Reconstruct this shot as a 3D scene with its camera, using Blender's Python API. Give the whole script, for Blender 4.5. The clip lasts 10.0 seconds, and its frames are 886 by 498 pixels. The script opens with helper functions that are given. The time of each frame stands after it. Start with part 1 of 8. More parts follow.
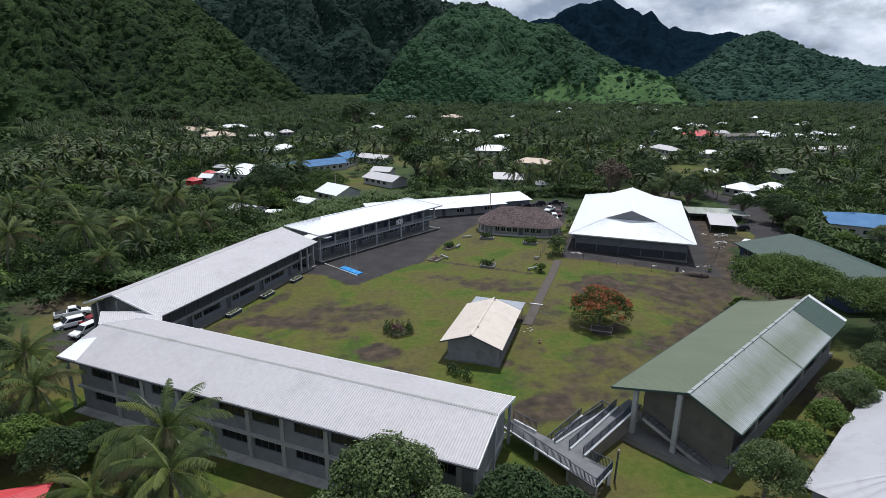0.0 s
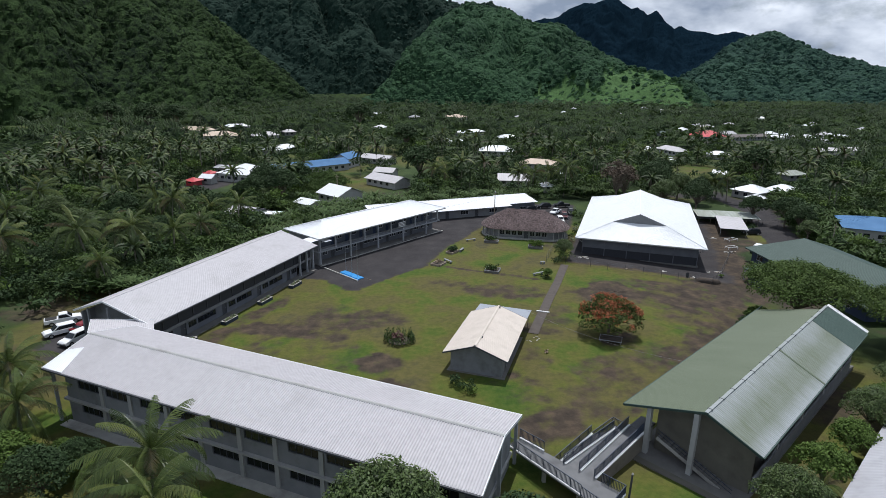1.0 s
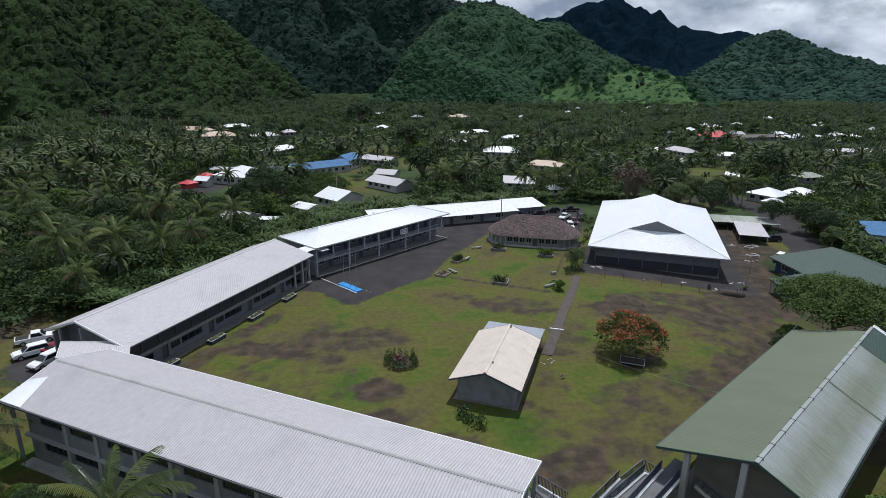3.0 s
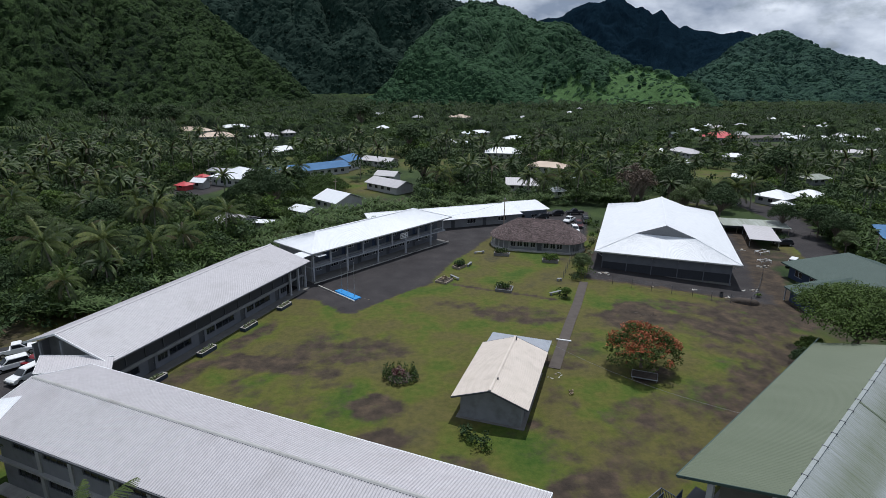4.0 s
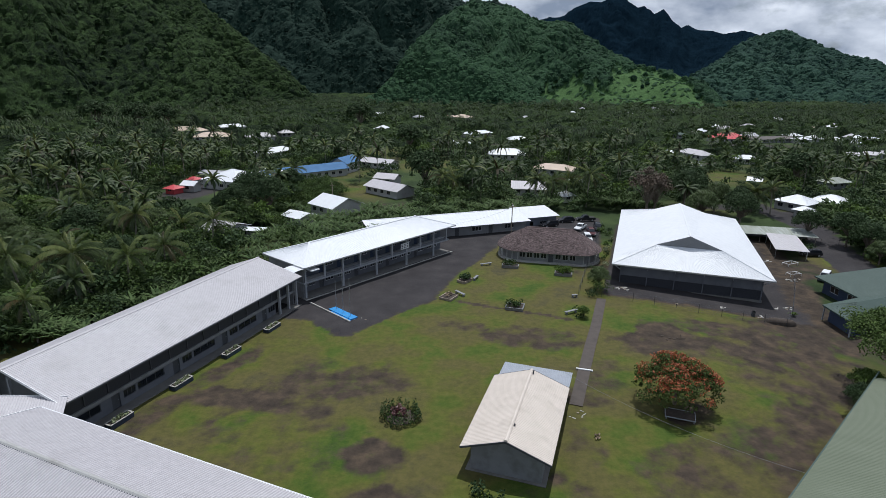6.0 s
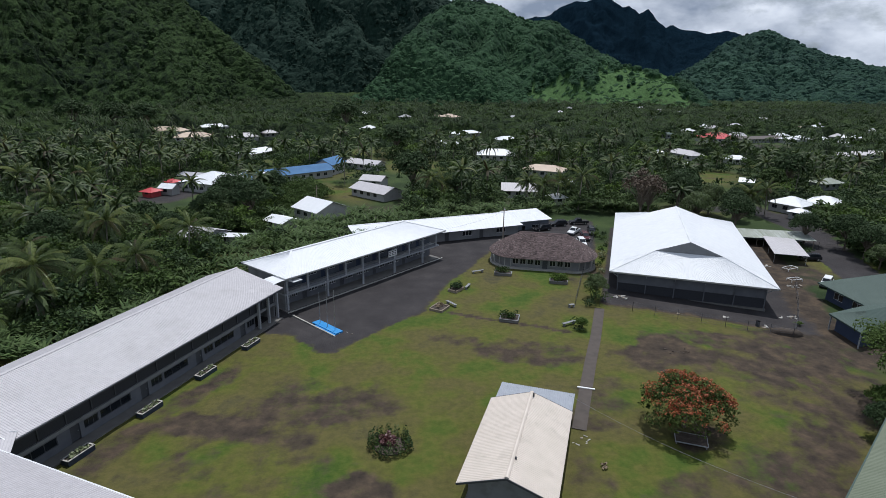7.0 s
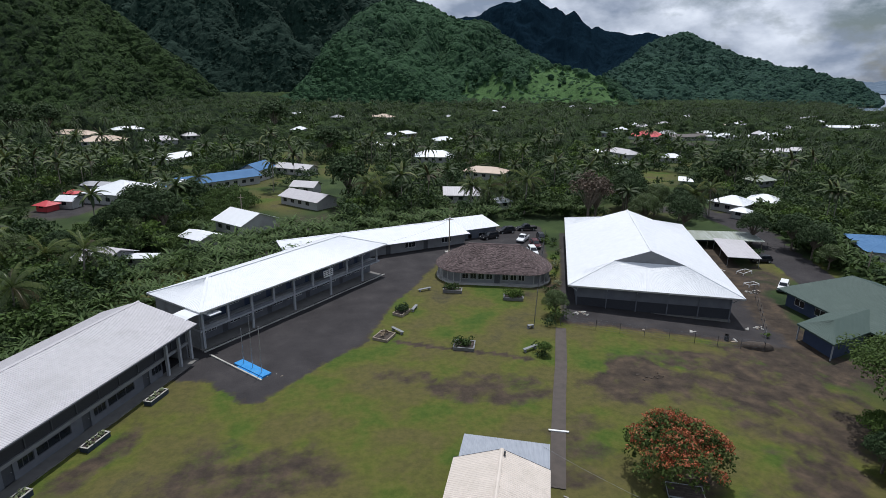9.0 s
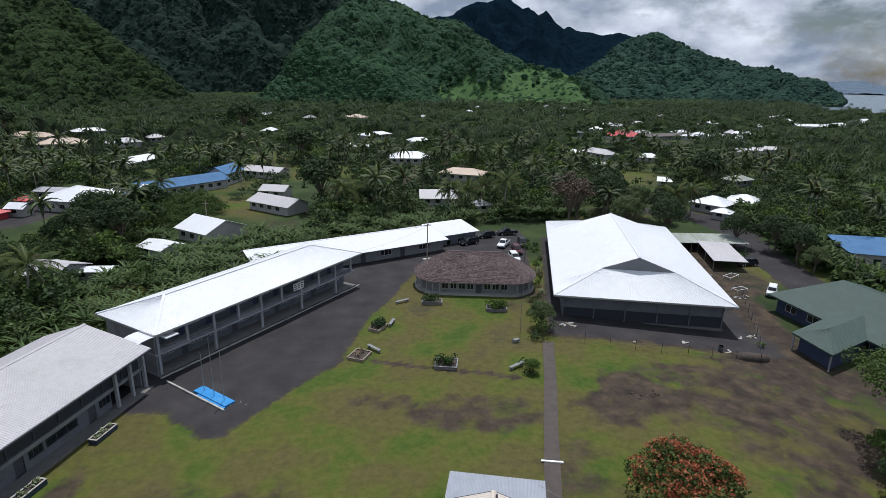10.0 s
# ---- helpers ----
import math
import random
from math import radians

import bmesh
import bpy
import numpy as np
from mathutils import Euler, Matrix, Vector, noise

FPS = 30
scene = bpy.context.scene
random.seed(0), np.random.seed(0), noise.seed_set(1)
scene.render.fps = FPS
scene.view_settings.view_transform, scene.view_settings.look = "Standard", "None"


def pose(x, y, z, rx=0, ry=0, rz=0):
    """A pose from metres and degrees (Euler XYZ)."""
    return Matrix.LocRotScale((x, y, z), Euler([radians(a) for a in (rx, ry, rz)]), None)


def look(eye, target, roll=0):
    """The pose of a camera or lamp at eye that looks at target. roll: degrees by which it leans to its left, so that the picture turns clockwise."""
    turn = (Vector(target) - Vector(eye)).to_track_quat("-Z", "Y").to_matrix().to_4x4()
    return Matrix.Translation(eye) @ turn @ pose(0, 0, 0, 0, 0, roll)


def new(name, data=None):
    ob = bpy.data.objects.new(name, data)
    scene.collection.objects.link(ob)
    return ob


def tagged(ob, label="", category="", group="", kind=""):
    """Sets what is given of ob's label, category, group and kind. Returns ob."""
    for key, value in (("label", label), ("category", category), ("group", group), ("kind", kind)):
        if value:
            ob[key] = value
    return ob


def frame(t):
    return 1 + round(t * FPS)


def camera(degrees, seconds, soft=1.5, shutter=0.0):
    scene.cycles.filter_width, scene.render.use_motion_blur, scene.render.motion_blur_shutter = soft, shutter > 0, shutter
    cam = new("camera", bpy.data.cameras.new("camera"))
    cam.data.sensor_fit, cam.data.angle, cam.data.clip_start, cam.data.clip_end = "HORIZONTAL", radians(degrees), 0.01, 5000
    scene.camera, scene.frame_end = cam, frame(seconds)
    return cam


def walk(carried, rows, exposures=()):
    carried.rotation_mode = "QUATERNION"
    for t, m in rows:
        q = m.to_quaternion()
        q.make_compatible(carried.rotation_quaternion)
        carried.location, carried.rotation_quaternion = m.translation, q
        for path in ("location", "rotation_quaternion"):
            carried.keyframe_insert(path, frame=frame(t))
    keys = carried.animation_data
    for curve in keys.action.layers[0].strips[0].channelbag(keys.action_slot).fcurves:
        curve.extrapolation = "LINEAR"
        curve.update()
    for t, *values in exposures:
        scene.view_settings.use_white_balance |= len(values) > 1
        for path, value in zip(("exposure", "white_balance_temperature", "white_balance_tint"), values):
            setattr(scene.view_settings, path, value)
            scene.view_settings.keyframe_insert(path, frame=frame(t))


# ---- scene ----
PATH = [
    (0, (1.905, 8.801, 38.723), (2.095, 10.706, 38.143), 0.6),
    (0.5, (2.215, 10.502, 38.636), (2.399, 12.407, 38.056), 0.6),
    (1, (2.272, 12.257, 38.652), (2.45, 14.163, 38.071), 0.7),
    (1.5, (2.343, 14.174, 38.605), (2.517, 16.08, 38.023), 0.7),
    (2, (2.341, 16.063, 38.512), (2.514, 17.968, 37.93), 0.7),
    (2.5, (2.366, 17.976, 38.481), (2.538, 19.882, 37.898), 0.7),
    (4, (2.678, 24.299, 38.14), (2.846, 26.205, 37.559), 0.7),
    (4.5, (2.762, 26.447, 38.06), (2.928, 28.353, 37.478), 0.8),
    (5, (2.743, 28.876, 37.937), (2.907, 30.782, 37.356), 0.8),
    (5.5, (2.757, 31.429, 37.807), (2.922, 33.335, 37.225), 0.8),
    (7, (2.674, 39.695, 37.614), (2.887, 41.596, 37.03), 0.9),
    (7.5, (2.55, 42.353, 37.557), (2.863, 44.24, 36.973), 0.9),
    (8, (2.55, 45.24, 37.532), (2.938, 47.113, 36.948), 1.0),
    (8.5, (2.821, 48.227, 37.325), (3.236, 50.095, 36.743), 1.0),
    (9, (3.201, 51.232, 37.167), (3.63, 53.097, 36.585), 1.0),
    (9.5, (3.739, 54.211, 37.032), (4.187, 56.072, 36.451), 1.0),
    (10, (4.106, 57.206, 36.939), (4.618, 59.05, 36.358), 1.0),
]
cam = camera(76.0, 10.0, soft=0.5)
walk(cam, [(t, look(eye, target, roll)) for t, eye, target, roll in PATH], exposures=[(0, -0.14, 6150, 10), (2.5, -0.29, 6100, 10), (5, -0.37, 6070, 10), (10, -0.30, 6130, 11)])

# ---- world, sun ----
SUN_FROM = Vector((0.12, 0.33, 1.0)).normalized()
world = bpy.data.worlds.new("world")
scene.world = world
world.use_nodes = True
wn, wl = world.node_tree.nodes, world.node_tree.links
wn.clear()
w_out = wn.new("ShaderNodeOutputWorld")
w_bg = wn.new("ShaderNodeBackground")
w_bg.inputs["Strength"].default_value = 0.051
w_sky = wn.new("ShaderNodeTexSky")
w_sky.sky_type = "NISHITA"
w_sky.sun_disc = False
w_sky.sun_elevation = math.asin(SUN_FROM.z)
w_sky.sun_rotation = math.atan2(SUN_FROM.x, SUN_FROM.y)
w_co = wn.new("ShaderNodeTexCoord")
w_map = wn.new("ShaderNodeMapping")
w_map.inputs["Scale"].default_value = (2.4, 2.4, 4.6)
w_map.inputs["Location"].default_value = (0.3, 1.7, 0.2)
w_noise = wn.new("ShaderNodeTexNoise")
w_noise.inputs["Scale"].default_value = 2.1
w_noise.inputs["Detail"].default_value = 9.0
w_noise.inputs["Roughness"].default_value = 0.58
w_ramp = wn.new("ShaderNodeValToRGB")
w_ramp.color_ramp.elements[0].position = 0.30
w_ramp.color_ramp.elements[1].position = 0.44
w_noise2 = wn.new("ShaderNodeTexNoise")
w_noise2.inputs["Scale"].default_value = 3.4
w_noise2.inputs["Detail"].default_value = 7.0
w_ramp2 = wn.new("ShaderNodeValToRGB")
w_ramp2.color_ramp.elements[0].position = 0.41
w_ramp2.color_ramp.elements[0].color = (6.2, 7.4, 9.5, 1)
w_ramp2.color_ramp.elements[1].position = 0.68
w_ramp2.color_ramp.elements[1].color = (19.4, 20.4, 22.0, 1)
w_mix = wn.new("ShaderNodeMix")
w_mix.data_type = "RGBA"
wl.new(w_co.outputs["Generated"], w_map.inputs["Vector"])
wl.new(w_map.outputs["Vector"], w_noise.inputs["Vector"])
wl.new(w_map.outputs["Vector"], w_noise2.inputs["Vector"])
wl.new(w_noise.outputs["Fac"], w_ramp.inputs["Fac"])
wl.new(w_noise2.outputs["Fac"], w_ramp2.inputs["Fac"])
wl.new(w_ramp.outputs["Color"], w_mix.inputs["Factor"])
wl.new(w_sky.outputs["Color"], w_mix.inputs["A"])
wl.new(w_ramp2.outputs["Color"], w_mix.inputs["B"])
wl.new(w_mix.outputs["Result"], w_bg.inputs["Color"])
wl.new(w_bg.outputs["Background"], w_out.inputs["Surface"])

sun_data = bpy.data.lights.new("sun", "SUN")
sun_data.energy, sun_data.angle, sun_data.color = 4.25, radians(0.6), (1.0, 0.96, 0.90)
sun = new("sun", sun_data)
sun.matrix_world = look(SUN_FROM * 200, (0, 0, 0))

# ---- materials ----


def material(name, base, other=None, scale=1.0, rough=0.8, bump=0.0, bump_scale=None, metal=0.0, spread=0.5, detail=6.0,
             stain=None, stain_scale=0.1, stain_at=(0.5, 0.7), vary=0.0, coord="Object", stretch=(1, 1, 1), spec=0.5, translucent=0.0, island=0.0):
    """A surface with grain (base to other), stains at a second scale, bump, and a change of tone from object to object."""
    mat = bpy.data.materials.new(name)
    mat.use_nodes = True
    n, l = mat.node_tree.nodes, mat.node_tree.links
    bsdf = n["Principled BSDF"]
    bsdf.inputs["Roughness"].default_value = rough
    bsdf.inputs["Metallic"].default_value = metal
    bsdf.inputs["Specular IOR Level"].default_value = spec
    co = n.new("ShaderNodeTexCoord")
    mp = n.new("ShaderNodeMapping")
    mp.inputs["Scale"].default_value = stretch
    l.new(co.outputs[coord], mp.inputs["Vector"])
    noise_a = n.new("ShaderNodeTexNoise")
    noise_a.inputs["Scale"].default_value = scale
    noise_a.inputs["Detail"].default_value = detail
    l.new(mp.outputs["Vector"], noise_a.inputs["Vector"])
    ramp = n.new("ShaderNodeValToRGB")
    ramp.color_ramp.elements[0].position = 0.5 - spread / 2
    ramp.color_ramp.elements[1].position = 0.5 + spread / 2
    ramp.color_ramp.elements[0].color = (*base, 1)
    ramp.color_ramp.elements[1].color = (*(other or base), 1)
    l.new(noise_a.outputs["Fac"], ramp.inputs["Fac"])
    colour = ramp.outputs["Color"]
    if stain:
        noise_b = n.new("ShaderNodeTexNoise")
        noise_b.inputs["Scale"].default_value = stain_scale
        noise_b.inputs["Detail"].default_value = 8.0
        noise_b.inputs["Roughness"].default_value = 0.6
        l.new(mp.outputs["Vector"], noise_b.inputs["Vector"])
        mask = n.new("ShaderNodeMapRange")
        mask.inputs["From Min"].default_value, mask.inputs["From Max"].default_value = stain_at
        l.new(noise_b.outputs["Fac"], mask.inputs["Value"])
        mix = n.new("ShaderNodeMix")
        mix.data_type = "RGBA"
        l.new(mask.outputs["Result"], mix.inputs["Factor"])
        l.new(colour, mix.inputs["A"])
        mix.inputs["B"].default_value = (*stain, 1)
        colour = mix.outputs["Result"]
    if vary or island:
        hsv = n.new("ShaderNodeHueSaturation")
        rng = n.new("ShaderNodeMapRange")
        amount = vary or island
        rng.inputs["To Min"].default_value, rng.inputs["To Max"].default_value = 1 - amount, 1 + amount
        if vary:
            info = n.new("ShaderNodeObjectInfo")
            l.new(info.outputs["Random"], rng.inputs["Value"])
        else:
            info = n.new("ShaderNodeNewGeometry")
            l.new(info.outputs["Random Per Island"], rng.inputs["Value"])
        l.new(rng.outputs["Result"], hsv.inputs["Value"])
        l.new(colour, hsv.inputs["Color"])
        colour = hsv.outputs["Color"]
    l.new(colour, bsdf.inputs["Base Color"])
    if bump:
        bp = n.new("ShaderNodeBump")
        bp.inputs["Strength"].default_value = 1.0
        bp.inputs["Distance"].default_value = bump
        if bump_scale:
            noise_c = n.new("ShaderNodeTexNoise")
            noise_c.inputs["Scale"].default_value = bump_scale
            noise_c.inputs["Detail"].default_value = 5.0
            l.new(mp.outputs["Vector"], noise_c.inputs["Vector"])
            l.new(noise_c.outputs["Fac"], bp.inputs["Height"])
        else:
            l.new(noise_a.outputs["Fac"], bp.inputs["Height"])
        l.new(bp.outputs["Normal"], bsdf.inputs["Normal"])
    if translucent:
        tr = n.new("ShaderNodeBsdfTranslucent")
        ms = n.new("ShaderNodeMixShader")
        ms.inputs["Fac"].default_value = translucent
        l.new(colour, tr.inputs["Color"])
        l.new(bsdf.outputs["BSDF"], ms.inputs[1])
        l.new(tr.outputs["BSDF"], ms.inputs[2])
        l.new(ms.outputs["Shader"], n["Material Output"].inputs["Surface"])
    return mat


M = {}
M["roof_grey"] = material("weathered zinc roof", (0.42, 0.405, 0.425), (0.51, 0.495, 0.515), 1.6, 0.6, stain=(0.38, 0.365, 0.375), stain_scale=0.22, stain_at=(0.52, 0.85), spread=0.7)
M["roof_zinc"] = material("dull zinc roof", (0.33, 0.33, 0.36), (0.40, 0.40, 0.43), 0.25, 0.6, stain=(0.28, 0.28, 0.305), stain_scale=0.5, stain_at=(0.5, 0.8))
M["roof_white"] = material("white coated roof", (0.66, 0.68, 0.71), (0.72, 0.74, 0.77), 0.8, 0.5, stain=(0.60, 0.62, 0.65), stain_scale=0.12, stain_at=(0.6, 0.95))
M["roof_cream"] = material("cream painted roof", (0.54, 0.48, 0.42), (0.62, 0.55, 0.49), 0.7, 0.6, stain=(0.42, 0.37, 0.32), stain_scale=0.5, stain_at=(0.56, 0.85))
M["roof_steel"] = material("blue grey steel sheet", (0.27, 0.295, 0.34), (0.33, 0.355, 0.40), 0.9, 0.5)
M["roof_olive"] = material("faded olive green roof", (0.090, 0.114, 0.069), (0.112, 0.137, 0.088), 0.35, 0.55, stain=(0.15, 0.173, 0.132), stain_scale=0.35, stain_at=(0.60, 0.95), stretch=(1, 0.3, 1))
M["roof_pale"] = material("chalky green roof", (0.17, 0.195, 0.135), (0.29, 0.315, 0.28), 0.22, 0.55, stain=(0.40, 0.43, 0.42), stain_scale=1.3, stain_at=(0.46, 0.74), stretch=(1, 0.10, 1))
M["ramp_deck"] = material("dull grey ramp deck", (0.115, 0.118, 0.125), (0.16, 0.163, 0.17), 0.8, 0.9, 0.005, 14, stain=(0.08, 0.08, 0.085), stain_scale=0.5, stain_at=(0.5, 0.8))


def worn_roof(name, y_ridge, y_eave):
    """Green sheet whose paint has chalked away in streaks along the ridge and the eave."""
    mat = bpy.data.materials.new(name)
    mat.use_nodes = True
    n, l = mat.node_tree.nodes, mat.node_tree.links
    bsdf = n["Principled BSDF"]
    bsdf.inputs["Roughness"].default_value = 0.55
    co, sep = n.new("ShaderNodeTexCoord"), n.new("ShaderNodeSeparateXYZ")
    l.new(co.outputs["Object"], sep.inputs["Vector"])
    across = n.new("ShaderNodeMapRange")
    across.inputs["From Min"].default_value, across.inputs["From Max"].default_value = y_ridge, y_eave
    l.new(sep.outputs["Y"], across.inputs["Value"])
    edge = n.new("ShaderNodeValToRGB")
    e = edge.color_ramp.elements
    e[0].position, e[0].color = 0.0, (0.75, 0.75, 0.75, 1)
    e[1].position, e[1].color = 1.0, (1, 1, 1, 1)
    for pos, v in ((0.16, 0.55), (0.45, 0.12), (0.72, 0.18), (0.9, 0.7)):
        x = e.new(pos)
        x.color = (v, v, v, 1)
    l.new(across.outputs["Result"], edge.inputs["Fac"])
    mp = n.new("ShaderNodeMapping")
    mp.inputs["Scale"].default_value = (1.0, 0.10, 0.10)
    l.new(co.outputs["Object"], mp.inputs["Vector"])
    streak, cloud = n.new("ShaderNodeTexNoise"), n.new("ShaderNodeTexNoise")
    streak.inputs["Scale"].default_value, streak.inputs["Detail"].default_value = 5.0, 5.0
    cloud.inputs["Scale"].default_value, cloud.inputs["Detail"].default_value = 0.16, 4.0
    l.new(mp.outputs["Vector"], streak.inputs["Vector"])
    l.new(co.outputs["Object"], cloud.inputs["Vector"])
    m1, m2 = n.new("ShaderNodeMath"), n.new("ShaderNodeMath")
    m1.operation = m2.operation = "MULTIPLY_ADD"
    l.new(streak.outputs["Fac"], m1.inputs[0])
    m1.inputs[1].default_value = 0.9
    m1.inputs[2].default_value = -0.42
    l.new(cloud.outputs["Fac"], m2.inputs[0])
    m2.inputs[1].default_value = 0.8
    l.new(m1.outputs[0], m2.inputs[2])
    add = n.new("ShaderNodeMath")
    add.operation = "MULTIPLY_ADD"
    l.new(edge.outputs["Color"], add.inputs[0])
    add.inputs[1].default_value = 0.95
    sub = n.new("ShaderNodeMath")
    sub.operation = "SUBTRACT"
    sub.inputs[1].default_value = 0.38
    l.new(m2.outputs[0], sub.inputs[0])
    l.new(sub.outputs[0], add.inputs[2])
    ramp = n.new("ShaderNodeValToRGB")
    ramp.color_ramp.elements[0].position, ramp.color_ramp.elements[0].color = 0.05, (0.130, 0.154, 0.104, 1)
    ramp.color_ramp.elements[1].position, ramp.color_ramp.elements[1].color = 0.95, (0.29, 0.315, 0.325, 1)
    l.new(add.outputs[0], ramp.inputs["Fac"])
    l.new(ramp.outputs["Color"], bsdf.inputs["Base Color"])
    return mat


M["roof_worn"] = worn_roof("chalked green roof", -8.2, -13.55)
# Khaki with the deep shade of the shed's open gable put into it.
M["wall_khaki"] = material("khaki rendered wall darkened for shade", (0.12, 0.112, 0.092), (0.155, 0.145, 0.12), 0.8, 0.9, 0.004, 20, stain=(0.085, 0.078, 0.065), stain_scale=0.5, stain_at=(0.5, 0.8))
M["roof_teal"] = material("teal green roof", (0.033, 0.062, 0.053), (0.042, 0.074, 0.063), 0.6, 0.7, stain=(0.060, 0.092, 0.080), stain_scale=0.3, stain_at=(0.58, 0.9))
M["roof_blue"] = material("blue painted roof", (0.055, 0.14, 0.28), (0.085, 0.19, 0.36), 0.3, 0.75, spec=0.25)
M["roof_red"] = material("red painted roof", (0.46, 0.045, 0.055), (0.55, 0.07, 0.08), 0.3, 0.5)
M["roof_beige"] = material("beige painted roof", (0.46, 0.36, 0.28), (0.54, 0.43, 0.34), 0.3, 0.6)
M["wall"] = material("grey rendered wall", (0.19, 0.197, 0.21), (0.24, 0.247, 0.26), 0.8, 0.85, 0.004, 20, stain=(0.13, 0.13, 0.13), stain_scale=0.5, stain_at=(0.55, 0.8))
M["wall_light"] = material("pale rendered wall", (0.34, 0.34, 0.335), (0.41, 0.41, 0.40), 0.8, 0.85, 0.004, 20, stain=(0.24, 0.23, 0.22), stain_scale=0.4, stain_at=(0.55, 0.8))
M["wall_tan"] = material("tan block wall", (0.36, 0.325, 0.275), (0.43, 0.39, 0.335), 0.9, 0.9, 0.004, 20, stain=(0.24, 0.21, 0.17), stain_scale=0.6, stain_at=(0.55, 0.8))
M["wall_blue"] = material("blue painted wall", (0.030, 0.046, 0.092), (0.042, 0.062, 0.115), 0.9, 0.8)
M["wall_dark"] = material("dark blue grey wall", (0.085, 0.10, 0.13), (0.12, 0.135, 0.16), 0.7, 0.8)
# A darker copy of the grey wall: eave and gallery shade in its colour.
M["wall_shaded"] = material("blue grey wall darkened for shade", (0.115, 0.124, 0.145), (0.155, 0.164, 0.185), 0.8, 0.85, 0.004, 20, stain=(0.085, 0.088, 0.10), stain_scale=0.5, stain_at=(0.55, 0.8))
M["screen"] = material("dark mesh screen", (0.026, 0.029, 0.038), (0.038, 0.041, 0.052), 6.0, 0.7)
M["glass"] = material("dark window glass", (0.012, 0.015, 0.02), (0.02, 0.024, 0.03), 2.0, 0.12)
M["frame"] = material("painted window frame", (0.50, 0.52, 0.54), (0.58, 0.60, 0.62), 3.0, 0.6)
M["dark_frame"] = material("dark trim", (0.05, 0.055, 0.065), (0.07, 0.075, 0.085), 3.0, 0.6)
M["concrete"] = material("weathered concrete", (0.34, 0.33, 0.31), (0.44, 0.43, 0.40), 1.2, 0.9, 0.006, 14, stain=(0.20, 0.19, 0.18), stain_scale=0.4, stain_at=(0.50, 0.75))
M["concrete_dark"] = material("dark concrete", (0.13, 0.125, 0.12), (0.18, 0.175, 0.165), 1.0, 0.9, 0.006, 12)
M["column"] = material("painted column", (0.29, 0.305, 0.33), (0.35, 0.365, 0.385), 1.5, 0.75)
M["white_paint"] = material("white paint", (0.70, 0.71, 0.72), (0.78, 0.79, 0.80), 2.0, 0.5)
M["steel"] = material("galvanised steel", (0.40, 0.41, 0.43), (0.50, 0.51, 0.53), 4.0, 0.4, metal=0.6)
M["rail_blue"] = material("blue black painted steel", (0.022, 0.034, 0.060), (0.035, 0.050, 0.085), 4.0, 0.45)
M["platform_blue"] = material("bright blue paint", (0.015, 0.20, 0.52), (0.03, 0.26, 0.60), 1.5, 0.5, stain=(0.10, 0.26, 0.42), stain_scale=1.2, stain_at=(0.58, 0.8))
M["path"] = material("trodden concrete path", (0.058, 0.048, 0.043), (0.085, 0.071, 0.062), 0.9, 0.9, 0.01, 16)
M["timber"] = material("grey timber", (0.22, 0.18, 0.14), (0.30, 0.25, 0.20), 3.0, 0.8)
M["trunk"] = material("tree bark", (0.12, 0.095, 0.075), (0.20, 0.165, 0.13), 3.0, 0.9, 0.02)
M["palm_trunk"] = material("palm trunk", (0.20, 0.175, 0.15), (0.30, 0.27, 0.23), 4.0, 0.9, 0.02)
M["rubble"] = material("pale rubble", (0.27, 0.26, 0.24), (0.42, 0.41, 0.39), 2.0, 0.9)
M["soil"] = material("dark soil", (0.045, 0.035, 0.028), (0.07, 0.055, 0.045), 2.0, 0.95, 0.02)
M["tyre"] = material("tyre rubber", (0.015, 0.015, 0.016), (0.022, 0.022, 0.023), 8.0, 0.8)
M["car_white"] = material("white car paint", (0.74, 0.75, 0.77), (0.78, 0.79, 0.80), 1.0, 0.25)
M["car_black"] = material("black car paint", (0.012, 0.013, 0.016), (0.02, 0.02, 0.024), 1.0, 0.2)
M["car_red"] = material("dark red car paint", (0.16, 0.012, 0.018), (0.20, 0.018, 0.022), 1.0, 0.25)
M["car_maroon"] = material("maroon car paint", (0.075, 0.018, 0.022), (0.09, 0.022, 0.026), 1.0, 0.25)
M["lamp"] = material("lamp lens", (0.55, 0.55, 0.52), (0.65, 0.64, 0.6), 2.0, 0.15)


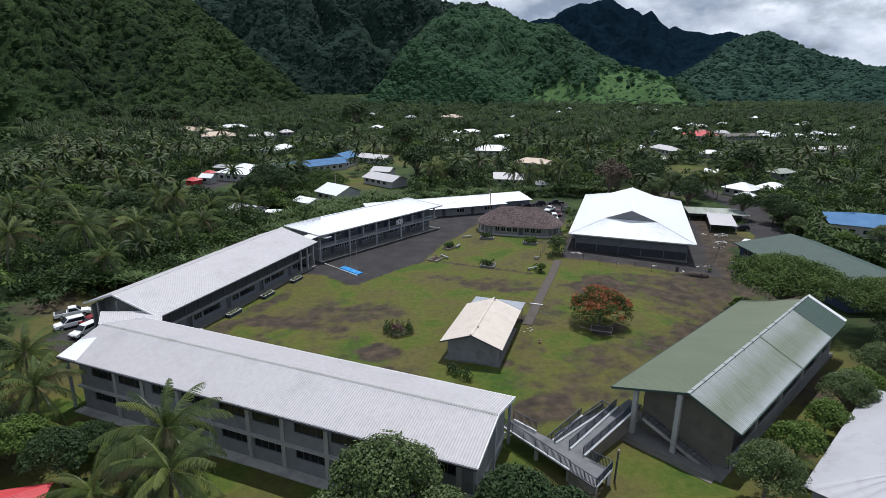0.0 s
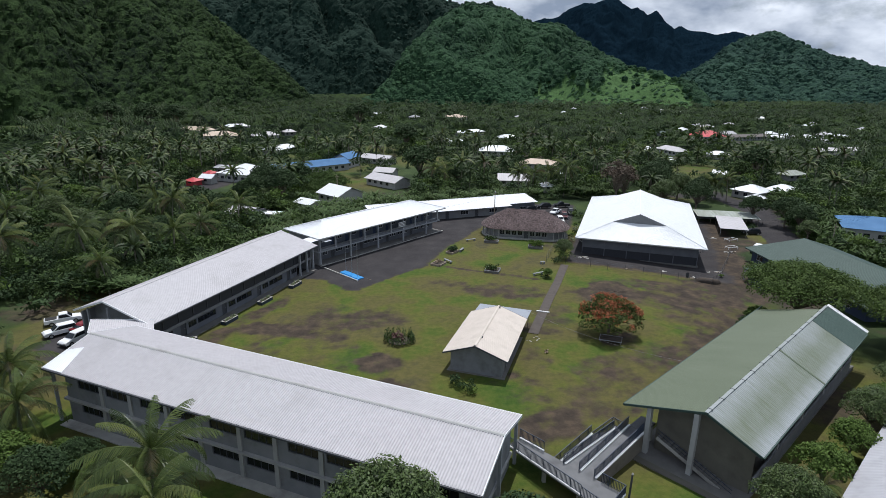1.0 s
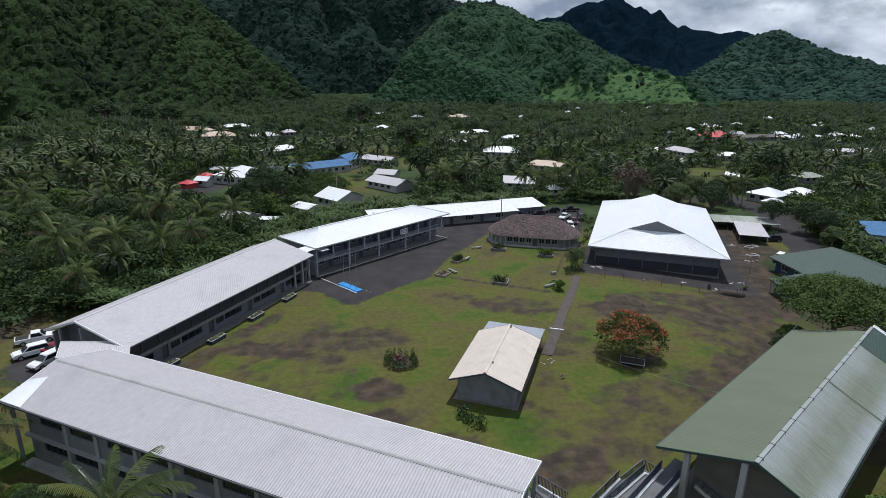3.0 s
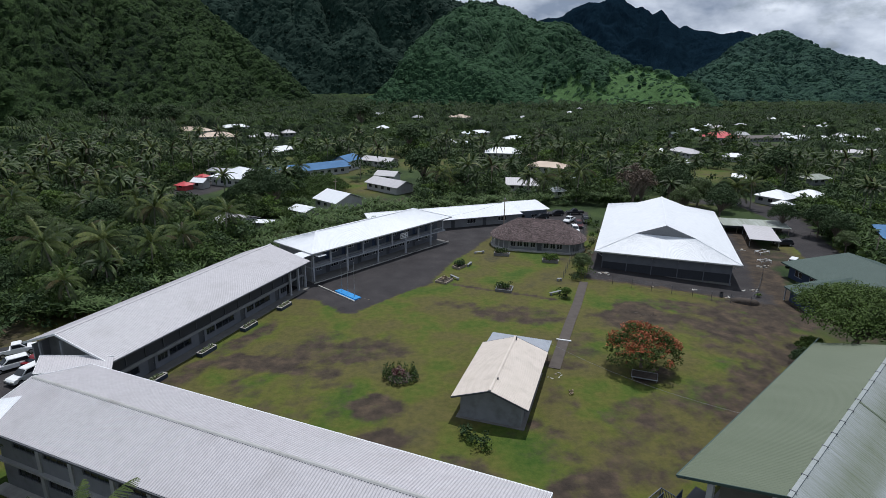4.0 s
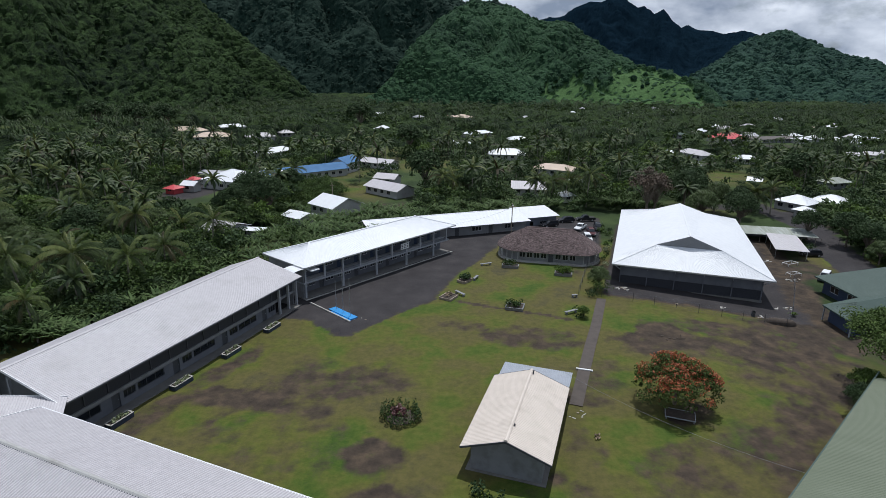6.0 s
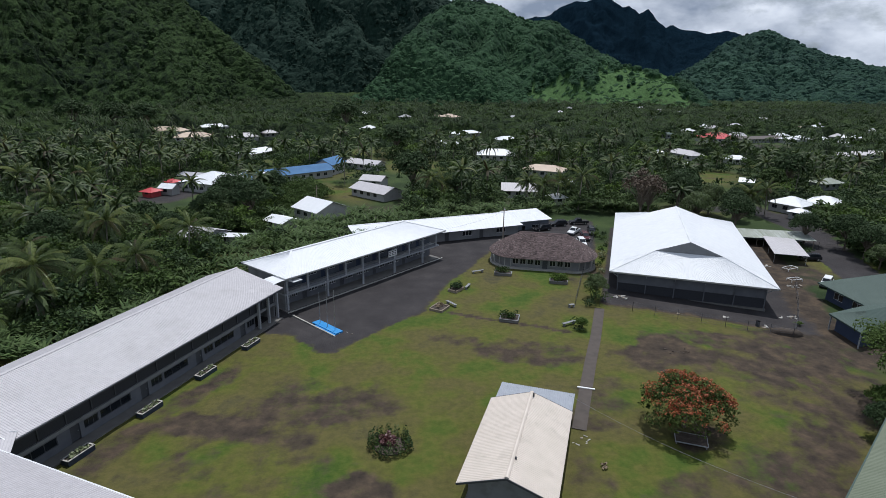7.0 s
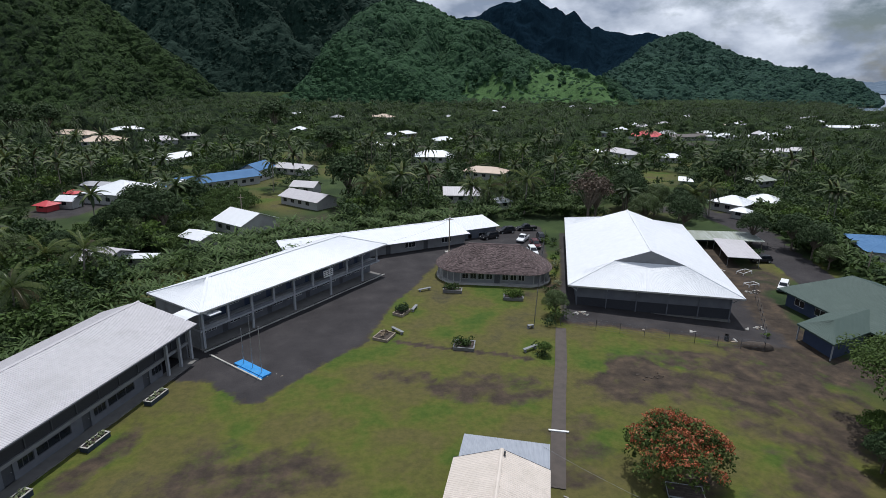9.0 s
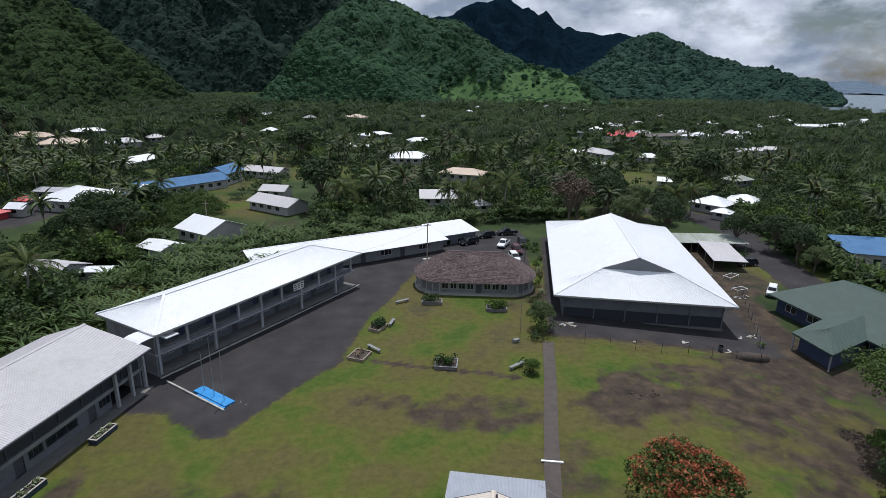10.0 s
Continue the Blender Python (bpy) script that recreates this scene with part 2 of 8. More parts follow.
def frond_material(name, stops, rough=0.42):
    """Palm leaf, from old and dark to young and fresh by the frond's own tone, a little light coming through."""
    mat = bpy.data.materials.new(name)
    mat.use_nodes = True
    n, l = mat.node_tree.nodes, mat.node_tree.links
    bsdf = n["Principled BSDF"]
    bsdf.inputs["Roughness"].default_value, bsdf.inputs["Specular IOR Level"].default_value = rough, 0.35
    at, sep, ramp = n.new("ShaderNodeAttribute"), n.new("ShaderNodeSeparateColor"), n.new("ShaderNodeValToRGB")
    at.attribute_name = "tone"
    l.new(at.outputs["Color"], sep.inputs["Color"])
    e = ramp.color_ramp.elements
    e[0].position, e[0].color = stops[0][0], (*stops[0][1], 1)
    e[1].position, e[1].color = stops[-1][0], (*stops[-1][1], 1)
    for pos, col in stops[1:-1]:
        e.new(pos).color = (*col, 1)
    l.new(sep.outputs["Red"], ramp.inputs["Fac"])
    l.new(ramp.outputs["Color"], bsdf.inputs["Base Color"])
    tr, ms = n.new("ShaderNodeBsdfTranslucent"), n.new("ShaderNodeMixShader")
    ms.inputs["Fac"].default_value = 0.15
    l.new(ramp.outputs["Color"], tr.inputs["Color"])
    l.new(bsdf.outputs["BSDF"], ms.inputs[1])
    l.new(tr.outputs["BSDF"], ms.inputs[2])
    l.new(ms.outputs["Shader"], n["Material Output"].inputs["Surface"])
    return mat


M["palm_leaf"] = frond_material("coconut palm leaf", [(0.05, (0.070, 0.052, 0.020)), (0.18, (0.026, 0.044, 0.011)), (0.5, (0.078, 0.112, 0.029)), (0.85, (0.165, 0.190, 0.056)), (1.0, (0.230, 0.215, 0.060))], 0.36)
M["palm_leaf_mid"] = frond_material("palm leaf of the groves", [(0.05, (0.040, 0.034, 0.014)), (0.18, (0.018, 0.034, 0.009)), (0.5, (0.040, 0.068, 0.018)), (0.85, (0.085, 0.116, 0.034)), (1.0, (0.125, 0.140, 0.046))], 0.62)
M["palm_leaf_far"] = material("distant palm leaf", (0.018, 0.036, 0.012), (0.060, 0.090, 0.032), 0.15, 0.65, spec=0.25, translucent=0.15, island=0.5, coord="Object")
M["roof_brown"] = material("dark brown sheet roof", (0.075, 0.062, 0.058), (0.10, 0.085, 0.08), 0.4, 0.7)
M["leaf"] = material("broad leaf", (0.024, 0.046, 0.012), (0.062, 0.100, 0.027), 0.14, 0.7, spec=0.18, translucent=0.22, island=0.32)
M["leaf_garden"] = material("garden tree leaf", (0.036, 0.064, 0.017), (0.098, 0.138, 0.044), 0.9, 0.55, spec=0.3, translucent=0.22, island=0.45)
M["leaf_mid"] = material("fresh green leaf", (0.032, 0.062, 0.014), (0.070, 0.110, 0.028), 0.35, 0.7, spec=0.18, translucent=0.22, island=0.45)
M["leaf_rain"] = material("rain tree leaf", (0.040, 0.072, 0.016), (0.090, 0.135, 0.034), 0.30, 0.7, spec=0.2, translucent=0.25, island=0.35)
M["leaf_dark"] = material("dark glossy leaf", (0.022, 0.044, 0.017), (0.050, 0.082, 0.030), 0.14, 0.7, spec=0.18, translucent=0.2, island=0.32)
M["leaf_bright"] = material("bright leaf", (0.058, 0.100, 0.018), (0.100, 0.155, 0.036), 0.14, 0.7, spec=0.18, translucent=0.25, island=0.32)
M["leaf_pale"] = material("pale variegated leaf", (0.12, 0.15, 0.07), (0.24, 0.27, 0.16), 1.5, 0.7, island=0.35)
M["leaf_olive"] = material("feathery olive leaf", (0.034, 0.060, 0.014), (0.090, 0.122, 0.032), 0.8, 0.7, spec=0.18, translucent=0.22, island=0.4)
M["leaf_brown"] = material("dry brown leaf", (0.050, 0.033, 0.020), (0.088, 0.058, 0.035), 0.35, 0.7, island=0.35)
M["blossom"] = material("flame red blossom", (0.27, 0.056, 0.022), (0.38, 0.130, 0.050), 1.0, 0.6, translucent=0.2, island=0.35)
M["banana_leaf"] = material("banana leaf", (0.042, 0.080, 0.025), (0.112, 0.160, 0.060), 0.5, 0.7, spec=0.18, translucent=0.3, island=0.4)
M["thatch"] = material("brown shingle thatch", (0.078, 0.056, 0.056), (0.122, 0.090, 0.088), 1.2, 0.95, 0.03, 6, stain=(0.055, 0.038, 0.037), stain_scale=0.5, stain_at=(0.50, 0.75), island=0.42)
M["cane"] = material("fallen leaf litter", (0.20, 0.15, 0.10), (0.28, 0.22, 0.15), 2.0, 0.9)
M["water"] = material("lagoon water", (0.10, 0.14, 0.18), (0.12, 0.165, 0.21), 0.003, 0.25)

# ---- small builders ----


def part(name, bm, mat, parent=None, label="", smooth=False):
    """Links a bmesh as one mesh object, under a thing or a part."""
    me = bpy.data.meshes.new(name)
    bm.normal_update()
    bm.to_mesh(me)
    bm.free()
    me.materials.append(mat)
    if smooth:
        for p in me.polygons:
            p.use_smooth = True
    ob = new(name, me)
    if parent:
        ob.parent = parent
    if label:
        ob["label"] = label
    return ob


def thing(name, m, label="", category="", group="", kind=""):
    ob = new(name)
    ob.empty_display_size = 0.3
    ob.matrix_world = m
    return tagged(ob, label, category, group, kind)


def local(x, y, z, dx, dy):
    """A frame at x, y, z whose own x runs along (dx, dy)."""
    return Matrix.Translation((x, y, z)) @ Matrix.Rotation(math.atan2(dy, dx), 4, "Z")


def box(bm, x0, x1, y0, y1, z0, z1):
    v = [bm.verts.new(p) for p in ((x0, y0, z0), (x1, y0, z0), (x1, y1, z0), (x0, y1, z0), (x0, y0, z1), (x1, y0, z1), (x1, y1, z1), (x0, y1, z1))]
    for f in ((3, 2, 1, 0), (4, 5, 6, 7), (0, 1, 5, 4), (1, 2, 6, 5), (2, 3, 7, 6), (3, 0, 4, 7)):
        bm.faces.new([v[i] for i in f])
    return v


def boxed(name, mat, parent, x0, x1, y0, y1, z0, z1, label="", bevel=0.0):
    bm = bmesh.new()
    box(bm, min(x0, x1), max(x0, x1), min(y0, y1), max(y0, y1), min(z0, z1), max(z0, z1))
    if bevel:
        bmesh.ops.bevel(bm, geom=bm.edges[:], offset=bevel, segments=2, affect="EDGES", profile=0.6)
    return part(name, bm, mat, parent, label)


def prism(bm, ring, z0, z1):
    """An upright prism over a ring of (x, y)."""
    a, b = [bm.verts.new((x, y, z0)) for x, y in ring], [bm.verts.new((x, y, z1)) for x, y in ring]
    n = len(ring)
    for i in range(n):
        bm.faces.new((a[i], a[(i + 1) % n], b[(i + 1) % n], b[i]))
    bm.faces.new(b)
    bm.faces.new(a[::-1])


def rod(bm, p, q, r0, r1=None, sides=8):
    """A tapered round bar from p to q."""
    p, q = Vector(p), Vector(q)
    r1 = r0 if r1 is None else r1
    turn = (q - p).to_track_quat("Z", "Y").to_matrix()
    rings = []
    for c, r in ((p, r0), (q, r1)):
        rings.append([bm.verts.new(c + turn @ Vector((r * math.cos(a), r * math.sin(a), 0))) for a in (2 * math.pi * k / sides for k in range(sides))])
    for k in range(sides):
        bm.faces.new((rings[0][k], rings[0][(k + 1) % sides], rings[1][(k + 1) % sides], rings[1][k]))
    bm.faces.new(rings[0][::-1])
    bm.faces.new(rings[1])


def beam(bm, p, q, w, h):
    """A square bar from p to q, w wide and h high."""
    p, q = Vector(p), Vector(q)
    d = (q - p).normalized()
    side = d.cross(Vector((0, 0, 1)))
    side = side.normalized() if side.length > 1e-4 else Vector((1, 0, 0))
    up = side.cross(d)
    v = [bm.verts.new(c + side * (a * w / 2) + up * (b * h / 2)) for c in (p, q) for a, b in ((-1, -1), (1, -1), (1, 1), (-1, 1))]
    for f in ((0, 1, 2, 3), (7, 6, 5, 4), (0, 4, 5, 1), (1, 5, 6, 2), (2, 6, 7, 3), (3, 7, 4, 0)):
        bm.faces.new([v[i] for i in f])


def sheet(name, mat, parent, e0, e1, r1, r0, ribs, h=0.035, thick=0.05, label=""):
    """One roof slope of ribbed sheet: eave from e0 to e1, top edge from r0 to r1, ribs running up the slope."""
    e0, e1, r1, r0 = (Vector(p) for p in (e0, e1, r1, r0))
    up = ((e1 - e0).cross(r0 - e0 if (r0 - e0).length > 0.01 else r1 - e0)).normalized()
    if up.z < 0:
        up = -up
    bm = bmesh.new()
    low, top = [], []
    steps = ribs * 4
    for k in range(steps + 1):
        s, lift = k / steps, up * (h if k % 4 in (1, 2) else 0.0)
        low.append(bm.verts.new(e0.lerp(e1, s) + lift))
        top.append(bm.verts.new(r0.lerp(r1, s) + lift))
    for k in range(steps):
        bm.faces.new((low[k], low[k + 1], top[k + 1], top[k]))
    under = [bm.verts.new(p - up * thick) for p in (e0, e1, r1, r0)]
    bm.faces.new(under[::-1])
    bm.faces.new((under[0], under[1], low[-1], low[0]))
    bm.faces.new((under[2], under[3], top[0], top[-1]))
    bm.faces.new((under[1], under[2], top[-1], low[-1]))
    bm.faces.new((under[3], under[0], low[0], top[0]))
    return part(name, bm, mat, parent, label)


def strip(name, mat, parent, p, q, w, h, label=""):
    bm = bmesh.new()
    beam(bm, p, q, w, h)
    return part(name, bm, mat, parent, label)


def pierced(bm, x0, x1, y0, y1, z0, z1, holes):
    """A slab along x with holes (xa, xb, za, zb) right through it, as one joined shell."""
    xs = sorted({x0, x1, *(v for h in holes for v in h[:2])})
    zs = sorted({z0, z1, *(v for h in holes for v in h[2:])})
    solid = [[not any(a - 1e-6 <= xs[i] and xs[i + 1] <= b + 1e-6 and c - 1e-6 <= zs[k] and zs[k + 1] <= d + 1e-6 for a, b, c, d in holes) for k in range(len(zs) - 1)] for i in range(len(xs) - 1)]
    made = {}

    def at(i, k, y):
        if (i, k, y) not in made:
            made[i, k, y] = bm.verts.new((xs[i], y, zs[k]))
        return made[i, k, y]

    for i in range(len(xs) - 1):
        for k in range(len(zs) - 1):
            if not solid[i][k]:
                continue
            bm.faces.new((at(i, k, y0), at(i + 1, k, y0), at(i + 1, k + 1, y0), at(i, k + 1, y0)))
            bm.faces.new((at(i, k + 1, y1), at(i + 1, k + 1, y1), at(i + 1, k, y1), at(i, k, y1)))
            if i == 0 or not solid[i - 1][k]:
                bm.faces.new((at(i, k, y1), at(i, k, y0), at(i, k + 1, y0), at(i, k + 1, y1)))
            if i == len(xs) - 2 or not solid[i + 1][k]:
                bm.faces.new((at(i + 1, k, y0), at(i + 1, k, y1), at(i + 1, k + 1, y1), at(i + 1, k + 1, y0)))
            if k == 0 or not solid[i][k - 1]:
                bm.faces.new((at(i, k, y1), at(i + 1, k, y1), at(i + 1, k, y0), at(i, k, y0)))
            if k == len(zs) - 2 or not solid[i][k + 1]:
                bm.faces.new((at(i, k + 1, y0), at(i + 1, k + 1, y0), at(i + 1, k + 1, y1), at(i, k + 1, y1)))


def wall_run(name, mat, parent, x0, x1, y0, y1, z0, z1, holes, label=""):
    """A wall along x with holes (xa, xb, za, zb) right through it."""
    bm = bmesh.new()
    pierced(bm, x0, x1, y0, y1, z0, z1, [h for h in holes if h[0] < x1])
    return part(name, bm, mat, parent, label)


def window(parent, xa, xb, za, zb, y, panes=3, mat="frame", depth=0.1):
    """A window set into a hole of a wall along x: a frame with mullions, and its panes."""
    t = 0.07
    lights = []
    for k in range(panes):
        a, b = xa + (xb - xa) * k / panes, xa + (xb - xa) * (k + 1) / panes
        lights.append((a + (t if k == 0 else t / 2), b - (t if k == panes - 1 else t / 2), za + t, zb - t))
    bm = bmesh.new()
    pierced(bm, xa, xb, y - depth / 2, y + depth / 2, za, zb, lights)
    w = part("window", bm, M[mat], parent)
    for a, b, c, d in lights:
        boxed("pane", M["glass"], w, a, b, y - 0.012, y + 0.012, c, d)
    return w


def door(parent, xa, xb, za, zb, y, mat="dark_frame"):
    d = boxed("door", M[mat], parent, xa + 0.04, xb - 0.04, y - 0.03, y + 0.03, za, zb - 0.04)
    boxed("door_handle", M["steel"], d, xb - 0.2, xb - 0.14, y - 0.07, y + 0.07, za + 1.0, za + 1.05)
    return d


def mesh_from(name, verts, faces, mats, parent=None, tones=None, smooth=False, attr="tone", index=None):
    me = bpy.data.meshes.new(name)
    me.from_pydata(verts, [], faces)
    for m in mats:
        me.materials.append(m)
    if index is not None:
        me.polygons.foreach_set("material_index", index)
    if tones is not None:
        a = me.attributes.new(attr, "FLOAT_COLOR", "POINT")
        a.data.foreach_set("color", np.asarray(tones, np.float32).ravel())
    if smooth:
        me.polygons.foreach_set("use_smooth", [True] * len(me.polygons))
    me.update()
    ob = new(name, me)
    if parent:
        ob.parent = parent
    return ob


def smoothstep(a, b, x):
    t = np.clip((x - a) / (b - a), 0, 1)
    return t * t * (3 - 2 * t)


def lattice(ix, iy, k=0):
    """A random number for each cell of a grid."""
    return np.mod(np.sin(ix * 127.1 + iy * 311.7 + k * 74.7) * 43758.5453, 1.0)


def value_noise(x, y, k=0):
    x, y = np.asarray(x, float), np.asarray(y, float)
    ix, iy = np.floor(x), np.floor(y)
    fx, fy = x - ix, y - iy
    fx, fy = fx * fx * (3 - 2 * fx), fy * fy * (3 - 2 * fy)
    a, b = lattice(ix, iy, k), lattice(ix + 1, iy, k)
    c, d = lattice(ix, iy + 1, k), lattice(ix + 1, iy + 1, k)
    return (a * (1 - fx) + b * fx) * (1 - fy) + (c * (1 - fx) + d * fx) * fy


def fractal(x, y, octaves=4, k=0):
    total, size = 0.0, 1.0
    for o in range(octaves):
        total = total + (value_noise(x, y, k + o) - 0.5) * size
        x, y, size = x * 2.03 + 17.3, y * 2.03 - 9.1, size * 0.5
    return total


def crowns(x, y, k=0):
    """Domes of tree crowns over a plane of cells of size 1: the height of the nearest dome, and that dome's own random number."""
    ix, iy = np.floor(x), np.floor(y)
    best, tone = np.full(np.shape(x), -1.0), np.zeros(np.shape(x))
    for dx in (-1, 0, 1):
        for dy in (-1, 0, 1):
            cx, cy = ix + dx, iy + dy
            px, py = cx + lattice(cx, cy, k), cy + lattice(cx, cy, k + 1)
            r = 0.55 + 0.45 * lattice(cx, cy, k + 2)
            d2 = ((x - px) ** 2 + (y - py) ** 2) / r**2
            h = np.where(d2 < 1, np.sqrt(np.maximum(1 - d2, 0)) * r, 0.0) + 0.25 * (lattice(cx, cy, k + 3)) * (d2 < 1)
            tone = np.where(h > best, lattice(cx, cy, k + 4), tone)
            best = np.maximum(best, h)
    return np.maximum(best, 0), tone

# ---- ground, mountains, sea ----


def ground_z(x, y):
    x, y = np.asarray(x, float), np.asarray(y, float)
    z = -0.035 * np.clip(x - 43, 0, 40) * smoothstep(60, 100, y)
    low = -0.8 - 3.8 * smoothstep(330, 900, np.hypot(x, y))
    z = z + (low - z) * smoothstep(172, 214, y)
    along = (x + 29.84) * 0.888 - (y - 85.31) * 0.460
    out = (x + 29.84) * 0.460 + (y - 85.31) * 0.888
    drop = 0.5 + 1.25 * smoothstep(-12, -3, along) * (1 - smoothstep(54, 62, along))
    z = z - drop * smoothstep(-3.5, -10.5, out)
    z = z - 1.2 * smoothstep(-30, -60, out)
    z = z - 4.6 * smoothstep(-60, -130, x) * smoothstep(90, 60, y) * 0.3
    return z


def gz(x, y):
    return float(ground_z(x, y))


def spaced(fine0, fine1, step, far):
    inner = np.arange(fine0, fine1 + step / 2, step)
    grow, outer = step, []
    p = 0.0
    while p < far:
        grow *= 1.22
        p += grow
        outer.append(p)
    outer = np.array(outer)
    return np.concatenate([fine0 - outer[::-1], inner, fine1 + outer])


def ellipse_mask(x, y, spots):
    m = np.zeros_like(x)
    for cx, cy, rx, ry, turn, power in spots:
        c, s = math.cos(radians(turn)), math.sin(radians(turn))
        u, v = ((x - cx) * c + (y - cy) * s) / rx, (-(x - cx) * s + (y - cy) * c) / ry
        m = np.maximum(m, power * smoothstep(1.25, 0.55, np.sqrt(u * u + v * v)))
    return m


LAWN_DIRT_WEST = [
    (-16, 96.2, 8.5, 3.0, -10, 0.95), (-4.4, 98.2, 3.4, 3.2, 0, 0.85), (-6.6, 93, 2.6, 1.6, 0, 0.75), (0, 84, 3.6, 2.8, 20, 1.0), (1.5, 77.5, 4, 2.6, -20, 1.0), (10, 72.5, 3.5, 2, -30, 0.8), (20, 111, 7, 3, -25, 0.8),
    (-10, 88, 14, 6.5, -25, 0.40), (21.5, 68, 4.2, 4.5, 0, 1.0), (20, 74, 3, 1.6, 0, 0.6), (18.5, 113.5, 3.6, 1.8, 0, 0.55), (-25, 94, 3, 7, -25, 0.85), (-20, 105, 2.0, 9, -25, 0.75), (13.5, 115, 5.5, 3, -20, 0.5),
    (20, 67.5, 4.5, 3.5, 30, 1.0), (18, 80, 3.5, 2.0, -25, 0.6),
]
LAWN_DIRT_MIDDLE = [
    (31, 80, 6, 4.5, 30, 0.85), (43, 84, 7, 4.5, 30, 1.0), (33, 73, 5, 3.5, 20, 0.7), (44, 110, 6.5, 6, 0, 1.0), (36.5, 90, 4.2, 3.6, 0, 0.9), (24.5, 94, 2.2, 4.5, 65, 0.9),
    (23, 85, 1.6, 6, -22, 0.5), (29, 71, 5, 2.5, 30, 0.7), (26, 76, 6, 2.4, -25, 0.55), (39.5, 108.5, 6.5, 4.5, -30, 0.85), (25.5, 111.8, 7, 3.5, -20, 0.7), (32, 82, 7, 3.5, 20, 0.7),
    (36, 75.5, 7, 4, 30, 0.65), (26, 71, 6, 3, -25, 0.5),
]
LAWN_DIRT_EAST = [
    (51, 88, 8, 4, 35, 0.9), (54, 101, 9, 4, 30, 0.75), (60, 104, 10, 7, 30, 0.9), (57, 112, 12, 4, -20, 0.85), (53, 95, 7, 3, 20, 0.6), (60, 97, 6, 4, 30, 0.9),
    (70, 112, 9, 10, 0, 1.0), (76, 128, 8, 14, -30, 1.0), (78, 105, 8, 8, 0, 0.9), (90, 145, 9, 10, 0, 0.8), (57, 104, 15, 6, -15, 0.75), (66, 113, 9, 6, 0, 0.85),
    (53, 91, 12, 4.5, 35, 0.85), (45, 84.5, 9, 5, 30, 0.85), (62, 94, 9, 5, 30, 0.9),
]
DIRT = LAWN_DIRT_WEST + LAWN_DIRT_MIDDLE + LAWN_DIRT_EAST


VILLAGE_GREENS = [(99, 149.5, 8, 4.5, 62, 1.0), (107.5, 144, 3, 9, -20, 0.9), (134, 247, 13, 8, 0, 1.0), (117, 200, 12, 6, 0, 0.9), (17, 293, 30, 16, 0, 1.0), (-12, 233, 8, 24, 20, 1.0), (-18, 262, 14, 8, 0, 0.9), (-5, 342, 18, 22, 0, 0.9), (-268, 452, 44, 62, 25, 1.0), (145, 261, 14, 12, 0, 1.0), (93, 200, 16, 9, 0, 0.7), (247, 300, 22, 10, -20, 0.7), (187, 277, 26, 9, -20, 0.8), (55, 277, 18, 8, 0, 0.7), (-54, 304, 22, 10, 20, 0.6)]
VILLAGE_YARDS = [(-65, 231, 9, 17, -8, 1.0), (-12, 178, 9, 4, -40, 0.9), (218, 364, 26, 9, 5, 1.0), (-7, 197, 10, 5, -30, 0.9), (106, 203, 9, 6, -40, 0.8)]


YARD = [(-18, 121), (-14.9, 119.9), (-10.4, 118.8), (-8.8, 116.2), (-6.8, 113.8), (-4.2, 112.7), (-2.9, 114.7), (-0.6, 117.2), (3.2, 121.1), (6.1, 123.5), (9.2, 126.3),
        (10.7, 130.1), (13.4, 136.1), (15.5, 141.1), (19.8, 147.5), (24.4, 155.2), (30, 165), (26, 176), (14, 168), (-2, 150), (-24, 128)]


def inside(x, y, ring):
    n, hit = len(ring), np.zeros(np.shape(x), bool)
    for i in range(n):
        (xa, ya), (xb, yb) = ring[i], ring[(i + 1) % n]
        cross = ((ya > y) != (yb > y)) & (x < (xb - xa) * (y - ya) / (yb - ya + 1e-9) + xa)
        hit ^= cross
    return hit


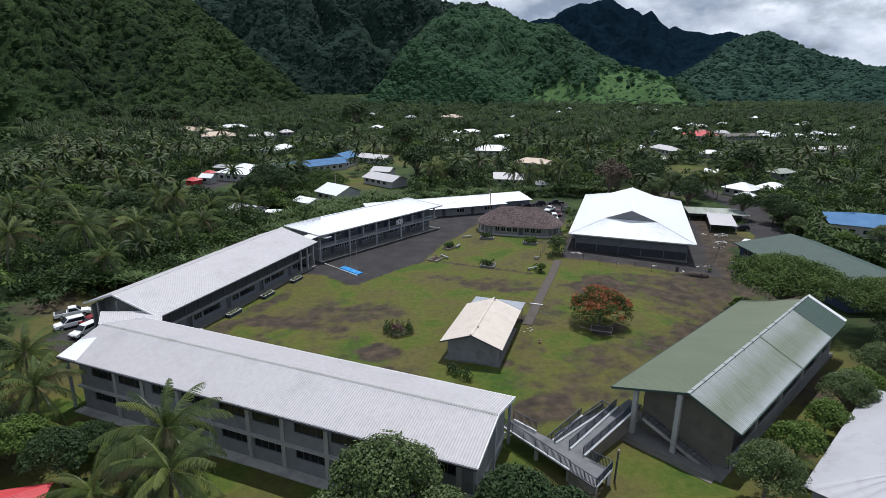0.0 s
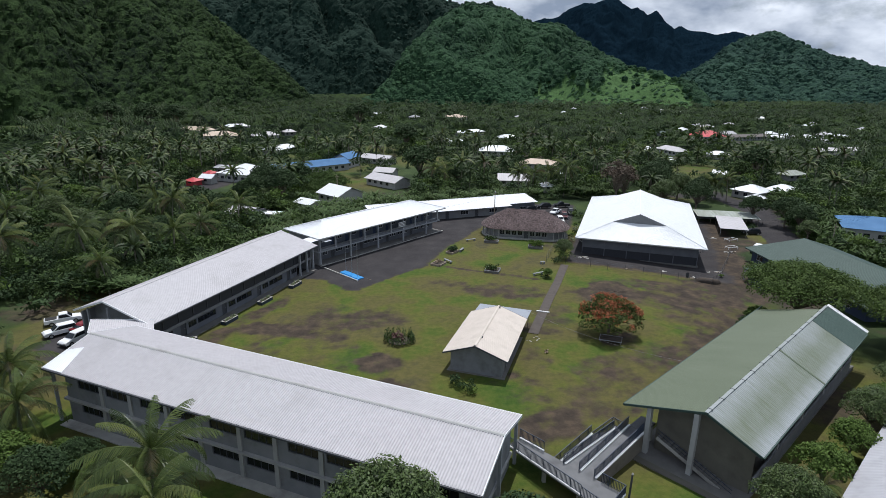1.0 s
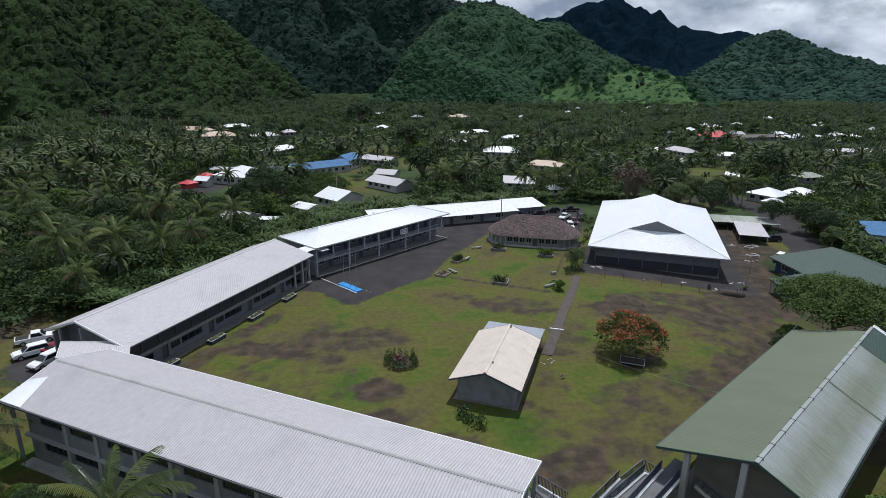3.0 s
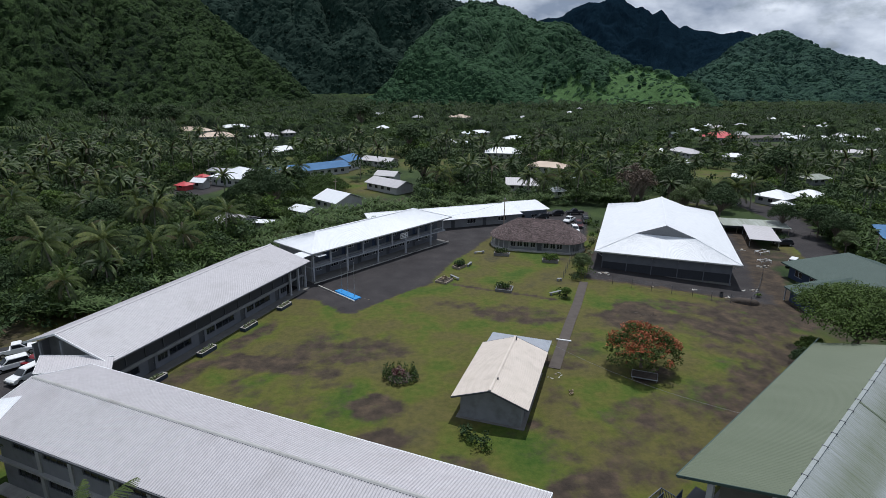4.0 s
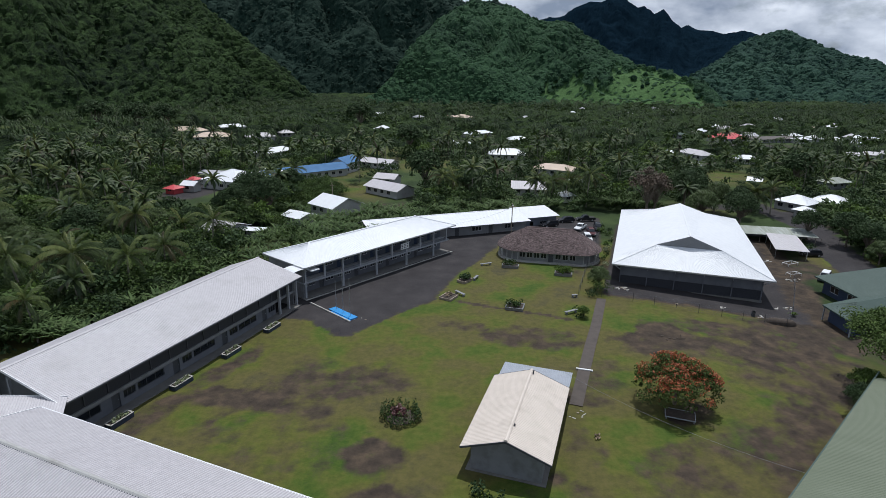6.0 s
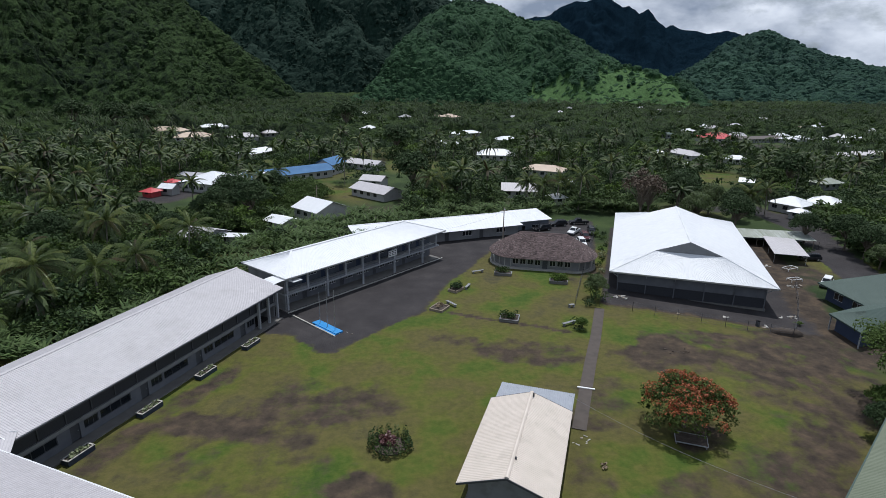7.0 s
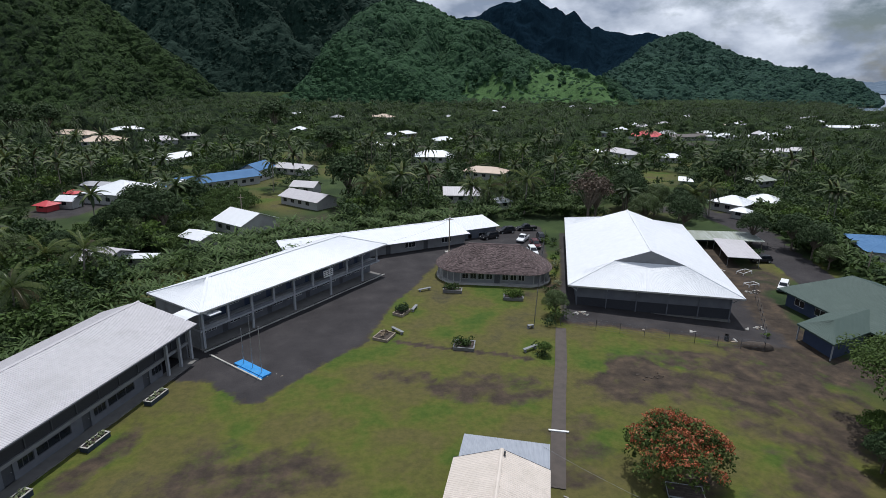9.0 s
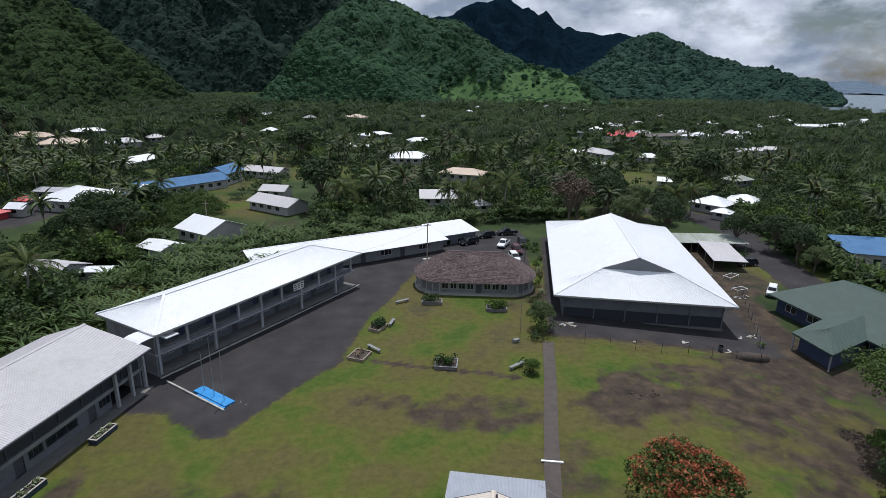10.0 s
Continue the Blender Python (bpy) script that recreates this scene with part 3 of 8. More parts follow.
def covers(x, y):
    """How much of the ground is bare earth, asphalt and lawn."""
    wob = fractal(x * 0.16, y * 0.16, 4, 3) * 5.0
    fine = fractal(x * 0.6, y * 0.6, 4, 9)
    dirt = np.clip(ellipse_mask(x + wob * 0.5, y - wob * 0.4, DIRT) * (1 - 0.18 * smoothstep(26, 40, x) * smoothstep(106, 98, y)) + fine * 0.55, 0, 1)
    dirt = np.maximum(dirt, np.clip(fractal(x * 0.07 + 3, y * 0.07, 5, 21) * 2.2 - 0.42 + 0.18 * smoothstep(25, 45, x), 0, 0.75))
    # the strip of earth round the big hall
    hx, hy = (x - 56.9) * 0.40 + (y - 128.6) * 0.9165, -(x - 56.9) * 0.9165 + (y - 128.6) * 0.40
    near = smoothstep(-8.5, -6.0, hx + wob * 0.25) * smoothstep(53, 50, hx) * smoothstep(15.4, 14.4, hy) * smoothstep(-26, -22, hy)
    dirt = np.maximum(dirt, near)
    worn = smoothstep(0.95, 0.5, np.abs((y - 126.0) + (x - 13.6) * 0.478 + wob * 0.12)) * smoothstep(12, 14, x) * smoothstep(33, 31, x)
    dirt = np.maximum(dirt, 0.95 * worn)
    # asphalt of the yard beside the long two-storey wing, and of the car park
    tar = 0.0
    for ring_r in (0.0, 0.5, 1.0, 1.5):
        for k in range(8):
            ox, oy = ring_r * math.cos(k * 0.7854 + ring_r), ring_r * math.sin(k * 0.7854 + ring_r)
            tar = tar + inside(x + wob * 0.10 + fine * 0.5 + ox, y - wob * 0.10 + fine * 0.4 + oy, YARD) / 32.0
    park = smoothstep(33, 35, x) * smoothstep(58, 56, x + (y - 176) * -0.35) * smoothstep(158, 160, y) * smoothstep(190, 187, y)
    park = np.maximum(park, smoothstep(14, 18, x) * smoothstep(40, 36, x) * smoothstep(155, 158, y - (x - 16) * 0.35) * smoothstep(178, 174, y - (x - 16) * 0.35))
    # the drive behind the hall
    t = np.clip((y - 128) / 50, 0, 1)
    mid = 99 + 11 * t + 9.5 * t * t
    drive = smoothstep(5.3, 4.4, np.abs(x - mid + wob * 0.2)) * smoothstep(131, 139, y) * smoothstep(215, 205, y)
    tar = np.maximum(tar, 0.85 * near * smoothstep(-7.6, -5.5, hx + wob * 0.3) * smoothstep(-21, -16.5, hy + wob * 0.4))
    left_lot = smoothstep(1.25, 0.9, np.hypot((x + 44.5) / 5.5, (y - 95.5) / 7.0) + fine * 0.2)
    tar = np.maximum(np.maximum(tar, park), np.maximum(drive, left_lot))
    lawn = smoothstep(-60, -54, x) * smoothstep(76, 66, x) * smoothstep(44, 48, y) * smoothstep(168, 160, y)
    lawn = np.maximum(lawn, ellipse_mask(x + wob, y + wob, VILLAGE_GREENS))
    tar = np.maximum(tar, ellipse_mask(x + wob * 0.4, y + wob * 0.4, VILLAGE_YARDS))
    dirt = np.maximum(dirt, 0.72 * smoothstep(0.04, 0.55, tar) + fine * 0.3 * (tar > 0.02))
    return dirt, tar, lawn


gx, gy = spaced(-46, 108, 0.75, 5200), spaced(46, 188, 0.75, 5200)
GX, GY = np.meshgrid(gx, gy)
GZ = ground_z(GX, GY) + fractal(GX * 0.25, GY * 0.25, 3, 5) * 0.10
cd, ct, cl = covers(GX, GY)
nx, ny = len(gx), len(gy)
ground_verts = np.stack([GX.ravel(), GY.ravel(), GZ.ravel()], 1)
qi = (np.arange(ny - 1)[:, None] * nx + np.arange(nx - 1)[None, :]).ravel()
ground_faces = np.stack([qi, qi + 1, qi + nx + 1, qi + nx], 1)


def ground_material():
    mat = bpy.data.materials.new("lawn, bare earth and asphalt")
    mat.use_nodes = True
    n, l = mat.node_tree.nodes, mat.node_tree.links
    bsdf = n["Principled BSDF"]
    bsdf.inputs["Roughness"].default_value = 0.95
    bsdf.inputs["Specular IOR Level"].default_value = 0.2
    at = n.new("ShaderNodeAttribute")
    at.attribute_name = "cover"
    sep = n.new("ShaderNodeSeparateColor")
    l.new(at.outputs["Color"], sep.inputs["Color"])
    co = n.new("ShaderNodeTexCoord")

    def noise_of(scale, detail=7.0, rough=0.6):
        t = n.new("ShaderNodeTexNoise")
        t.inputs["Scale"].default_value, t.inputs["Detail"].default_value, t.inputs["Roughness"].default_value = scale, detail, rough
        l.new(co.outputs["Object"], t.inputs["Vector"])
        return t.outputs["Fac"]

    def ramp_of(fac, stops):
        r = n.new("ShaderNodeValToRGB")
        e = r.color_ramp.elements
        e[0].position, e[0].color = stops[0][0], (*stops[0][1], 1)
        e[1].position, e[1].color = stops[-1][0], (*stops[-1][1], 1)
        for pos, col in stops[1:-1]:
            x = e.new(pos)
            x.color = (*col, 1)
        l.new(fac, r.inputs["Fac"])
        return r.outputs["Color"]

    def mixed(fac, a, b):
        m = n.new("ShaderNodeMix")
        m.data_type = "RGBA"
        l.new(fac, m.inputs["Factor"])
        l.new(a, m.inputs["A"])
        l.new(b, m.inputs["B"])
        return m.outputs["Result"]

    def edged(value, wobble, low, high):
        add = n.new("ShaderNodeMath")
        add.operation = "ADD"
        l.new(value, add.inputs[0])
        sc = n.new("ShaderNodeMath")
        sc.operation = "MULTIPLY_ADD"
        l.new(wobble, sc.inputs[0])
        sc.inputs[1].default_value, sc.inputs[2].default_value = 1.5, -0.75
        l.new(sc.outputs[0], add.inputs[1])
        mr = n.new("ShaderNodeMapRange")
        mr.inputs["From Min"].default_value, mr.inputs["From Max"].default_value = low, high
        l.new(add.outputs[0], mr.inputs["Value"])
        return mr.outputs["Result"]

    grass = ramp_of(noise_of(0.10, 8, 0.56), [(0.33, (0.036, 0.078, 0.009)), (0.40, (0.060, 0.094, 0.013)), (0.47, (0.093, 0.098, 0.021)), (0.53, (0.089, 0.079, 0.027)), (0.59, (0.100, 0.084, 0.032)), (0.67, (0.066, 0.053, 0.034))])
    tuft = ramp_of(noise_of(1.1, 10, 0.70), [(0.35, (0.010, 0.018, 0.006)), (0.45, (0.040, 0.056, 0.014)), (0.55, (0.082, 0.092, 0.022)), (0.66, (0.120, 0.108, 0.040))])
    half = n.new("ShaderNodeValue")
    half.outputs[0].default_value = 0.30
    grass = mixed(half.outputs[0], grass, tuft)
    wild = ramp_of(noise_of(0.05, 9), [(0.35, (0.016, 0.030, 0.010)), (0.55, (0.036, 0.058, 0.018)), (0.75, (0.062, 0.088, 0.028))])
    base = mixed(sep.outputs["Blue"], wild, grass)
    earth = ramp_of(noise_of(0.5, 10), [(0.32, (0.029, 0.023, 0.019)), (0.5, (0.052, 0.040, 0.030)), (0.7, (0.090, 0.066, 0.045))])
    tar = ramp_of(noise_of(0.22, 10), [(0.30, (0.028, 0.026, 0.028)), (0.55, (0.042, 0.039, 0.041)), (0.75, (0.058, 0.053, 0.054))])
    base = mixed(edged(sep.outputs["Red"], noise_of(0.42, 13, 0.72), 0.33, 0.84), base, earth)
    base = mixed(edged(sep.outputs["Green"], noise_of(0.9, 10, 0.65), 0.30, 0.78), base, tar)
    l.new(base, bsdf.inputs["Base Color"])
    bp = n.new("ShaderNodeBump")
    bp.inputs["Strength"].default_value, bp.inputs["Distance"].default_value = 0.8, 0.06
    l.new(noise_of(5.0, 8), bp.inputs["Height"])
    l.new(bp.outputs["Normal"], bsdf.inputs["Normal"])
    return mat


cover = np.stack([cd.ravel(), ct.ravel(), cl.ravel(), np.ones(cd.size)], 1)
ground = mesh_from("ground", ground_verts, ground_faces.tolist(), [ground_material()], tones=cover, attr="cover", smooth=True)
tagged(ground, "worn green lawn with bare earth and asphalt yards", "ground", kind="structure")


def forest_material(name, dark, bright, grass, gloss=0.12, relief=1.0):
    mat = bpy.data.materials.new(name)
    mat.use_nodes = True
    n, l = mat.node_tree.nodes, mat.node_tree.links
    bsdf = n["Principled BSDF"]
    bsdf.inputs["Roughness"].default_value = 0.9
    bsdf.inputs["Specular IOR Level"].default_value = gloss
    at = n.new("ShaderNodeAttribute")
    at.attribute_name = "tone"
    sep = n.new("ShaderNodeSeparateColor")
    l.new(at.outputs["Color"], sep.inputs["Color"])
    co = n.new("ShaderNodeTexCoord")
    t = n.new("ShaderNodeTexNoise")
    t.inputs["Scale"].default_value, t.inputs["Detail"].default_value, t.inputs["Roughness"].default_value = 0.20, 8.0, 0.66
    l.new(co.outputs["Object"], t.inputs["Vector"])
    add = n.new("ShaderNodeMath")
    add.operation = "MULTIPLY_ADD"
    l.new(sep.outputs["Red"], add.inputs[0])
    add.inputs[1].default_value = 0.55
    sub = n.new("ShaderNodeMath")
    sub.operation = "MULTIPLY_ADD"
    l.new(t.outputs["Fac"], sub.inputs[0])
    sub.inputs[1].default_value, sub.inputs[2].default_value = 2.6, -1.05
    l.new(sub.outputs[0], add.inputs[2])
    r = n.new("ShaderNodeValToRGB")
    r.color_ramp.elements[0].position, r.color_ramp.elements[0].color = 0.10, (*dark, 1)
    r.color_ramp.elements[1].position, r.color_ramp.elements[1].color = 0.95, (*bright, 1)
    l.new(add.outputs[0], r.inputs["Fac"])
    m = n.new("ShaderNodeMix")
    m.data_type = "RGBA"
    l.new(sep.outputs["Green"], m.inputs["Factor"])
    l.new(r.outputs["Color"], m.inputs["A"])
    g = n.new("ShaderNodeValToRGB")
    g.color_ramp.elements[0].position, g.color_ramp.elements[0].color = 0.35, (*[c * 0.6 for c in grass], 1)
    g.color_ramp.elements[1].position, g.color_ramp.elements[1].color = 0.65, (*grass, 1)
    l.new(t.outputs["Fac"], g.inputs["Fac"])
    l.new(g.outputs["Color"], m.inputs["B"])
    l.new(m.outputs["Result"], bsdf.inputs["Base Color"])
    t2 = n.new("ShaderNodeTexNoise")
    t2.inputs["Scale"].default_value, t2.inputs["Detail"].default_value, t2.inputs["Roughness"].default_value = 0.45, 8.0, 0.7
    l.new(co.outputs["Object"], t2.inputs["Vector"])
    bp = n.new("ShaderNodeBump")
    bp.inputs["Strength"].default_value, bp.inputs["Distance"].default_value = relief, 4.0
    l.new(t2.outputs["Fac"], bp.inputs["Height"])
    l.new(bp.outputs["Normal"], bsdf.inputs["Normal"])
    return mat


VIEW = (3.0, 35.0, 38.0)
FORESTS = []  # where trees stand on the mountainsides


def mountain(name, label, skyline, feet, crests, az0, az1, n_az, n_out, cell, crown, spur, spur_freq, mat, seed, clearing=None, foot_z=-5.0, steep=0.85, jag=1.0, trees=0, crown_size=1.0):
    """A wooded mountainside seen from the valley: it rises from feet to crests (distance by bearing) up to a skyline (angle by bearing)."""
    az = np.linspace(az0, az1, n_az)
    s = np.concatenate([[-0.04], np.linspace(0, 1, n_out), 1 + np.array([0.06, 0.16, 0.35])])
    A, S = np.meshgrid(az, s)
    sky = np.interp(A, *zip(*skyline)) + jag * (0.10 * fractal(A * 0.9, A * 0 + seed, 4, seed) + 0.09 * fractal(A * 4.1, A * 0 + seed, 3, seed + 4))
    d0, d1 = np.interp(A, *zip(*feet)), np.interp(A, *zip(*crests))
    D = d0 + (d1 - d0) * S
    top = VIEW[2] + d1 * np.tan(np.radians(sky))
    rise = np.where(S <= 1, np.where(S < 0, -0.08, np.power(np.clip(S, 0, 1), steep)), 1 - (S - 1) * 1.2)
    Z = foot_z + (top - foot_z) * rise
    X, Y = VIEW[0] + D * np.sin(np.radians(A)), VIEW[1] + D * np.cos(np.radians(A))
    belly = np.sin(np.pi * np.clip(S * 0.92 + 0.04, 0, 1)) ** 0.7
    bend = fractal(X / 150, Y / 150, 3, seed + 7) * 1.6
    gully = 1 - 2 * np.abs(np.mod(A * spur_freq + bend + S * 0.35, 1.0) - 0.5) * 2
    knoll = fractal(X / 110, Y / 110, 4, seed + 11)
    Z = Z + (top - foot_z) * belly * (spur * gully + 0.22 * knoll)
    # crowns stand out from the slope, round as seen along its face
    base = np.stack([X, Y, Z], -1)
    nrm = np.cross(np.gradient(base, axis=1), np.gradient(base, axis=0))
    nrm /= np.linalg.norm(nrm, axis=-1)[..., None] + 1e-9
    nrm *= np.sign(nrm[..., 2:3] + 1e-9)
    nrm = nrm * 0.75 + np.array([0, 0, 0.25])
    U = np.radians(A) * (d0 + d1).mean() / 2
    step = np.linalg.norm(np.diff(base, axis=0), axis=-1)
    V = np.concatenate([np.zeros((1, A.shape[1])), np.cumsum(step, 0)], 0)
    wobu, wobv = fractal(U / 40, V / 40, 3, seed + 31) * 12, fractal(U / 40 + 9, V / 40, 3, seed + 32) * 12
    dome, tone = crowns((U + wobu) / cell, (V + wobv) / cell, seed)
    dome2, tone2 = crowns((U + wobv * 0.5) / cell * 1.9 + 31, (V + wobu * 0.5) / cell * 1.9, seed + 3)
    big, _ = crowns((U + wobu) / cell / 2.6 + 5, (V + wobv) / cell / 2.6, seed + 6)
    open_ = np.zeros_like(X)
    if clearing:
        e = fractal(A * 1.1, S * 7, 5, seed + 20)
        lift = np.interp(A, *zip(*clearing))
        open_ = smoothstep(-0.05, 0.07, lift - np.degrees(np.arctan2(Z - VIEW[2], D)) * 0.28 + e * 0.55) * (lift > -0.9)
        bush = np.where((dome2 > 0.15) & (tone2 > 0.80), 1.0, 0.0)
    keep = (1 - 0.95 * open_) * smoothstep(1.3, 1.0, S)
    if clearing:
        keep = np.maximum(keep, bush * 0.30)
        open_ = open_ * (1 - 0.85 * bush)
    out = crown * (dome * 0.95 + dome2 * 0.32 + big * 0.55) * keep
    out = out + crown * 0.16 * (lattice(np.floor(U / 1.5), np.floor(V / 1.7), seed + 50) - 0.5) * keep
    P = base + nrm * out[..., None]
    # Broad light and dark patches put drifting cloud shade into the tones.
    patch = np.clip(0.5 + fractal(U / 110, V / 80, 4, seed + 40) * 2.0, 0, 1)
    tones = np.stack([(tone * 0.5 + tone2 * 0.25 + patch * 0.45 - 0.1).ravel(), open_.ravel(), 0 * tone.ravel(), np.ones(tone.size)], 1)
    r, c = A.shape
    q = (np.arange(r - 1)[:, None] * c + np.arange(c - 1)[None, :]).ravel()
    faces = np.stack([q, q + 1, q + c + 1, q + c], 1)
    ob = mesh_from(name, P.reshape(-1, 3), faces.tolist(), [mat], tones=tones, smooth=False)
    if trees:
        fr_ = np.random.default_rng(seed + 900)
        span = np.linalg.norm(np.cross(np.gradient(base, axis=1), np.gradient(base, axis=0)), axis=-1) * (S >= 0) * (S <= 1.04) * np.where(open_ > 0.08, 0.004, 1.0)
        pick = fr_.choice(span.size, size=trees, p=(span / span.sum()).ravel())
        at = base.reshape(-1, 3)[pick] + fr_.normal(scale=1.6, size=(trees, 3)) * np.array([1, 1, 0.3]) + nrm.reshape(-1, 3)[pick] * 1.0
        size = fr_.uniform(0.55, 1.25, trees) * crown_size
        FORESTS.append((name, at, size, np.clip(patch.ravel()[pick] * 0.7 + fr_.uniform(0.0, 0.45, trees) - 0.08, 0, 1), mat, seed))
    return tagged(ob, label, "mountain", kind="structure")


forest_near = forest_material("mountain forest", (0.007, 0.018, 0.008), (0.050, 0.088, 0.028), (0.10, 0.155, 0.045))
# The farther forests lean to blue: distance haze is put into their colours.
forest_mid = forest_material("mountain forest across the valley", (0.010, 0.030, 0.016), (0.039, 0.086, 0.039), (0.076, 0.148, 0.050), relief=0.45)
forest_east = forest_material("hillside forest beside the lagoon, haze in its colour", (0.013, 0.036, 0.029), (0.037, 0.080, 0.052), (0.088, 0.150, 0.040), relief=0.45)
# The valley head's darker green has cloud shade put into it.
forest_far_shaded = forest_material("forest of the valley head, cloud shade in its colour", (0.006, 0.019, 0.014), (0.020, 0.042, 0.030), (0.10, 0.15, 0.045), relief=0.35)
# Cloud shade and distance haze are put into the peak's blue black.
forest_peak_shaded = forest_material("rock and scrub of the peak, cloud shade in its colour", (0.005, 0.013, 0.022), (0.009, 0.022, 0.035), (0.10, 0.15, 0.045), 0.0)
mountain("mountain_west", "steep wooded mountainside with dense rainforest", [(-75, 16), (-45, 19), (-31, 14.5), (-22, 9.3), (-18.2, 6.5), (-17.2, 5.6), (-16.5, 5.0), (-15, 3.75), (-13.7, 2.6), (-11.9, 1.2), (-10.2, 0.0), (-9, -1.3), (-7.5, -2.5), (-6.5, -3.0)],
         [(-46, 500), (-30, 570), (-20, 670), (-13, 790), (-6.5, 830)], [(-46, 780), (-30, 800), (-17, 830), (-13, 860), (-6.5, 850)], -46, -6.5, 290, 150, 9.0, 5.0, 0.12, 0.11, forest_near, 2, trees=4200, crown_size=1.35)
mountain("mountain_back", "forested valley head between two ridges, coloured dark for cloud shade", [(-20, 5.4), (-17.6, 5.1), (-16.2, 6.5), (-5, 9.0), (2, 8.2), (5.5, 6.75), (7, 6.55), (9.6, 6.7), (11.8, 6.0), (13, 4.6)],
         [(-20, 1260), (-8, 1230), (13, 1300)], [(-20, 1480), (-8, 1440), (2, 1460), (13, 1450)], -20, 13, 240, 110, 9.0, 3.6, 0.09, 0.16, forest_far_shaded, 15, trees=2600, crown_size=1.35)
mountain("mountain_middle", "broad forested mountain with a grassy clearing", [(-3.2, -2.8), (-1.5, -2.0), (0.2, -0.5), (2.3, 2.4), (3.8, 4.4), (5.5, 5.7), (6.8, 6.4), (8.1, 6.7), (10.7, 5.9), (12.9, 5.05), (16, 4.55), (18.1, 3.45), (20.3, 2.15), (22.3, 1.2), (23.4, 0.85), (26.3, 0.45), (28.7, -0.5), (30.5, -2.4)],
         [(-3.2, 930), (8, 880), (30.5, 940)], [(-3.2, 960), (0.2, 1120), (3.8, 1230), (15, 1200), (25, 1080), (30.5, 1000)], -3.2, 30.5, 290, 145, 9.5, 4.5, 0.12, 0.15, forest_mid, 5, trees=5000, crown_size=1.3,
         clearing=[(12.5, -1.0), (14.2, -0.5), (15.4, -0.12), (17.2, 0.02), (18.8, -0.22), (20.4, 0.05), (21.5, 0.2), (23.6, 0.2), (26.3, 0.10), (28.2, -0.2), (29.3, -0.7), (30.0, -1.0)])
mountain("mountain_knoll", "wooded knoll at the foot of the mountain", [(-2.6, -3.0), (-1.6, -2.2), (0.1, -0.3), (1.7, 1.95), (3.4, 3.6), (4.4, 4.1), (6.0, 3.45), (8.2, 2.05), (10.4, 0.55), (12.7, -1.2), (14.4, -2.2), (15.4, -3.0)],
         [(-2.6, 830), (4.4, 790), (15.4, 840)], [(-2.6, 845), (4.4, 905), (15.4, 855)], -2.6, 15.4, 190, 110, 9.0, 4.5, 0.09, 0.15, forest_mid, 25, trees=2000, crown_size=1.15)
mountain("mountain_peak", "jagged volcanic peak beyond the valley, coloured dark for cloud shade", [(10, 4.2), (13, 4.9), (14.7, 5.3), (15.9, 5.3), (16.3, 5.65), (17.4, 6.3), (18.2, 6.85), (18.9, 6.68), (19.3, 6.7), (19.9, 6.95), (20.5, 7.0), (21.3, 6.75), (22.3, 6.12), (22.9, 6.22), (23.8, 5.5), (24.5, 5.88), (25.3, 5.0), (26.2, 4.3), (26.6, 4.5), (27.5, 4.05), (28.6, 4.05), (29.9, 3.8), (30.9, 4.0), (32.1, 3.75), (33.1, 3.4), (35, 2.5), (37, 1.2)],
         [(10, 2000), (37, 1900)], [(10, 2400), (37, 2300)], 10, 37, 330, 100, 13.0, 1.8, 0.04, 0.2, forest_peak_shaded, 8, jag=0.7)
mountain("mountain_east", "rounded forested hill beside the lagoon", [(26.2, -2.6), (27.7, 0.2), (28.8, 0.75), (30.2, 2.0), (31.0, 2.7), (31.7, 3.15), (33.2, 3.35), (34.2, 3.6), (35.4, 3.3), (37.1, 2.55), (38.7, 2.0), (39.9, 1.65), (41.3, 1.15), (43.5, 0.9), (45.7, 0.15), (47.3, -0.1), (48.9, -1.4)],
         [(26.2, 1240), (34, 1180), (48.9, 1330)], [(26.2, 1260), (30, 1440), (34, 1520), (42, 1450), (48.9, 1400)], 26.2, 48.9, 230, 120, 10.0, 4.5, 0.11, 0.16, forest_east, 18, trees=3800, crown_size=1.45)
# The headland's blue is distance haze put into its colour.
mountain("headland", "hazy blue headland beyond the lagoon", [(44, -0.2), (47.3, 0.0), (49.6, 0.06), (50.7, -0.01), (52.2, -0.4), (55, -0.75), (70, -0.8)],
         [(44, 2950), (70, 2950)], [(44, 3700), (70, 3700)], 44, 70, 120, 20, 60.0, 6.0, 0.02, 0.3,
         material("hillside with blue haze in its colour", (0.065, 0.105, 0.155), (0.085, 0.125, 0.175), 0.004, 0.95), 12, foot_z=-6)


def at_sea(x, y):
    """True beyond the shore of the lagoon."""
    az, d = np.degrees(np.arctan2(x - VIEW[0], y - VIEW[1])), np.hypot(x - VIEW[0], y - VIEW[1])
    return (az > 45.6) & (d > np.interp(az, [45.6, 46.3, 48.4, 51.6, 56, 70], [1290, 1180, 1095, 940, 870, 790])) & (d < 1560)


sea_bm = bmesh.new()
ring = [(VIEW[0] + d * math.sin(radians(a)), VIEW[1] + d * math.cos(radians(a))) for d, a in
        [(1300, 45.6), (1190, 46.3), (1105, 48.4), (950, 51.6), (880, 56), (800, 70), (4600, 70), (4700, 58), (4700, 46), (1750, 46.5), (1600, 47.2)]]
sea_bm.faces.new([sea_bm.verts.new((x, y, -4.2)) for x, y in ring][::-1])
tagged(part("water", sea_bm, M["water"]), "calm grey blue lagoon water", "water", kind="structure")

# ---- the school: wings, hall, sheds ----


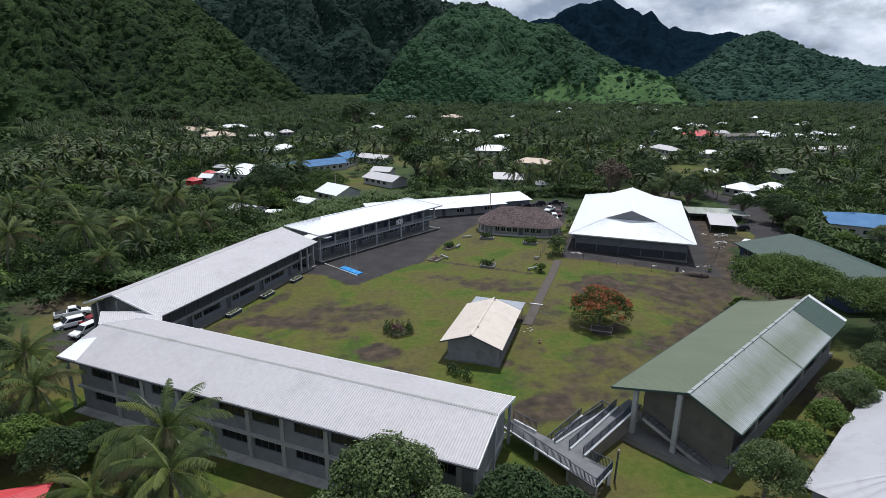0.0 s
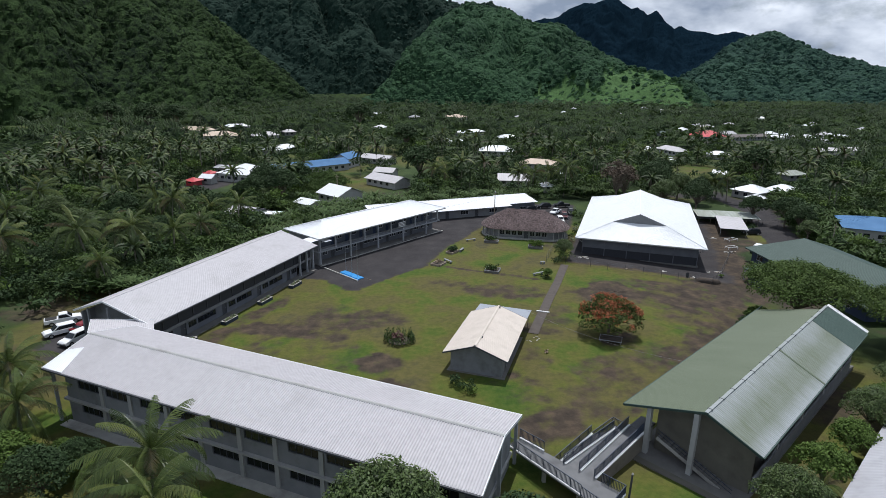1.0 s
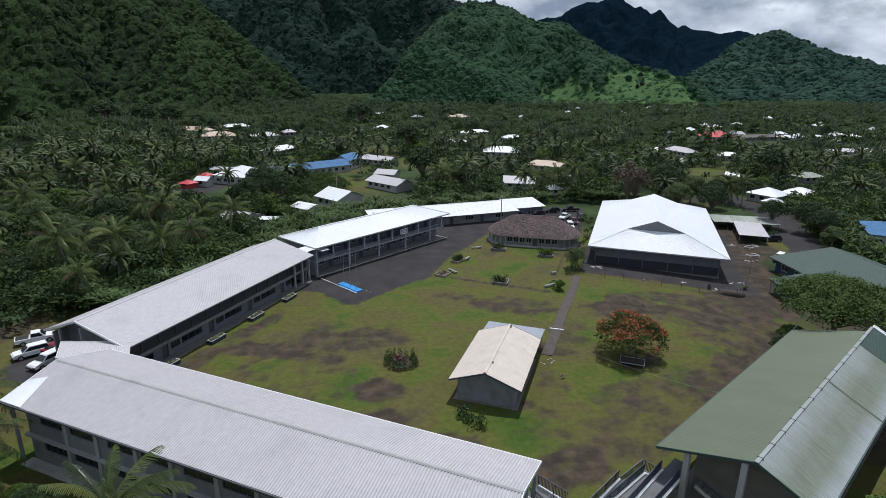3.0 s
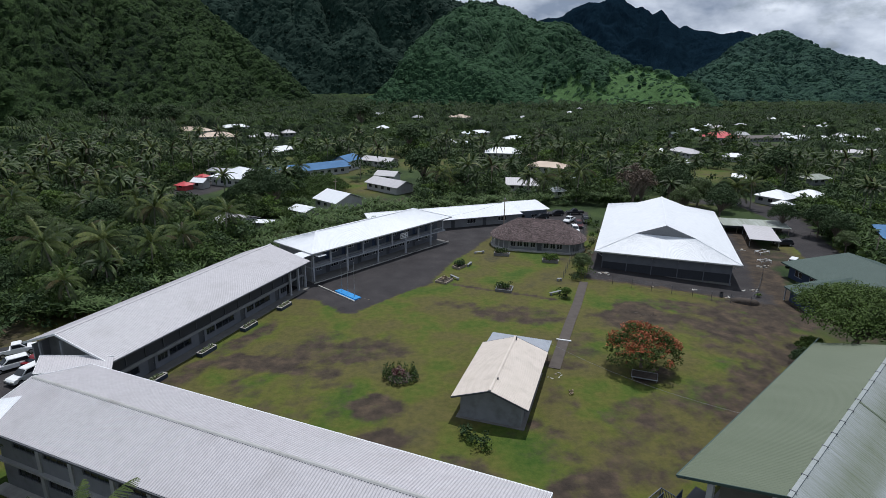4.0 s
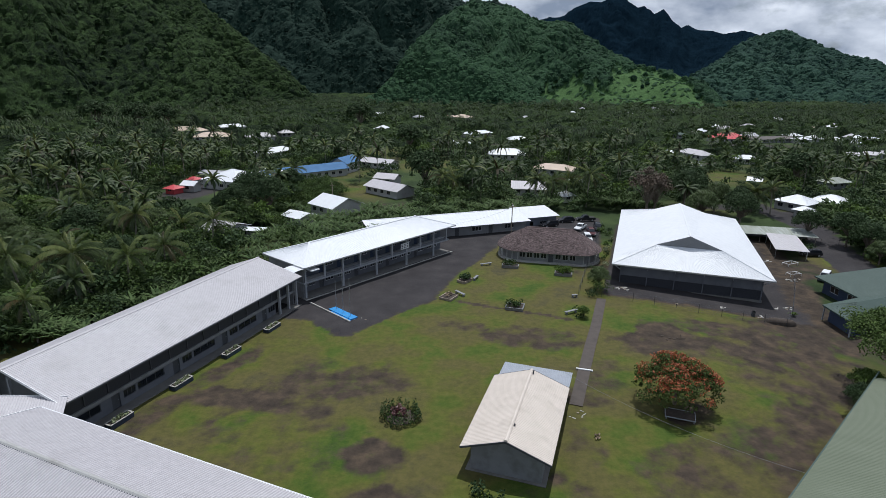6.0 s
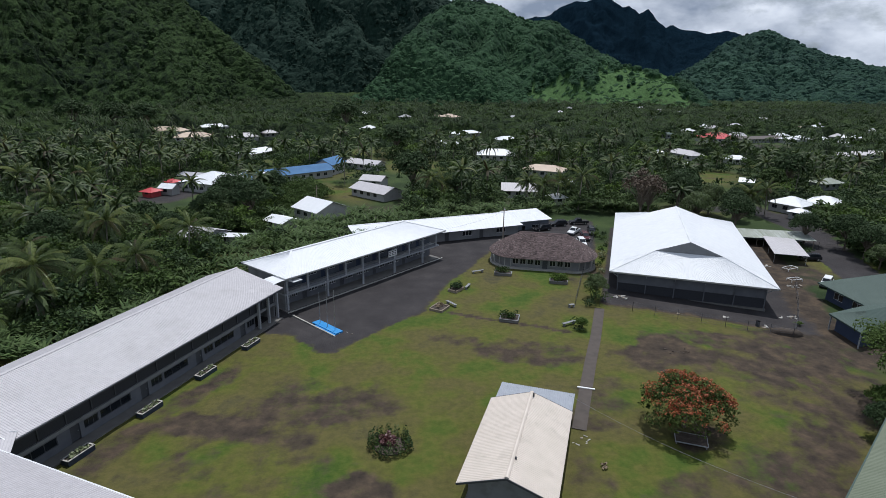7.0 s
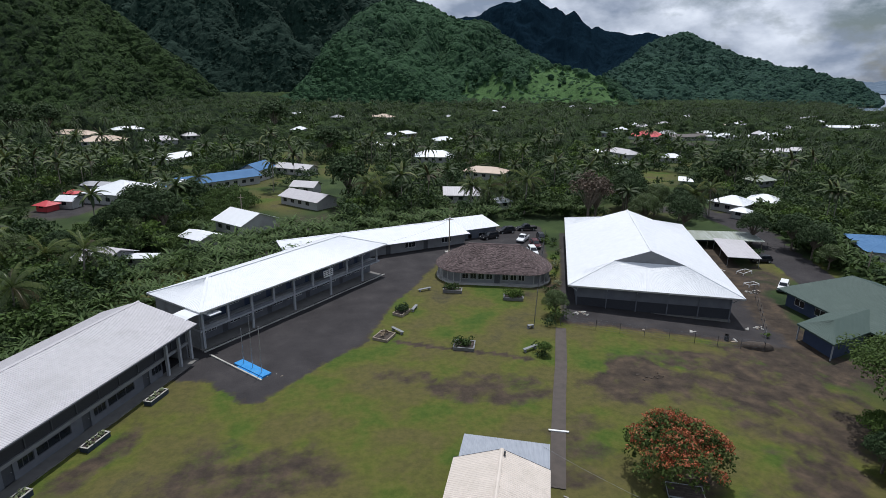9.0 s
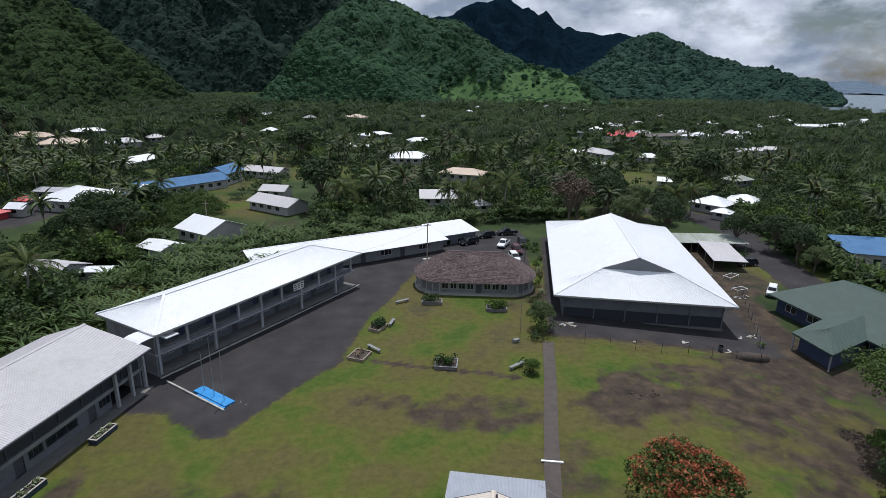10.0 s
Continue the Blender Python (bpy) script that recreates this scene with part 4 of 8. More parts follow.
def gable_roof(parent, x0, x1, y0, yr, y1, ze, zr, ribs, mat, mat2=None, ridge_mat=None, h=0.035):
    sheet("roof_slope", M[mat], parent, (x0, y0, ze), (x1, y0, ze), (x1, yr, zr), (x0, yr, zr), ribs, h)
    sheet("roof_slope", M[mat2 or mat], parent, (x1, y1, ze), (x0, y1, ze), (x0, yr, zr), (x1, yr, zr), ribs, h)
    bm = bmesh.new()
    ring = [(-0.20, 0.04), (-0.07, 0.13), (0.07, 0.13), (0.20, 0.04), (0.20, -0.06), (-0.20, -0.06)]
    a, b = [[bm.verts.new((xx, yr + dy, zr + dz)) for dy, dz in ring] for xx in (x0, x1)]
    for i in range(6):
        bm.faces.new((a[i], a[(i + 1) % 6], b[(i + 1) % 6], b[i]))
    bm.faces.new(a[::-1])
    bm.faces.new(b)
    bmesh.ops.recalc_face_normals(bm, faces=bm.faces[:])
    part("ridge_cap", bm, M[ridge_mat or mat], parent)


def gutter(parent, p, q, mat="dark_frame", w=0.16, h=0.18):
    strip("gutter", M[mat], parent, p, q, w, h)


def gable_wall(name, parent, mat, x, t, y0, yr, y1, z0, ze, zr, label=""):
    """A gable end wall across y at x, t thick."""
    bm = bmesh.new()
    ring = [(y0, z0), (y1, z0), (y1, ze), (yr, zr), (y0, ze)]
    a, b = [bm.verts.new((x, y, z)) for y, z in ring], [bm.verts.new((x + t, y, z)) for y, z in ring]
    n = len(ring)
    for i in range(n):
        bm.faces.new((a[i], b[i], b[(i + 1) % n], a[(i + 1) % n]))
    bm.faces.new(a)
    bm.faces.new(b[::-1])
    return part(name, bm, M[mat], parent, label)


# The near wing: two storeys towards the lower ground outside.
near_wing = thing("school_wing", local(-29.84, 85.31, 0, 0.888, -0.460), "long two-storey school wing with weathered ribbed zinc roof", "building", "school wings")
gable_roof(near_wing, -3.4, 50.7, -12.7, -6.3, 0.1, 5.5, 7.2, 190, "roof_grey", ridge_mat="wall_light", h=0.085)
holes, wins = [], []
x = 0.6
k = 0
while x + 3.6 < 50:
    holes += [(x, x + 3.6, 3.15, 4.75)]
    x += 4.5 if k % 2 == 0 else 5.4
    k += 1
wall_run("upper_wall", M["wall"], near_wing, -1.5, 50, -11.6, -11.35, 1.62, 5.3, holes)
lower = [(a, b, -0.05, 1.25) for a, b, _, _ in holes]
wall_run("lower_wall", M["wall"], near_wing, -1.5, 50, -11.6, -11.35, -2.2, 1.38, lower)
for a, b, c, d in holes + lower:
    window(near_wing, a, b, c, d, -11.45, 4, "dark_frame")
boxed("floor_slab", M["wall_light"], near_wing, -1.8, 50.2, -12.0, -0.9, 1.38, 1.62)
boxed("apron", M["concrete"], near_wing, -2.0, 50.4, -12.9, -11.6, -2.4, -1.62, "pale concrete apron along the foot of the wall")
for a, b, _, _ in holes:
    boxed("pier", M["wall_light"], near_wing, b + 0.1, b + 0.6, -11.78, -11.6, -1.6, 5.3)
wall_run("court_wall", M["wall"], near_wing, -1.5, 50, -1.45, -1.2, -0.3, 5.3, [(a, b, 3.1, 4.6) for a, b, _, _ in holes])
for a, b, _, _ in holes:
    window(near_wing, a, b, 3.1, 4.6, -1.32, 4, "dark_frame")
for xe in (-1.5, 49.75):
    gable_wall("end_wall", near_wing, "wall", xe, 0.25, -11.35, -6.3, -1.45, -2.2, 5.35, 6.75)
for yy in (-12.2, -6.3, -0.6):
    boxed("end_post", M["column"], near_wing, 50.25, 50.55, yy - 0.15, yy + 0.15, -2.0, 5.4 if yy != -6.3 else 7.0)
boxed("end_post", M["column"], near_wing, -3.0, -2.7, -12.2, -11.9, -2.0, 5.4)
sheet("new_sheet", M["roof_white"], near_wing, (-3.38, -12.68, 5.60), (-0.2, -12.68, 5.60), (-1.6, -8.6, 6.68), (-3.38, -9.6, 6.42), 12, 0.05, 0.03, label="clean white sheet at the corner of the roof")
gutter(near_wing, (-3.4, -12.78, 5.42), (50.7, -12.78, 5.42))
gutter(near_wing, (-3.4, 0.18, 5.42), (50.7, 0.18, 5.42), "roof_white")
for e in (-3.45, 50.75):
    strip("barge_board", M["white_paint"], near_wing, (e, -12.7, 5.45), (e, -6.3, 7.15), 0.08, 0.3)
    strip("barge_board", M["white_paint"], near_wing, (e, 0.1, 5.45), (e, -6.3, 7.15), 0.08, 0.3)

# The link roof between the near wing and the side wing.
link = thing("link_roof", local(-38.3, 85.2, 0, 0.9985, 0.055), "small flat metal link roof joining two wings", "roof")
sheet("roof_sheet", M["roof_grey"], link, (0, 0, 5.42), (8.3, 0, 5.42), (7.3, 3.2, 5.5), (-1.4, 4.4, 5.5), 30)
strip("fascia", M["white_paint"], link, (0, -0.04, 5.36), (8.3, -0.04, 5.36), 0.06, 0.3)
strip("fascia", M["white_paint"], link, (-0.04, 0, 5.36), (-1.44, 4.4, 5.44), 0.06, 0.3)
strip("fascia", M["white_paint"], link, (-1.4, 4.44, 5.46), (7.3, 3.24, 5.46), 0.06, 0.3)
for px, py in ((0.3, 0.3), (-0.9, 3.9), (4.2, 0.3)):
    boxed("post", M["column"], link, px - 0.12, px + 0.12, py - 0.12, py + 0.12, -0.6, 5.40)

# The side wing along the car lot.
side_wing = thing("school_wing", local(-30.94, 88.17, 0, 0.431, 0.902), "long school wing with pale zinc roof and dark screened upper gallery", "building", "school wings")
gable_roof(side_wing, -0.6, 41.6, 0.0, 8.6, 14.8, 5.25, 7.5, 170, "roof_grey", ridge_mat="roof_grey", h=0.04)
gutter(side_wing, (-0.6, -0.08, 5.16), (41.6, -0.08, 5.16))
b_holes = []
for k in range(4):
    x = 0.6 + 9.0 * k
    b_holes += [(x, x + 4.0, 0.95, 1.95), (x + 5.4, x + 6.5, 0.16, 2.1), (x + 7.0, x + 8.7, 0.95, 1.95)]
# Eave shade is put into this wall's darker colour.
wall_run("lower_wall", M["wall_shaded"], side_wing, -0.4, 36.4, 1.75, 2.0, -0.2, 2.35, b_holes)
for a, b, c, d in b_holes:
    if c > 0.5:
        window(side_wing, a, b, c, d, 1.86, 3, "dark_frame")
    else:
        door(side_wing, a, b, c, d, 1.9)
boxed("gallery_beam", M["wall"], side_wing, -0.4, 41.2, 1.3, 1.8, 2.35, 2.75)
for k in range(14):
    x0 = -0.3 + k * 2.95
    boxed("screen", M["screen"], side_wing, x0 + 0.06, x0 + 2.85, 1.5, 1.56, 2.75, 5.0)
    boxed("gallery_post", M["dark_frame"], side_wing, x0 - 0.06, x0 + 0.06, 1.38, 1.6, 2.85, 5.1)
boxed("veranda_floor", M["concrete_dark"], side_wing, -0.4, 41.4, 0.2, 2.0, -0.25, 0.16)
boxed("back_wall", M["wall"], side_wing, -0.4, 41.2, 13.4, 13.65, -0.4, 5.1)
gable_wall("end_wall", side_wing, "wall", 1.6, 0.25, 2.0, 8.6, 13.4, -0.3, 5.1, 7.2)
gable_wall("end_wall", side_wing, "wall", 41.0, 0.25, 1.6, 8.6, 13.6, -0.3, 5.1, 7.2)
for px in (36.6, 39.0, 41.2):
    boxed("column", M["column"], side_wing, px - 0.16, px + 0.16, 0.9, 1.25, 0.0, 5.0)
for py in (4.2, 8.6, 12.6):
    boxed("end_post", M["column"], side_wing, -0.2, 0.1, py - 0.14, py + 0.14, -0.3, 5.3 + (1.0 if py == 8.6 else 0.3))
strip("barge_board", M["white_paint"], side_wing, (-0.66, 0, 5.2), (-0.66, 8.6, 7.45), 0.08, 0.28)
strip("barge_board", M["white_paint"], side_wing, (-0.66, 14.8, 5.2), (-0.66, 8.6, 7.45), 0.08, 0.28)

# The far two-storey wing with its hipped white roof and open galleries.
far_wing = thing("school_wing", local(-12.79, 127.28, 0, 0.713, 0.701), "two-storey school wing with bright white hipped roof and open galleries", "building", "school wings")
L, W = 40.7, 12.6
for nm, pts, ribs in (("front", ((0, 0, 6.1), (L, 0, 6.1), (34.2, 6.3, 8.2), (5.9, 6.3, 8.2)), 120), ("back", ((L, W, 6.1), (0, W, 6.1), (5.9, 6.3, 8.2), (34.2, 6.3, 8.2)), 120),
                      ("hip", ((0, W, 6.1), (0, 0, 6.1), (5.9, 6.3, 8.2), (5.9, 6.3, 8.2)), 36), ("hip", ((L, 0, 6.1), (L, W, 6.1), (34.2, 6.3, 8.2), (34.2, 6.3, 8.2)), 36)):
    sheet("roof_slope", M["roof_white"], far_wing, *pts, ribs, 0.03)
bm = bmesh.new()
beam(bm, (5.9, 6.3, 8.25), (34.2, 6.3, 8.25), 0.4, 0.08)
for a, b in (((0, 0, 6.15), (5.9, 6.3, 8.25)), ((0, W, 6.15), (5.9, 6.3, 8.25)), ((L, 0, 6.15), (34.2, 6.3, 8.25)), ((L, W, 6.15), (34.2, 6.3, 8.25))):
    beam(bm, a, b, 0.35, 0.07)
part("ridge_cap", bm, M["roof_white"], far_wing)
bm = bmesh.new()
for a, b in (((0, 0), (L, 0)), ((L, 0), (L, W)), ((L, W), (0, W)), ((0, W), (0, 0))):
    beam(bm, (*a, 5.98), (*b, 5.98), 0.1, 0.24)
part("fascia", bm, M["steel"], far_wing)
boxed("soffit", M["wall_light"], far_wing, 0.1, L - 0.1, 0.1, W - 0.1, 5.84, 5.88)
cols = [0.9 + k * 4.2 for k in range(10)]
for k, c in enumerate(cols):
    boxed("column", M["column"], far_wing, c - 0.17, c + 0.17, 1.0, 1.3, 0.0 if k % 2 == 0 else 2.9, 5.85)
boxed("gallery_slab", M["column"], far_wing, 0.4, 39.6, 0.95, 3.6, 2.72, 2.95)
for k in range(9):
    boxed("parapet", M["wall_shaded"] if k % 3 else M["wall"], far_wing, cols[k] + 0.17, cols[k + 1] - 0.17, 1.1, 1.2, 2.95, 3.45)
    boxed("hand_rail", M["steel"], far_wing, cols[k] + 0.17, cols[k + 1] - 0.17, 1.1, 1.17, 3.62, 3.68)
c_low, c_up = [], []
for k in range(9):
    a = cols[k] + 0.5
    c_up += [(a, a + 1.0, 2.96, 5.0), (a + 1.4, a + 3.3, 3.95, 5.05)]
    c_low += [(a, a + 1.0, 0.12, 2.15), (a + 1.4, a + 3.3, 1.05, 2.2)] if k % 2 else [(a, a + 1.6, 1.05, 2.2), (a + 1.9, a + 3.3, 1.05, 2.2)]
# Gallery shade is put into the colours of both walls.
wall_run("lower_wall", M["wall_shaded"], far_wing, 0.5, 39.5, 3.5, 3.72, 0.0, 2.72, c_low)
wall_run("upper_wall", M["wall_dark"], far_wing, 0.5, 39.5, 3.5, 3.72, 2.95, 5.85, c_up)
for a, b, c, d in c_low + c_up:
    if b - a < 1.2:
        door(far_wing, a, b, c, d, 3.62, "wall_blue" if c > 1 else "dark_frame")
    else:
        window(far_wing, a, b, c, d, 3.6, 3)
boxed("plinth", M["concrete_dark"], far_wing, 0.3, 39.7, 0.85, 3.5, -0.3, 0.12)
boxed("back_wall", M["wall"], far_wing, 0.5, 39.5, 11.2, 11.45, -0.3, 5.85)
boxed("end_wall", M["wall"], far_wing, 0.5, 0.75, 1.3, 11.2, -0.3, 5.84)
boxed("end_wall", M["wall"], far_wing, 39.25, 39.5, 3.72, 11.2, -0.3, 5.84)
sign = boxed("sign_board", M["white_paint"], far_wing, 24.3, 26.6, 0.93, 0.98, 3.75, 4.95, "white notice board on the gallery rail")
for k in range(3):
    for j in range(3):
        boxed("sign_bar", M["dark_frame"], sign, 24.45 + k * 0.72, 24.95 + k * 0.72, 0.91, 0.925, 3.95 + j * 0.33, 4.12 + j * 0.33)
kerb_bm = bmesh.new()
beam(kerb_bm, (0.2, 0.3, 0.07), (40.0, 0.3, 0.07), 0.18, 0.16)
part("kerb", kerb_bm, M["concrete"], far_wing)

# The small flat porch at the corner where both wings meet.
porch = thing("porch_roof", local(-15.2, 126.2, 0, 0.713, 0.701), "small white porch roof between two wings", "roof")
bm = bmesh.new()
for k in range(6):
    a0, a1 = math.pi * k / 6, math.pi * (k + 1) / 6
    v = [bm.verts.new((1.9 - 1.9 * math.cos(a), y, 5.35 + 0.55 * math.sin(a))) for a in (a0, a1) for y in (-0.7, 2.4)]
    bm.faces.new((v[0], v[2], v[3], v[1]))
bmesh.ops.remove_doubles(bm, verts=bm.verts, dist=0.001)
bmesh.ops.solidify(bm, geom=bm.faces[:], thickness=0.06)
part("vault", bm, M["roof_white"], porch, "curved white sheet")
boxed("slab", M["roof_white"], porch, 3.6, 5.4, -1.4, 2.2, 5.28, 5.4)
for px in (0.2, 3.7):
    boxed("post", M["column"], porch, px - 0.1, px + 0.1, 1.9, 2.1, 0, 5.3)

# The low wing at the far end and its annex.
low_wing = thing("school_wing", local(-3.2, 160.6, -0.4, 0.957, 0.290), "low school wing with white sheet roof", "building", "school wings")
gable_roof(low_wing, 0.5, 42.6, 0, 8.6, 12.5, 3.0, 4.3, 120, "roof_white", h=0.03)
wall_run("front_wall", M["wall"], low_wing, 1, 42, 1.4, 1.6, -3.0, 3.0, [(22 + k * 4.6, 22 + k * 4.6 + (2.6 if k % 2 else 1.1), 1.2 if k % 2 else 0.25, 2.4) for k in range(4)])
for k in range(4):
    a = 22 + k * 4.6
    window(low_wing, a, a + 2.6, 1.2, 2.4, 1.5, 3) if k % 2 else door(low_wing, a, a + 1.1, 0.25, 2.4, 1.5)
boxed("back_wall", M["wall"], low_wing, 1, 42, 11.2, 11.4, -4.5, 3.0)
for xe in (1, 41.8):
    gable_wall("end_wall", low_wing, "wall", xe, 0.2, 1.6, 8.6, 11.2, -4.5, 3.0, 4.05)
gutter(low_wing, (0.5, -0.08, 2.92), (42.6, -0.08, 2.92))
annex = thing("annex", local(34.8, 179.2, -1.2, 0.957, 0.290), "small annex with a white lean-to roof", "building")
sheet("roof_slope", M["roof_white"], annex, (1.0, -3.4, 3.6), (11.6, -3.4, 3.6), (11.2, 4.0, 4.9), (0.0, 4.0, 4.9), 40)
wall_run("front_wall", M["wall_dark"], annex, 0.5, 11, -2.6, -2.4, -2.5, 3.7, [(3, 4, 0, 2.2), (6, 9, 1.1, 2.3)])
window(annex, 6, 9, 1.1, 2.3, -2.5, 3)
boxed("back_wall", M["wall_dark"], annex, 0.5, 11, 3.0, 3.2, -3.5, 4.6)
boxed("end_wall", M["wall_dark"], annex, 0.5, 0.7, -2.4, 3.0, -3.5, 3.6)
boxed("end_wall", M["wall_dark"], annex, 10.8, 11, -2.4, 3.0, -3.5, 3.6)

# The big hall: a hipped white roof with a grey gablet, deep eaves on brackets.
hall = thing("sports_hall", local(56.9, 128.6, -0.5, 0.40, 0.9165), "large open sports hall with white hipped roof and grey gablet", "building")
EZ, RZ, HW, HL, GA, GH, GZ0 = 4.3, 9.6, 14.0, 49.5, 5.8, 5.9, 7.35
GC, GB, RB = 0.3, 40.9, 9.0  # the gablet's middle, the back gablet's place and the ridge height there
for sy in (1, -1):
    sheet("roof_slope", M["roof_white"], hall, (GA, sy * HW, EZ), (GB, sy * HW, EZ), (GB, GC, RB), (GA, GC, RZ), 105, 0.03)
    sheet("roof_corner", M["roof_white"], hall, (0, sy * HW, EZ), (GA, sy * HW, EZ), (GA, GC + sy * GH, GZ0), (GA, GC + sy * GH, GZ0), 16, 0.03)
    sheet("roof_corner", M["roof_white"], hall, (GB, sy * HW, EZ), (HL, sy * HW, EZ), (GB, GC + sy * GH, 7.0), (GB, GC + sy * GH, 7.0), 22, 0.03)
sheet("roof_hip", M["roof_white"], hall, (0, -HW, EZ), (0, HW, EZ), (GA, GC + GH, GZ0), (GA, GC - GH, GZ0), 90, 0.03)
sheet("roof_hip", M["roof_white"], hall, (HL, HW, EZ), (HL, -HW, EZ), (GB, GC - GH, 7.0), (GB, GC + GH, 7.0), 90, 0.03)
for gx_, gz_, rz_, t_ in ((GA, GZ0, RZ, 0.2), (GB, 7.0, RB, -0.2)):
    bm = bmesh.new()
    g = [bm.verts.new(p) for p in ((gx_ - t_ * 0.1, GC - GH, gz_ + 0.03), (gx_ - t_ * 0.1, GC + GH, gz_ + 0.03), (gx_ - t_ * 0.1, GC, rz_ + 0.02), (gx_ + t_, GC - GH, gz_ + 0.03), (gx_ + t_, GC + GH, gz_ + 0.03), (gx_ + t_, GC, rz_ - 0.05))]
    for f in ((2, 1, 0), (3, 4, 5), (0, 1, 4, 3), (1, 2, 5, 4), (2, 0, 3, 5)):
        bm.faces.new([g[i] for i in f])
    bmesh.ops.recalc_face_normals(bm, faces=bm.faces[:])
    part("gablet", bm, M["wall"], hall, "grey triangular gablet")
bm = bmesh.new()
beam(bm, (GA, GC, RZ + 0.05), (GB, GC, RB + 0.05), 0.26, 0.08)
for a, b in (((0, HW, EZ), (GA, GC + GH, GZ0)), ((0, -HW, EZ), (GA, GC - GH, GZ0)), ((HL, HW, EZ), (GB, GC + GH, 7.0)), ((HL, -HW, EZ), (GB, GC - GH, 7.0))):
    beam(bm, (a[0], a[1], a[2] + 0.05), (b[0], b[1], b[2] + 0.05), 0.16, 0.05)
part("ridge_cap", bm, M["roof_white"], hall)
bm = bmesh.new()
for a, b in (((0, -HW), (0, HW)), ((0, HW), (HL, HW)), ((HL, HW), (HL, -HW)), ((HL, -HW), (0, -HW))):
    beam(bm, (*a, EZ - 0.12), (*b, EZ - 0.12), 0.08, 0.26)
part("fascia", bm, M["steel"], hall)
# The wall head's colour is darkened for the shade under the eave.
boxed("wall_head", M["wall_shaded"], hall, 1.3, 1.5, -12.4, 12.4, 1.9, 4.5, "grey sheet wall head under the eave")
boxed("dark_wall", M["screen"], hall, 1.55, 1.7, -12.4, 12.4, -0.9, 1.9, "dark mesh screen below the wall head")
boxed("sill_beam", M["wall_dark"], hall, 1.3, 1.5, -12.4, 12.4, -0.9, -0.35)
boxed("side_wall", M["wall_dark"], hall, 1.7, 47.0, 12.2, 12.4, -0.9, 4.7)
boxed("side_wall", M["wall_dark"], hall, 1.7, 47.0, -12.4, -12.2, -0.9, 4.7)
boxed("back_wall", M["wall_dark"], hall, 47.0, 47.2, -12.4, 12.4, -1.0, 4.7)
boxed("floor_slab", M["concrete_dark"], hall, 1.1, 47.4, -12.6, 12.6, -1.0, -0.02)
for py in (-12.3, -7.4, -2.5, 2.5, 7.4, 12.3):
    boxed("column", M["wall_shaded"], hall, 1.08, 1.28, py - 0.08, py + 0.08, -0.6, 4.5)
    strip("bracket", M["column"], hall, (1.1, py, 3.3), (0.3, py, 4.2), 0.08, 0.10)
for sy in (-1, 1):
    for px in (8, 15, 22, 29, 36, 43):
        strip("bracket", M["column"], hall, (px, sy * 12.4, 3.3), (px, sy * 13.7, 4.2), 0.1, 0.14)
strip("bracket", M["column"], hall, (1.3, -12.4, 3.0), (0.3, -13.7, 4.2), 0.12, 0.14)
strip("bracket", M["column"], hall, (1.3, 12.4, 3.0), (0.3, 13.7, 4.2), 0.12, 0.14)

# The small cream-roofed hut on the lawn.
hut = thing("hut", local(8.79, 81.5, 0, 0.393, 0.92), "small rendered hut with cream sheet roof", "building")
gable_roof(hut, 0, 14.7, -9.05, -4.55, -0.05, 3.0, 4.6, 60, "roof_cream", h=0.03)
for a, b in ((-0.05, -4.55), (-9.05, -4.55)):
    strip("barge_board", M["dark_frame"], hut, (-0.05, a, 2.9), (-0.05, b, 4.5), 0.06, 0.2)
    strip("barge_board", M["dark_frame"], hut, (14.75, a, 2.9), (14.75, b, 4.5), 0.06, 0.2)
gable_wall("gable_wall", hut, "wall", 0.9, 0.2, -8.1, -4.55, -0.95, -0.2, 3.05, 4.3)
gable_wall("gable_wall", hut, "wall", 13.6, 0.2, -8.1, -4.55, -0.95, -0.2, 3.05, 4.3)
wall_run("side_wall", M["wall"], hut, 1.1, 13.6, -1.15, -0.95, -0.2, 2.95, [(4, 5.6, 1.1, 2.2), (8.5, 10.1, 1.1, 2.2)])
wall_run("side_wall", M["wall"], hut, 1.1, 13.6, -8.1, -7.9, -0.2, 2.95, [(3, 4, 0.05, 2.1), (7, 8.6, 1.1, 2.2)])
for a in (4, 8.5):
    window(hut, a, a + 1.6, 1.1, 2.2, -1.05, 2)
window(hut, 7, 8.6, 1.1, 2.2, -8.0, 2)
door(hut, 3, 4, 0.05, 2.1, -8.0)
boxed("plinth", M["concrete_dark"], hut, 0.5, 14.2, -8.6, -0.5, -0.3, 0.05)
for px, pz in ((2.9, 4.4), (13.9, 4.64)):
    bm = bmesh.new()
    rod(bm, (px, -4.85, pz - 0.2), (px, -4.85, pz + 0.35), 0.09)
    part("vent_pipe", bm, M["dark_frame"], hut)
sheet("lean_to", M["roof_steel"], hut, (19.0, -9.0, 2.7), (19.0, -0.45, 2.7), (14.2, -0.5, 3.0), (14.2, -9.0, 3.0), 36, 0.03, label="blue grey steel lean-to roof")
for py in (-8.6, -4.6, -0.8):
    boxed("post", M["timber"], hut, 18.5, 18.62, py - 0.06, py + 0.06, -0.2, 2.66)

